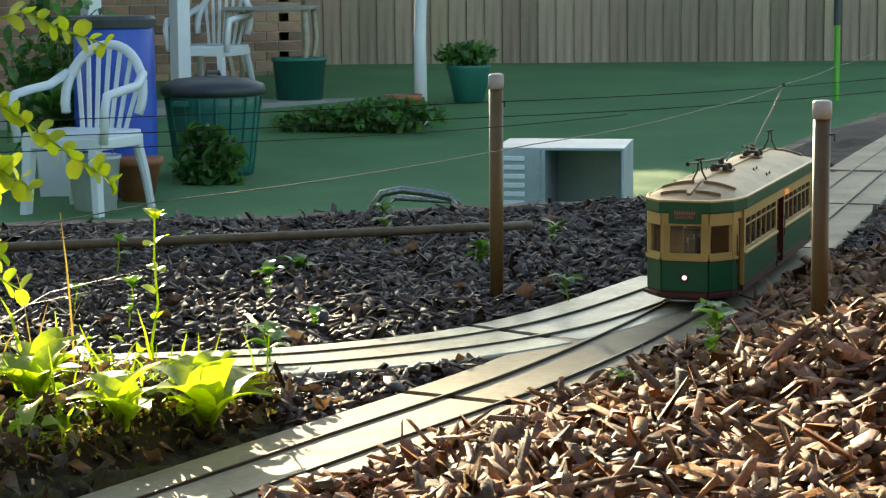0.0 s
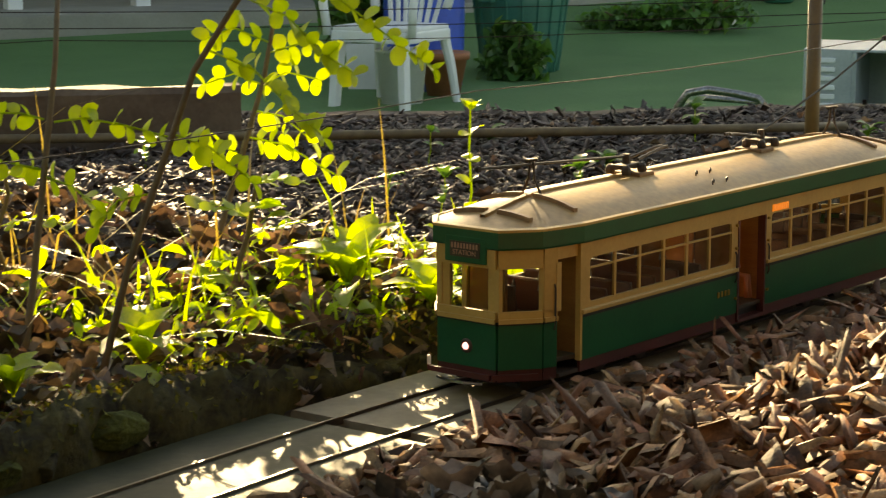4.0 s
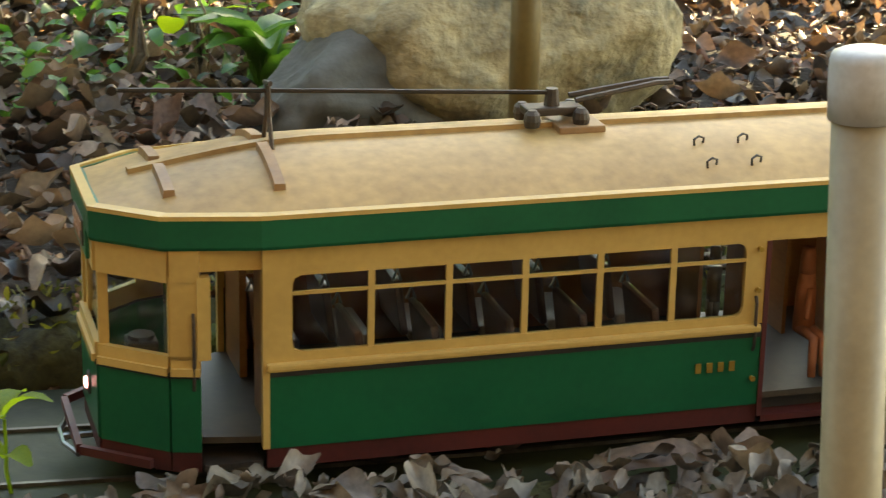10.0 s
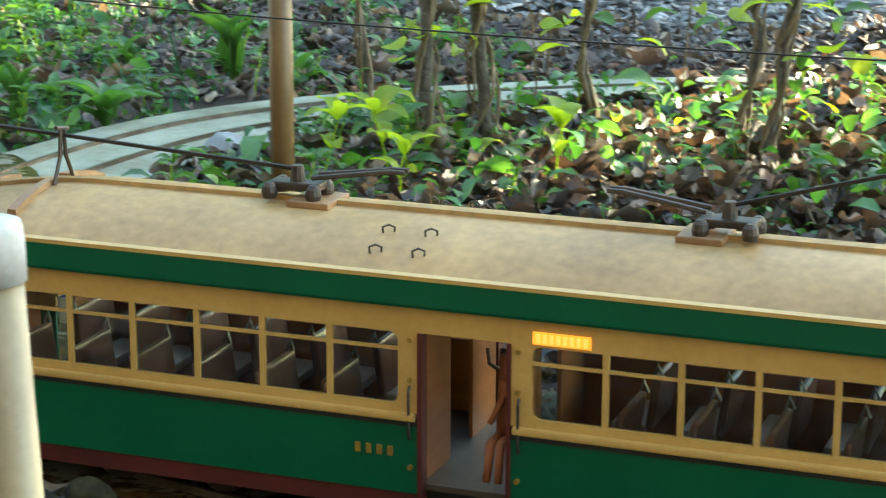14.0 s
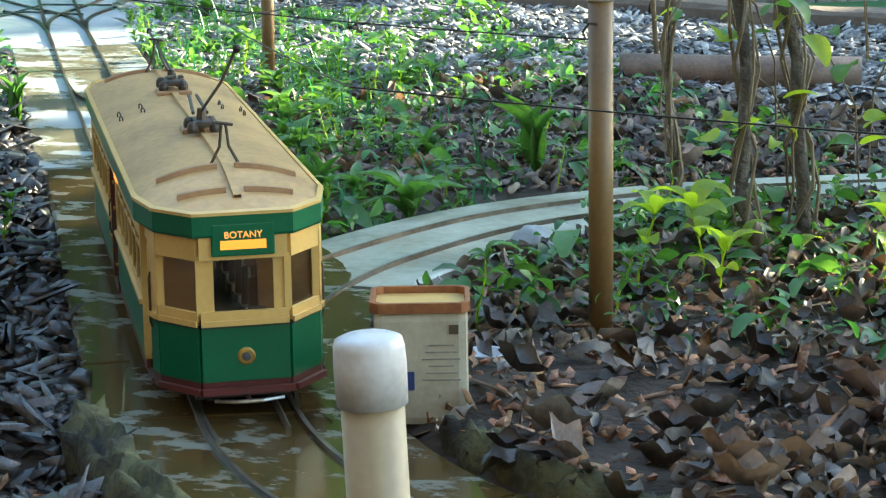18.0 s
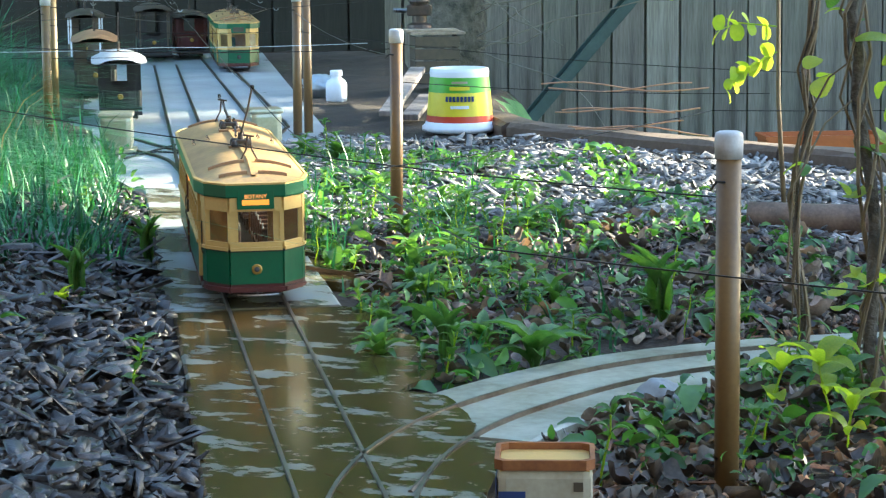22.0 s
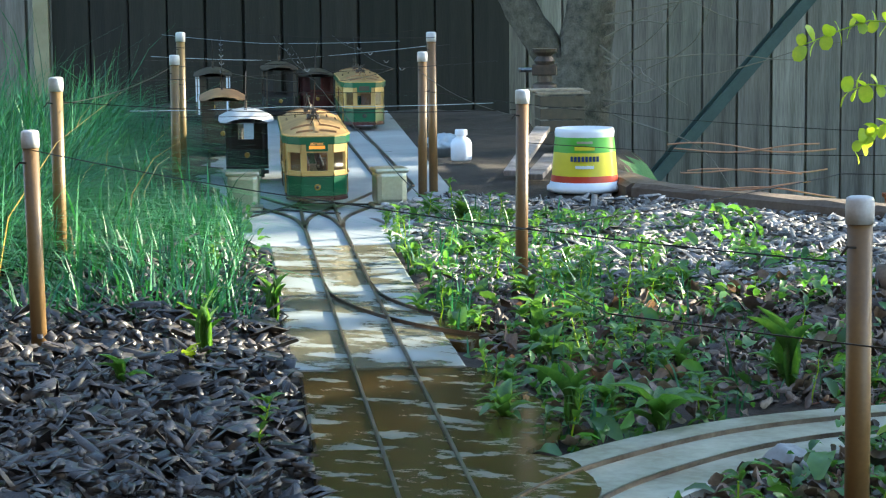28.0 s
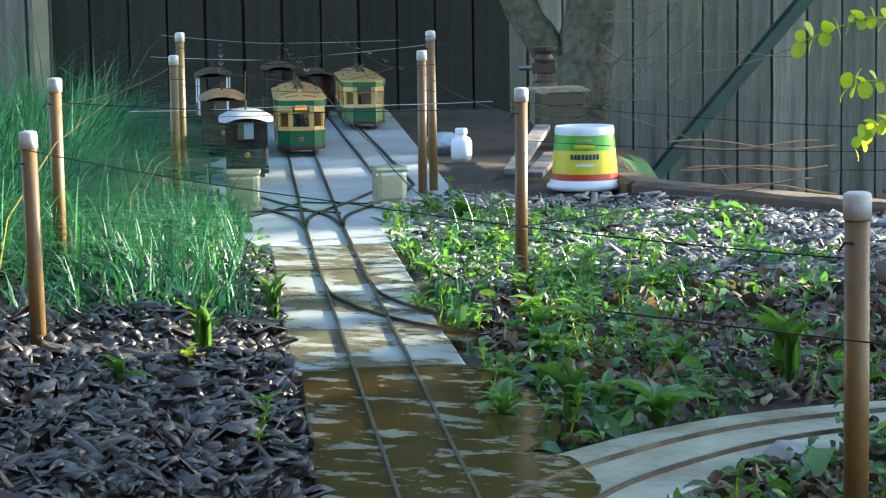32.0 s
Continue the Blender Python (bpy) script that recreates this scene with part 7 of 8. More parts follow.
blades("grass", 43, strip_xy(2600, 1.2, 2.6, 0.14, 0.42), 0.05, "grass", "short grass at the edge of the yard", 0.0036, 0.45)
blades("dry_grass", 44, place(R2, 130, -1.55, -0.95, -1.75, -1.32, lambda x, y: off_tracks(x, y, 0.12)), 0.11, "straw", "dry pale grass stalks catching the sun", 0.0022, 0.9)
blades("dry_grass", 45, strip_xy(70, 1.0, 4.4, 0.3, 1.2), 0.14, "straw", "dead straw stalks in the long grass", 0.0026, 0.7)
# grass and seedlings coloured yellow-green for the sun lying on them
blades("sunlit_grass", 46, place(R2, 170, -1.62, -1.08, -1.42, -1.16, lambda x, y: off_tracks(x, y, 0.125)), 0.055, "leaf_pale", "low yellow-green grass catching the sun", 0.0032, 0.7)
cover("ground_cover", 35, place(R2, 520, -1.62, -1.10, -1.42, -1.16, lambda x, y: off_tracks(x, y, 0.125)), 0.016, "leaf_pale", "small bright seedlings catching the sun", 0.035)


def vine(m, label, seed, h, r, leaves, size):
    """A woody climbing stem with thin twining shoots and small leaves."""
    rng = random.Random(seed)
    ob = thing("vine", m, label, "vine", "vines inside the loop")
    pts = [Vector((0.018 * math.sin(3 * u + seed) + rng.uniform(-0.006, 0.006), 0.015 * math.cos(4 * u) + rng.uniform(-0.006, 0.006), h * u - 0.02)) for u in np.linspace(0, 1, 14)]
    part("stem", Geo().tube(pts, r * 0.75, 8, r * 0.6), "trunk", ob, smooth=True)
    for j in range(5):
        tw = [Vector((p.x + 1.5 * r * math.cos((0.5 + 0.3 * j) * k + 2 * j) + rng.uniform(-0.002, 0.002), p.y + 1.5 * r * math.sin((0.5 + 0.3 * j) * k + 2 * j), p.z)) for k, p in enumerate(pts)]
        part("twining_shoot", Geo().tube(tw, 0.0013 + 0.0004 * (j % 2), 5), "stem", ob)
    for j in range(4 if r > 0.005 else 1):
        q = pts[rng.randint(4, 12)]
        a = rng.uniform(0, 6.28)
        part("side_shoot", Geo().tube([q, q + Vector((0.03 * math.cos(a), 0.03 * math.sin(a), -0.02)), q + Vector((0.06 * math.cos(a), 0.06 * math.sin(a), -0.07)), q + Vector((0.065 * math.cos(a), 0.065 * math.sin(a), -0.14))], 0.0009, 4), "stem", ob)
    for k in range(leaves):
        u = rng.uniform(0.05, 1)
        p = pts[int(u * 13)] + Vector((rng.uniform(-1, 1), rng.uniform(-1, 1), rng.uniform(-0.5, 0.5))) * 0.05
        part("leaf", LEAF[rng.choice(("pale", "oval", "round"))], None, ob, m=leaf_pose(p, rng.uniform(0, 6.28), rng.uniform(-0.8, 0.4), size * rng.uniform(0.6, 1.3), rng.uniform(-0.5, 0.5)))
    return ob


for k, (x, y, h, r, n, s) in enumerate(((0.452, -1.765, 0.45, 0.0075, 30, 0.026), (0.40, -1.80, 0.45, 0.0085, 44, 0.03), (0.529, -1.92, 0.5, 0.0035, 8, 0.022), (0.112, -1.66, 0.34, 0.004, 34, 0.024), (0.16, -1.70, 0.34, 0.004, 30, 0.024), (-0.058, -1.56, 0.34, 0.004, 16, 0.022), (0.05, -1.72, 0.3, 0.003, 30, 0.024), (-0.11, -1.57, 0.32, 0.003, 10, 0.022), (0.30, -1.85, 0.4, 0.003, 34, 0.028))):
    vine(at(x, y), "woody vine with twining shoots and small leaves", 300 + k, h, r, n, s)

# plants by the house
def shrub(m, label, seed, sx, sz, n, size, mat="leaf", name="shrub"):
    rng = np.random.default_rng(seed)
    ob = thing(name, m, label, "shrub")
    p = rng.normal(0, 1, (n, 3))
    p /= np.linalg.norm(p, axis=1, keepdims=True)
    p *= rng.uniform(0.35, 1, (n, 1)) ** 0.5 * np.array([sx, sx, sz]) * (0.8 + 0.35 * np.sin(5 * p[:, :1] + 3 * p[:, 1:2]))
    p[:, 2] = np.abs(p[:, 2] + sz * 0.7)
    A = np.zeros((n, 4, 4))
    A[:, :3, :3] = turns(rng, n, 0.8) * (size * rng.lognormal(0, 0.3, n))[:, None, None]
    A[:, :3, 3] = p
    V, F = many(*leaf_shape(4, -0.3, 0.3, 0.8), A)
    fo = cloud("foliage", V, F, mat, "", "", "")
    fo.parent = ob
    g = Geo()
    rr = random.Random(seed)
    for _ in range(7):
        a = rr.uniform(0, 6.28)
        g.tube([(0, 0, -0.03), (0.3 * sx * math.cos(a), 0.3 * sx * math.sin(a), sz * 0.6), (0.7 * sx * math.cos(a), 0.7 * sx * math.sin(a), sz * 1.3)], 0.012 * sx / 0.3, 5, 0.003)
    part("twig_frame", g, "stem", ob)
    return ob


def away(az, r, z):
    """A place r metres off in a compass direction as seen from the camera's stand."""
    return pose(-math.sin(radians(az)) * r, math.cos(radians(az)) * r, z)


shrub(away(127.7, 12.9, -0.84), "dark leafy shrub between drum and bin", 1, 0.2, 0.2, 900, 0.09)
shrub(away(124.6, 15.6, -0.72), "low straggly green shrub at the paving edge", 2, 0.36, 0.09, 800, 0.07)
shrub(away(122.9, 15.5, -0.70), "low herb beds by the terracotta pot", 3, 0.4, 0.12, 900, 0.07)
shrub(away(131.2, 13.5, -0.6), "dark shrub behind the garden chair", 4, 0.4, 0.5, 900, 0.09)
shrub(away(120.9, 17.0, -0.32), "grey-green plants spilling from a pot", 5, 0.24, 0.10, 500, 0.06)
shrub(away(131.4, 12.6, -0.62), "strap-leaved plant drooping from a white trough", 6, 0.3, 0.2, 400, 0.16)


# unseen trees, added so that their crowns shade the garden in patches
def shade_tree(name, m, label, seed, trunk_h, crown, n, size, r=0.16, under=None, left=None):
    """A tapered trunk with limbs and clumps of leaves over it."""
    rng, rr = np.random.default_rng(seed), random.Random(seed)
    ob = thing(name, m, label, "tree")
    part("trunk", Geo().tube([(0, 0, -0.2), (0.05, 0, trunk_h * 0.4), (0.0, 0.06, trunk_h * 0.8), (0, 0, trunk_h)], r, 12, r * 0.6), "trunk", ob, smooth=True)
    cx, cy, cz, sx, sy, sz = crown
    heads = []
    for k in range(9):
        e = Vector((cx + sx * 0.65 * rr.uniform(-1, 1), cy + sy * 0.65 * rr.uniform(-1, 1), cz + sz * 0.6 * rr.uniform(-1, 1)))
        heads.append(e)
        part("limb", Geo().tube([(0, 0, trunk_h * 0.9), Vector((0, 0, trunk_h)).lerp(e, 0.5) + Vector((0, 0, 0.3)), e], r * 0.45, 7, r * 0.12), "trunk", ob)
    c = rng.normal(0, 1, (70, 3))
    c = c / np.linalg.norm(c, axis=1, keepdims=True) * rng.random((70, 1)) ** (1 / 3) * np.array([sx, sy, sz]) + np.array([cx, cy, cz])
    pick = rng.integers(0, len(c), n)
    p = c[pick] + rng.normal(0, 0.22, (n, 3)) * np.array([sx, sy, sz]) * 0.55
    if left is not None:
        pa = (p[:, 0] - cx) * 0.743 - (p[:, 1] - cy) * 0.669
        p[:, :2] += (2 * np.maximum(left - pa, 0))[:, None] * np.array((0.743, -0.669))
    if under is not None:
        edge = under + 0.306 * ((p[:, 0] - cx) * -0.669 + (p[:, 1] - cy) * -0.743) + 0.015 * np.sin(7 * p[:, 0]) * np.cos(6 * p[:, 1])
        pa = (p[:, 0] - cx) * 0.743 - (p[:, 1] - cy) * 0.669
        edge -= 0.062 * np.exp(-(((pa + 0.24) / 0.14) ** 2))  # crown dips here to keep sun off one stretch of track
        p[:, 2] = edge + np.abs(p[:, 2] - edge)
    A = np.zeros((n, 4, 4))
    A[:, :3, :3] = turns(rng, n, 0.8) * (size * rng.lognormal(0, 0.3, n))[:, None, None]
    A[:, :3, 3] = p
    V, F = many(*leaf_shape(4, -0.3, 0.3, 0.8), A)
    fo = cloud("crown", V, F, "leaf", "", "", "")
    fo.parent = ob
    return ob


def toward_sun(a, w, z):
    """A place w metres towards the sun and a metres across."""
    return pose(a * 0.743 - w * 0.669, -a * 0.669 - w * 0.743, z)


# each added crown is set by where its shade has to land
shade_tree("shade_tree", toward_sun(3.0, 7.6, -0.6), "unseen broad leafy tree added to shade the garden railway", 8, 1.9, (-2.05, 0.63, 3.9, 1.5, 1.5, 0.8), 1500, 0.14)
shade_tree("shade_tree", toward_sun(2.4, 8.4, -0.6), "unseen tree with a low even skirt added to shade the track", 12, 2.6, (-1.60, 1.45, 3.15, 0.95, 0.95, 0.36), 17000, 0.085, 0.10, under=2.80, left=-0.50)
shade_tree("shade_tree", toward_sun(-6.0, 29, -0.8), "unseen tall leafy tree added to shade the lawn", 9, 4.5, (0, 0, 8.2, 4.4, 4.4, 3.0), 16000, 0.26, 0.3)
shade_tree("shade_tree", toward_sun(5.4, 12.0, -0.6), "unseen dense leafy tree added to shade the model tram yard", 10, 1.7, (0, 0, 3.8, 2.5, 2.5, 1.2), 4200, 0.16, 0.14)

shade_tree("shade_tree", toward_sun(-1.9, 20.9, -0.5), "unseen leafy tree added to shade the bark bed", 11, 3.6, (0, 0, 5.5, 1.7, 1.7, 0.7), 7000, 0.17, 0.18)


# a fallen branch, mossy stones, strap leaves and moss cushions beside the track
def on_soil(x, y, up=0.0):
    return (x, y, float(height(x, y)) + up)


tagged(part("fallen_branch", Geo().tube([on_soil(-0.205, -1.178, 0.010), on_soil(-0.253, -1.172, 0.016), on_soil(-0.283, -1.17, 0.022), on_soil(-0.315, -1.172, 0.030), on_soil(-0.355, -1.178, 0.026), on_soil(-0.41, -1.20, 0.008)], 0.006, 10, 0.0085), "bark", smooth=True), "brown curved fallen branch on the mossy bank", "branch")
rr = random.Random(52)
for k in range(26):
    x = -1.0 + 0.043 * k + rr.uniform(-0.012, 0.012)
    y = float(np.interp(x, WEST[:, 0], WEST[:, 1])) - rr.uniform(0.098, 0.122)
    q = rr.uniform(0.011, 0.021)
    crag("stone", pose(x, y, 0.004 + 0.022 * rr.random(), 0, 0, rr.uniform(0, 180)), q * 1.35, q, q * 0.75, "moss_green" if k % 3 == 0 else "moss", "mossy stone set in the bank beside the track", 60 + k, 8)
for k, (x, y, q) in enumerate(((-0.176, -0.892, 0.016), (-0.198, -0.897, 0.013), (-0.226, -0.893, 0.015), (-0.145, -0.888, 0.014), (-0.10, -0.886, 0.018), (-0.33, -0.905, 0.012), (0.0, -0.884, 0.016))):
    crag("moss_cushion", pose(*on_soil(x, y, -0.002), 0, 0, 40 * k), q * 1.5, q, q * 0.8, "moss_green", "bright green cushion of moss beside the near rail", 90 + k, 4)


def strap_leaf(pts, w, mat, label):
    """A long dead leaf, folded along its rib, arching through pts."""
    xy, zz = spline([p[:2] for p in pts], 0.006), [p[2] for p in pts]
    rows, n = [], len(xy)
    for i in range(n):
        u = i / (n - 1)
        d = xy[min(i + 1, n - 1)] - xy[max(i - 1, 0)]
        d = np.array((-d[1], d[0])) / np.linalg.norm(d) * w * (math.sin(math.pi * min(0.97, 0.06 + 0.93 * u)) ** 0.6)
        z = float(np.interp(u, np.linspace(0, 1, len(pts)), zz))
        rows.append([(*(xy[i] + d * v), z - 0.45 * abs(v) * w + 0.0012 * math.sin(13 * u + 3 * v)) for v in (-1, -0.5, 0, 0.5, 1)])
    return tagged(part("strap_leaf", Geo().strip(rows), mat, smooth=True), label, "leaf", "dead strap leaves")


strap_leaf([(-0.385, -0.905, 0.004), (-0.403, -0.915, 0.018), (-0.425, -0.922, 0.028), (-0.45, -0.926, 0.028), (-0.475, -0.925, 0.022), (-0.505, -0.918, 0.008)], 0.007, "litter_grey", "long pale dead strap leaf arching over the litter")
strap_leaf([(-0.215, -0.872, 0.010), (-0.245, -0.879, 0.022), (-0.275, -0.885, 0.024), (-0.31, -0.888, 0.012)], 0.012, "litter", "broad tan dead leaf lying beside the rail")
strap_leaf([(-0.56, -0.925, 0.008), (-0.585, -0.918, 0.022), (-0.615, -0.905, 0.018), (-0.64, -0.888, 0.006)], 0.008, "litter_grey", "long pale dead strap leaf arching over the litter")
for k in range(11):
    x = -0.20 - 0.062 * k + rr.uniform(-0.02, 0.02)
    y = -1.235 - 0.09 * rr.random()
    a = rr.uniform(0, 6.28)
    L = rr.uniform(0.022, 0.036)
    z = float(height(x, y)) + 0.008
    strap_leaf([(x - L * math.cos(a), y - L * math.sin(a), z + 0.006 * rr.random()), (x, y, z + 0.016 + 0.01 * rr.random()), (x + L * math.cos(a), y + L * math.sin(a), z + 0.012 * rr.random())], rr.uniform(0.012, 0.018), "litter", "large curled tan dead leaf among the stones")


# unseen trees added beyond the fence; with the old tree's crown they block sky
for k, (x, y, zc, w) in enumerate(((9.6, -8.3, 3.0, 2.2), (6.2, -10.4, 3.2, 2.3), (3.0, -12.3, 3.4, 2.4), (-0.4, -14.2, 3.2, 2.3), (-3.8, -16.0, 3.4, 2.4))):
    shade_tree("shade_tree", pose(x, y, -0.6), "unseen tall leafy tree added beyond the fence to block sky", 40 + k, 2.2, (0, 0, zc + 0.6, w, w, 1.9), 5200, 0.36, 0.2)
# ---- parked model trams in the yard ----
def on_yard(u, v, turn=0.0, z=0.0):
    p = arc[-1] + DIR_B * u + yn * v
    return pose(p[0], p[1], z, 0, 0, math.degrees(math.atan2(DIR_B[1], DIR_B[0])) + turn)


tram("parked_tram", on_yard(4.99, -0.232, 179), "parked green and cream model tram with tan roof", lit=False, full=False)


def old_car(m, label, body, roof, trim, L=0.36, W=0.10, H=0.135, over=0.006):
    """A small four-wheel tramcar with open platforms and a bowed roof."""
    ob = thing("model_tramcar", m, label, "model tram")
    part("truck", Geo().box(-0.11, 0.11, -0.034, 0.034, 0.006, 0.022, 0.002), "black", ob)
    for x in (-0.06, 0.06):
        for s in (-1, 1):
            part("wheel", Geo().lathe([(0.0155, 0), (0.0155, 0.001), (0.0135, 0.0015), (0.013, 0.006)], 16, m=pose(x, s * 0.0305, 0.0135, -90 * s, 0, 0)), "iron", ob)
    part("floor", Geo().box(-L / 2, L / 2, -W / 2, W / 2, 0.026, 0.032, 0.002), "black", ob)
    for e in (-1, 1):
        part("dash", Geo().strip([[(e * (L / 2 - 0.02 + 0.02 * math.cos(a)), W / 2 * math.sin(a) / 1.0, 0.03), (e * (L / 2 - 0.02 + 0.02 * math.cos(a)), W / 2 * math.sin(a), 0.066), (e * (L / 2 - 0.023 + 0.02 * math.cos(a)), 0.96 * W / 2 * math.sin(a), 0.066), (e * (L / 2 - 0.023 + 0.02 * math.cos(a)), 0.96 * W / 2 * math.sin(a), 0.03)] for a in np.linspace(-1.5, 1.5, 9)], close=True), body, ob)
        part("lamp", Geo().lathe([(0.006, 0), (0.006, 0.006), (0.004, 0.007)], 12, m=pose(e * L / 2, 0, 0.055, 0, 90 * e, 0)), "gold", ob)
        part("bumper", Geo().box(e * (L / 2), e * (L / 2 + 0.008), -W / 2, W / 2, 0.016, 0.024, 0.002), "black", ob)
        for s in (-1, 1):
            part("end_post", Geo().box(e * (L / 2 - 0.012), e * (L / 2 - 0.007), s * (W / 2 - 0.012), s * (W / 2 - 0.007), 0.03, H - 0.018), trim, ob)
    for s in (-1, 1):
        part("side_panel", Geo().box(-L * 0.3, L * 0.3, s * W / 2, s * (W / 2 - 0.003), 0.03, 0.066), body, ob)
        for k in range(6):
            x = -L * 0.3 + L * 0.6 * k / 5
            part("window_post", Geo().box(x - 0.003, x + 0.003, s * W / 2, s * (W / 2 - 0.004), 0.066, H - 0.018), trim, ob)
        part("letter_board", Geo().box(-L * 0.3, L * 0.3, s * W / 2, s * (W / 2 - 0.003), H - 0.028, H - 0.016), body, ob)
    for e in (-1, 1):
        part("bulkhead", Geo().box(e * L * 0.3, e * (L * 0.3 - 0.003), -W / 2, W / 2, 0.03, 0.07).box(e * L * 0.3, e * (L * 0.3 - 0.003), -W / 2, -W / 5, 0.07, H - 0.016).box(e * L * 0.3, e * (L * 0.3 - 0.003), W / 5, W / 2, 0.07, H - 0.016), body, ob)
    rows = []
    for i in range(17):
        x = -1 + 2 * i / 16
        rise = 0.018 * (1 - 0.5 * abs(x) ** 5)
        w = (W / 2 + over) * (1 - 0.25 * abs(x) ** 6)
        rows.append([(x * (L / 2 + 0.006), w * k / 6, H - 0.018 + rise * (1 - (k / 6) ** 2)) for k in range(-6, 7)])
    part("roof", Geo().strip(rows).strip([[(a, b, H - 0.019) for a, b, c in r] for r in rows[::-1]]), roof, ob, smooth=True)
    part("trolley_mast", Geo().tube([(0, 0, H - 0.002), (0, 0, H + 0.02)], 0.003, 8).tube([(0, 0, H + 0.018), (-0.10, 0, H + 0.06), (-0.2, 0, H + 0.09)], 0.0012, 5), "iron", ob)
    return ob


old_car(on_yard(3.32, 0.116, 0), "dark open model tramcar with a cream roof", "black", "cap", "black", 0.30, 0.088, 0.140, 0.014)
old_car(on_yard(4.0, 0.165, 0), "old model tramcar with a brown roof", "olive", "roof_rib", "olive", 0.34, 0.10, 0.15)
old_car(on_yard(5.35, -0.01, 0), "dark model tramcar with a brown roof in shade", "black", "olive", "olive", 0.36, 0.100, 0.165)
old_car(on_yard(5.1, 0.19, 0), "old model tramcar with a white end frame", "olive", "olive", "white", 0.34, 0.10, 0.16)
old_car(on_yard(5.42, -0.125, 0), "dull red model tramcar in deep shade", "maroon", "olive", "maroon", 0.30, 0.10, 0.14)

# ---- clutter by the fence ----
jug = thing("plastic_bottle", pose(2.33, -4.38, 0.0) @ Matrix.Scale(0.72, 4), "white plastic bottle with a screw cap", "bottle")
part("bottle_body", Geo().lathe([(0.030, 0), (0.034, 0.006), (0.034, 0.055), (0.028, 0.068), (0.016, 0.076), (0.016, 0.082)], 20), "white", jug, smooth=True)
part("screw_cap", Geo().lathe([(0.020, 0.082), (0.020, 0.097), (0.018, 0.1)], 16), "white", jug)
bag = boulder("plastic_bag", pose(2.49, -4.60, 0.015), 0.05, 0.04, 0.03, "zinc", "crumpled pale plastic bag on the slab edge", 14.0, 0.35, "bag")
crate = thing("wooden_crate", pose(2.31, -4.86, 0.0, 0, 0, 35) @ Matrix.Scale(0.46, 4), "brown wooden crate with loose boards on top", "crate")
for k in range(4):
    part("slat", Geo().box(-0.12, 0.12, 0.09, 0.10, 0.02 + 0.065 * k, 0.078 + 0.065 * k, 0.003), "olive", crate)
    part("slat", Geo().box(0.11, 0.12, -0.09, 0.09, 0.02 + 0.065 * k, 0.078 + 0.065 * k, 0.003), "olive", crate)
    part("slat", Geo().box(-0.12, -0.11, -0.09, 0.09, 0.02 + 0.065 * k, 0.078 + 0.065 * k, 0.003), "olive", crate)
part("top_board", Geo().box(-0.15, 0.14, -0.08, 0.11, 0.282, 0.296, 0.003), "paling_warm", crate)
part("top_board", Geo().box(-0.12, 0.17, -0.06, 0.07, 0.297, 0.309, 0.003), "paling_warm", crate)
vice = thing("bench_vice", pose(2.36, -4.88, 0.1425, 0, 0, 20), "small rusty bench vice on the crate", "vice")
part("base", Geo().lathe([(0.032, 0), (0.030, 0.008), (0.018, 0.014), (0.018, 0.03)], 16), "iron", vice)
part("jaw", Geo().box(-0.03, 0.03, -0.016, 0.016, 0.03, 0.058, 0.004), "iron", vice)
part("anvil", Geo().lathe([(0.022, 0.058), (0.026, 0.066), (0.018, 0.078), (0.030, 0.088), (0.032, 0.096)], 14), "iron", vice)
part("screw", Geo().tube([(0.03, 0, 0.044), (0.065, 0, 0.044)], 0.006, 8).tube([(0.06, -0.025, 0.044), (0.06, 0.025, 0.044)], 0.003, 6), "steel", vice)
for k, (x0, y0, x1, y1, z0, z1) in enumerate(((2.02, -4.02, 2.24, -4.62, 0.012, 0.06), (1.95, -3.98, 2.12, -4.42, 0.010, 0.014))):
    bd = thing("loose_board", pose(0, 0, 0), "weathered grey board lying against the crate", "board")
    a, b = Vector((x0, y0, z0)), Vector((x1, y1, z1))
    part("board", Geo().box(0, (b - a).length, -0.018, 0.018, -0.006, 0.006, 0.002, m=Matrix.Translation(a) @ (b - a).to_track_quat("X", "Z").to_matrix().to_4x4()), "paling_dark", bd)
# bright broken wires hung before the fence
rng = random.Random(8)
for k, (za, zb) in enumerate(((0.110, 0.095), (0.098, 0.104), (0.065, 0.052), (0.058, 0.062), (0.029, 0.035), (0.036, 0.016))):
    pts = [(1.532 - 0.272 * u, -3.676 - 0.144 * u, za + (zb - za) * u + 0.006 * math.sin(7 * u + 2 * k)) for u in np.linspace(0.04 * k, 1 - 0.05 * ((k * 2) % 5), 9)]
    wire("broken_wire", pts, 0.0015, "copper", "bright bent copper wire hanging by the fence", 0)
# pipe and hose in the beds
tagged(part("clay_pipe", Geo().tube([(0.86, -2.78, 0.012), (0.70, -2.80, 0.012), (0.55, -2.83, 0.012)], 0.022, 14), "litter", smooth=True), "length of brown clay pipe on the mulch", "pipe")
tagged(part("garden_hose", Geo().tube([(-1.9, -2.55, 0.02), (-2.28, -2.15, 0.022), (-2.55, -1.92, 0.02), (-2.82, -1.70, 0.018), (-2.95, -1.66, 0.012)], 0.007, 10), "stem", smooth=True), "brown irrigation pipe across the bark bed", "hose")
block = edging("timber_block", [(-1.90, -2.62), (-2.28, -2.30)], 0.085, 0.14, 0.06, "sleeper", "dark timber sleeper on edge at the bed")
post_b = thing("timber_peg", pose(-1.93, -2.62, 0), "weathered square timber peg beside the sleeper", "peg")
part("peg", Geo().box(-0.02, 0.02, -0.02, 0.02, -0.05, 0.13, 0.003), "paling", post_b)
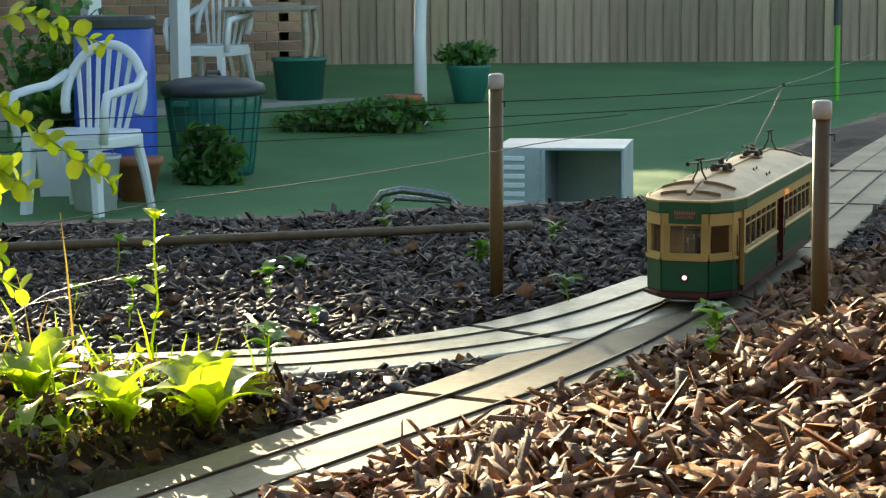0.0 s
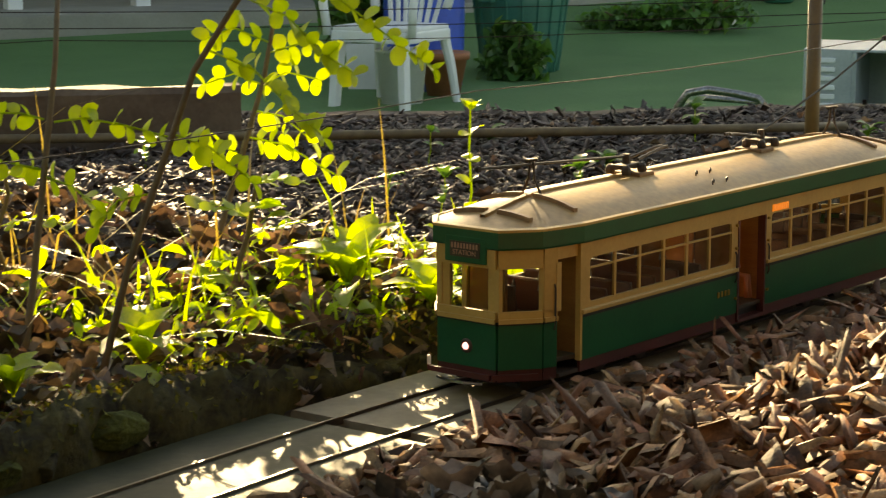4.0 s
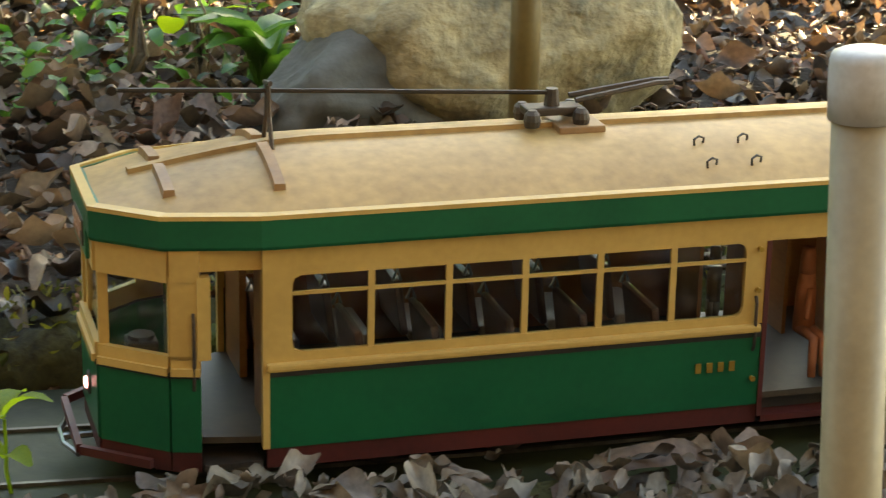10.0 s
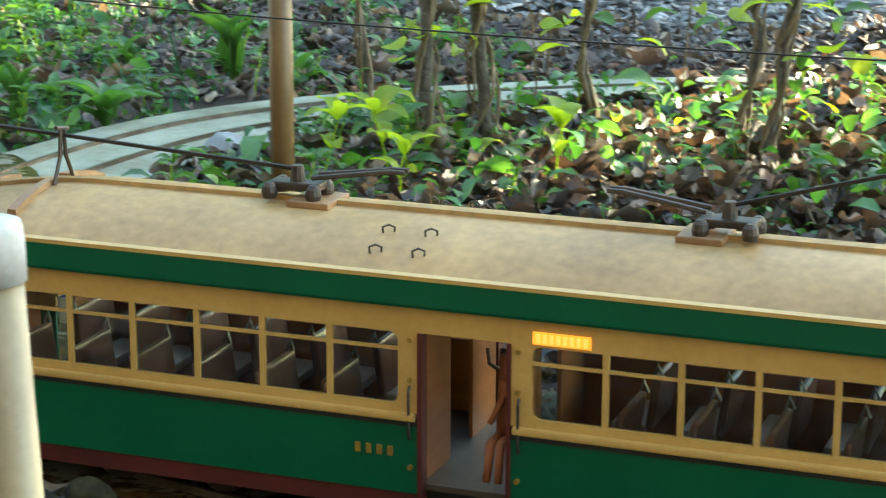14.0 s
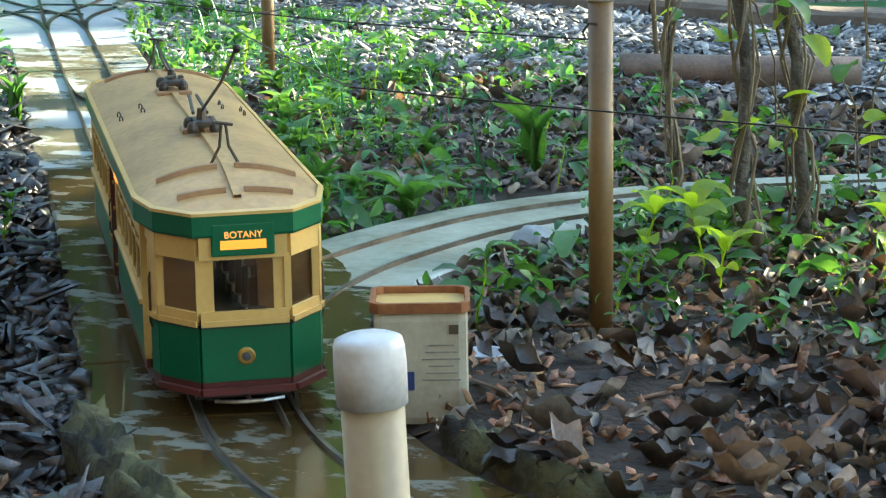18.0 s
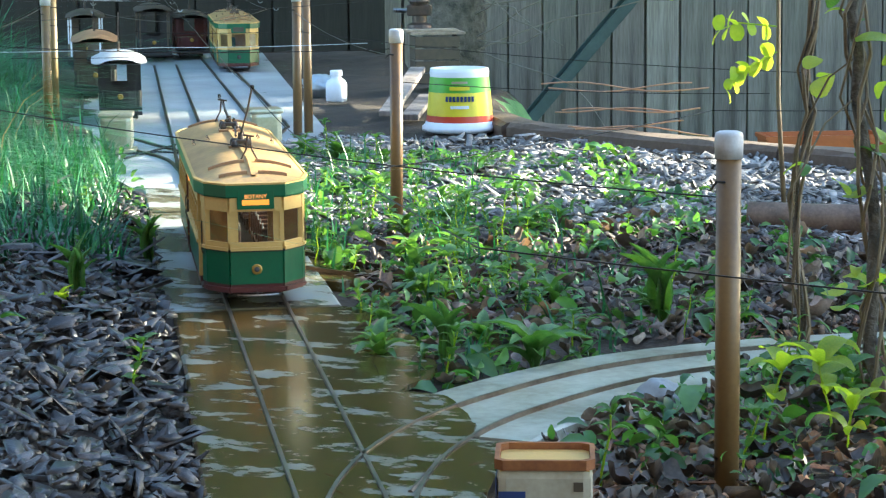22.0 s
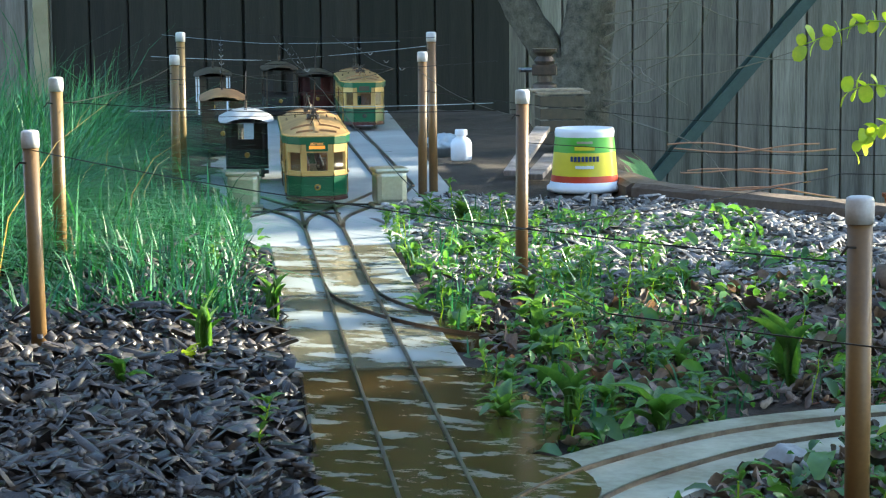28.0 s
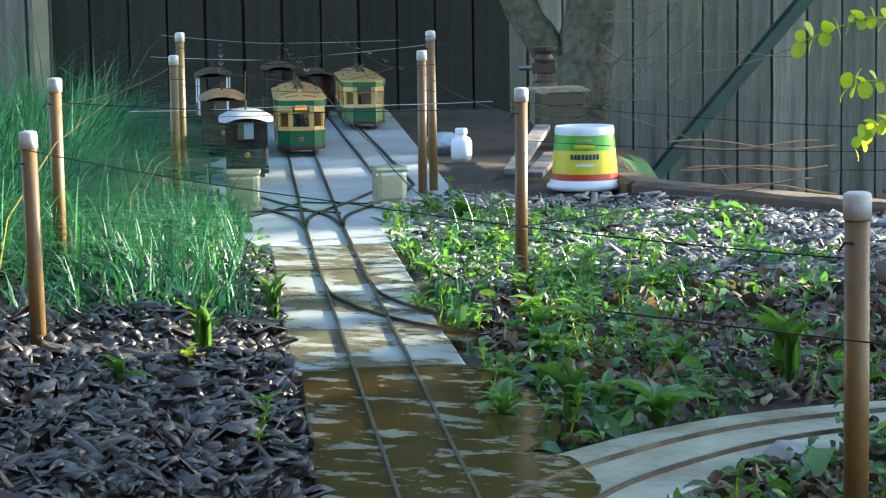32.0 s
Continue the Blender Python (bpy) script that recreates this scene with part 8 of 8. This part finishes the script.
stump = thing("timber_offcut", pose(-3.28, -1.52, 0, 0, 0, 20), "grey splitting timber offcut at the bed corner", "offcut")
for k in range(4):
    part("splinter_board", Geo().box(-0.05 + 0.026 * k, -0.027 + 0.026 * k, -0.03, 0.03, -0.02, 0.06 - 0.006 * (k % 2), 0.003), "paling", stump)
# white trough and pots under the verandah
trough = thing("planter_box", away(131.4, 12.6, -0.84), "white plastic planter box under the verandah", "planter")
trough.rotation_euler[2] = 0.6
part("planter_wall", Geo().strip([[(x, y, 0.0), (x * 1.1, y * 1.1, 0.26), (x * 1.04, y * 1.04, 0.26), (x * 0.94, y * 0.94, 0.02)] for x, y in [(0.28, -0.12), (0.28, 0.12), (-0.28, 0.12), (-0.28, -0.12), (0.28, -0.12)]], close=True), "white", trough)
bucket = thing("white_bucket", away(130.7, 11.6, -0.84), "white plastic bucket beside the garden chair", "bucket")
part("pail", Geo().lathe([(0.11, 0), (0.135, 0.27), (0.142, 0.27), (0.142, 0.29), (0.125, 0.285)], 22), "white", bucket, smooth=True)
part("bail", Geo().tube([(0.14, 0, 0.27), (0.10, 0.05, 0.33), (-0.10, 0.05, 0.33), (-0.14, 0, 0.27)], 0.004, 5), "steel", bucket)
pot2 = thing("terracotta_pot", away(129.6, 12.0, -0.84), "terracotta pot behind the chair legs", "pot")
part("bowl", Geo().lathe([(0.09, 0), (0.13, 0.2), (0.145, 0.2), (0.145, 0.24), (0.12, 0.235)], 20), "terracotta", pot2, smooth=True)


def folding_table(m):
    ob = thing("garden_table", m, "pale tubular garden table and chair on the paving", "table")
    part("table_top", Geo().box(-0.45, 0.45, -0.35, 0.35, 0.70, 0.725, 0.008), "concrete", ob)
    for sx in (-1, 1):
        for sy in (-1, 1):
            part("leg", Geo().tube([(sx * 0.40, sy * 0.30, 0.70), (sx * 0.42, sy * 0.32, 0.45), (sx * 0.34, sy * 0.28, 0.2), (sx * 0.44, sy * 0.34, 0.0)], 0.022, 8), "label", ob, smooth=True)
    return ob


folding_table(away(126.0, 17.6, -0.60) @ pose(0, 0, 0, 0, 0, 30))
resin = copy_thing(bpy.data.objects["garden_chair"], away(127.6, 17.4, -0.60) @ pose(0, 0, 0, 0, 0, 100))
bin2 = thing("storage_tub", away(125.3, 17.2, -0.60), "dark green plastic storage tub", "tub")
part("tub_body", Geo().lathe([(0.18, 0), (0.21, 0.3), (0.22, 0.3), (0.22, 0.33), (0.20, 0.325)], 20), "bin_green", bin2, smooth=True)

# the web of thin wires over the yard
def yard_at(u, v, z):
    p = arc[-1] + DIR_B * u + yn * v
    return (p[0], p[1], z)


for v in (0.165, 0.0, -0.185):
    wire("overhead_wire", [yard_at(2.5, v * 0.2, 0.236), yard_at(3.1, v, 0.232), yard_at(4.2, v, 0.236), yard_at(5.5, v, 0.240)], 0.0006, label="thin dark overhead wire above the yard track")
rng = random.Random(31)
for u, z in ((2.66, 0.255), (2.66, 0.195), (2.95, 0.262), (2.97, 0.16), (3.5, 0.25), (3.9, 0.235), (4.3, 0.26), (4.8, 0.25)):
    wire("span_wire", [yard_at(u + rng.uniform(-0.1, 0.1), 0.33, z + rng.uniform(-0.02, 0.02)), yard_at(u, 0.05, z - 0.012), yard_at(u + rng.uniform(-0.1, 0.1), -0.34, z + rng.uniform(-0.02, 0.02))], 0.0006, "wire" if rng.random() < 0.6 else "zinc", "thin span wire across the tram yard")
for u in (2.9, 3.3, 3.8, 4.2, 4.7):
    for v in (0.165, 0.0, -0.185):
        c = yard_at(u, v, 0.236)
        g = Geo().tube([(c[0] - 0.006, c[1], c[2] + 0.005), (c[0] - 0.002, c[1], c[2] + 0.001), (c[0] + 0.002, c[1], c[2] + 0.001), (c[0] + 0.006, c[1], c[2] + 0.006)], 0.0010, 5)
        tagged(part("wire_hanger", g, "steel"), "small bent metal wire hanger over the track", "hanger", "wire hangers")
for a, b in (((2.036, -3.667, 0.20), (0.95, -3.35, 0.165)), ((2.036, -3.667, 0.235), (1.332, -2.676, 0.225)), ((1.869, -2.348, 0.25), (2.424, -3.399, 0.255)), ((1.332, -2.676, 0.19), (0.90, -3.0, 0.16))):
    wire("overhead_wire", [a, b], 0.0006, label="thin dark wire strung between poles", sag=0.01)
def spline3(Q):
    """A rounded line through the points of Q."""
    xy, xz = spline([(q.x, q.y) for q in Q], 0.03), [q.z for q in Q]
    return [(x, y, float(np.interp(k / (len(xy) - 1), np.linspace(0, 1, len(Q)), xz))) for k, (x, y) in enumerate(xy)]


# bare twigs of the old tree and a loop of dark cable on the slab
rng = random.Random(77)
for k in range(14):
    p = Vector((-0.08 - 0.03 * rng.random(), 0.03, 0.55 + 0.6 * rng.random()))
    d = Vector((-rng.uniform(0.3, 1.0), rng.uniform(0.0, 0.5), rng.uniform(-0.25, 0.35)))
    Q = [p]
    for i in range(6):
        d = (d + Vector((rng.uniform(-0.25, 0.25), rng.uniform(-0.2, 0.2), rng.uniform(-0.22, 0.2)))).normalized()
        Q.append(Q[-1] + d * rng.uniform(0.08, 0.16))
    part("twig", Geo().tube([tuple(q) for q in spline3(Q)], 0.0035, 5, 0.0015), "twig_pale", tr)
for pts in ([(2.44, 0.20), (2.55, 0.16), (2.60, 0.06), (2.52, -0.04)], [(2.50, 0.12), (2.72, 0.02), (2.66, -0.12), (2.56, -0.20)]):
    tagged(part("feed_cable", Geo().tube([yard_at(u, v, -0.001) for u, v in pts], 0.002, 6), "black", smooth=True), "thin black feed cable lying on the slab", "cable")


# ---- what moves ----
def body_pose(s):
    a, b = on_main(s - 0.17), on_main(s + 0.17)
    c = (a + b) / 2
    return pose(c[0], c[1], 0, 0, 0, math.degrees(math.atan2(b[1] - a[1], b[0] - a[0])))


def motions():
    """The tram rolls along the main track into the yard."""
    walk(tram_ob, [(t, body_pose(s)) for t, s in RUN])


motions()
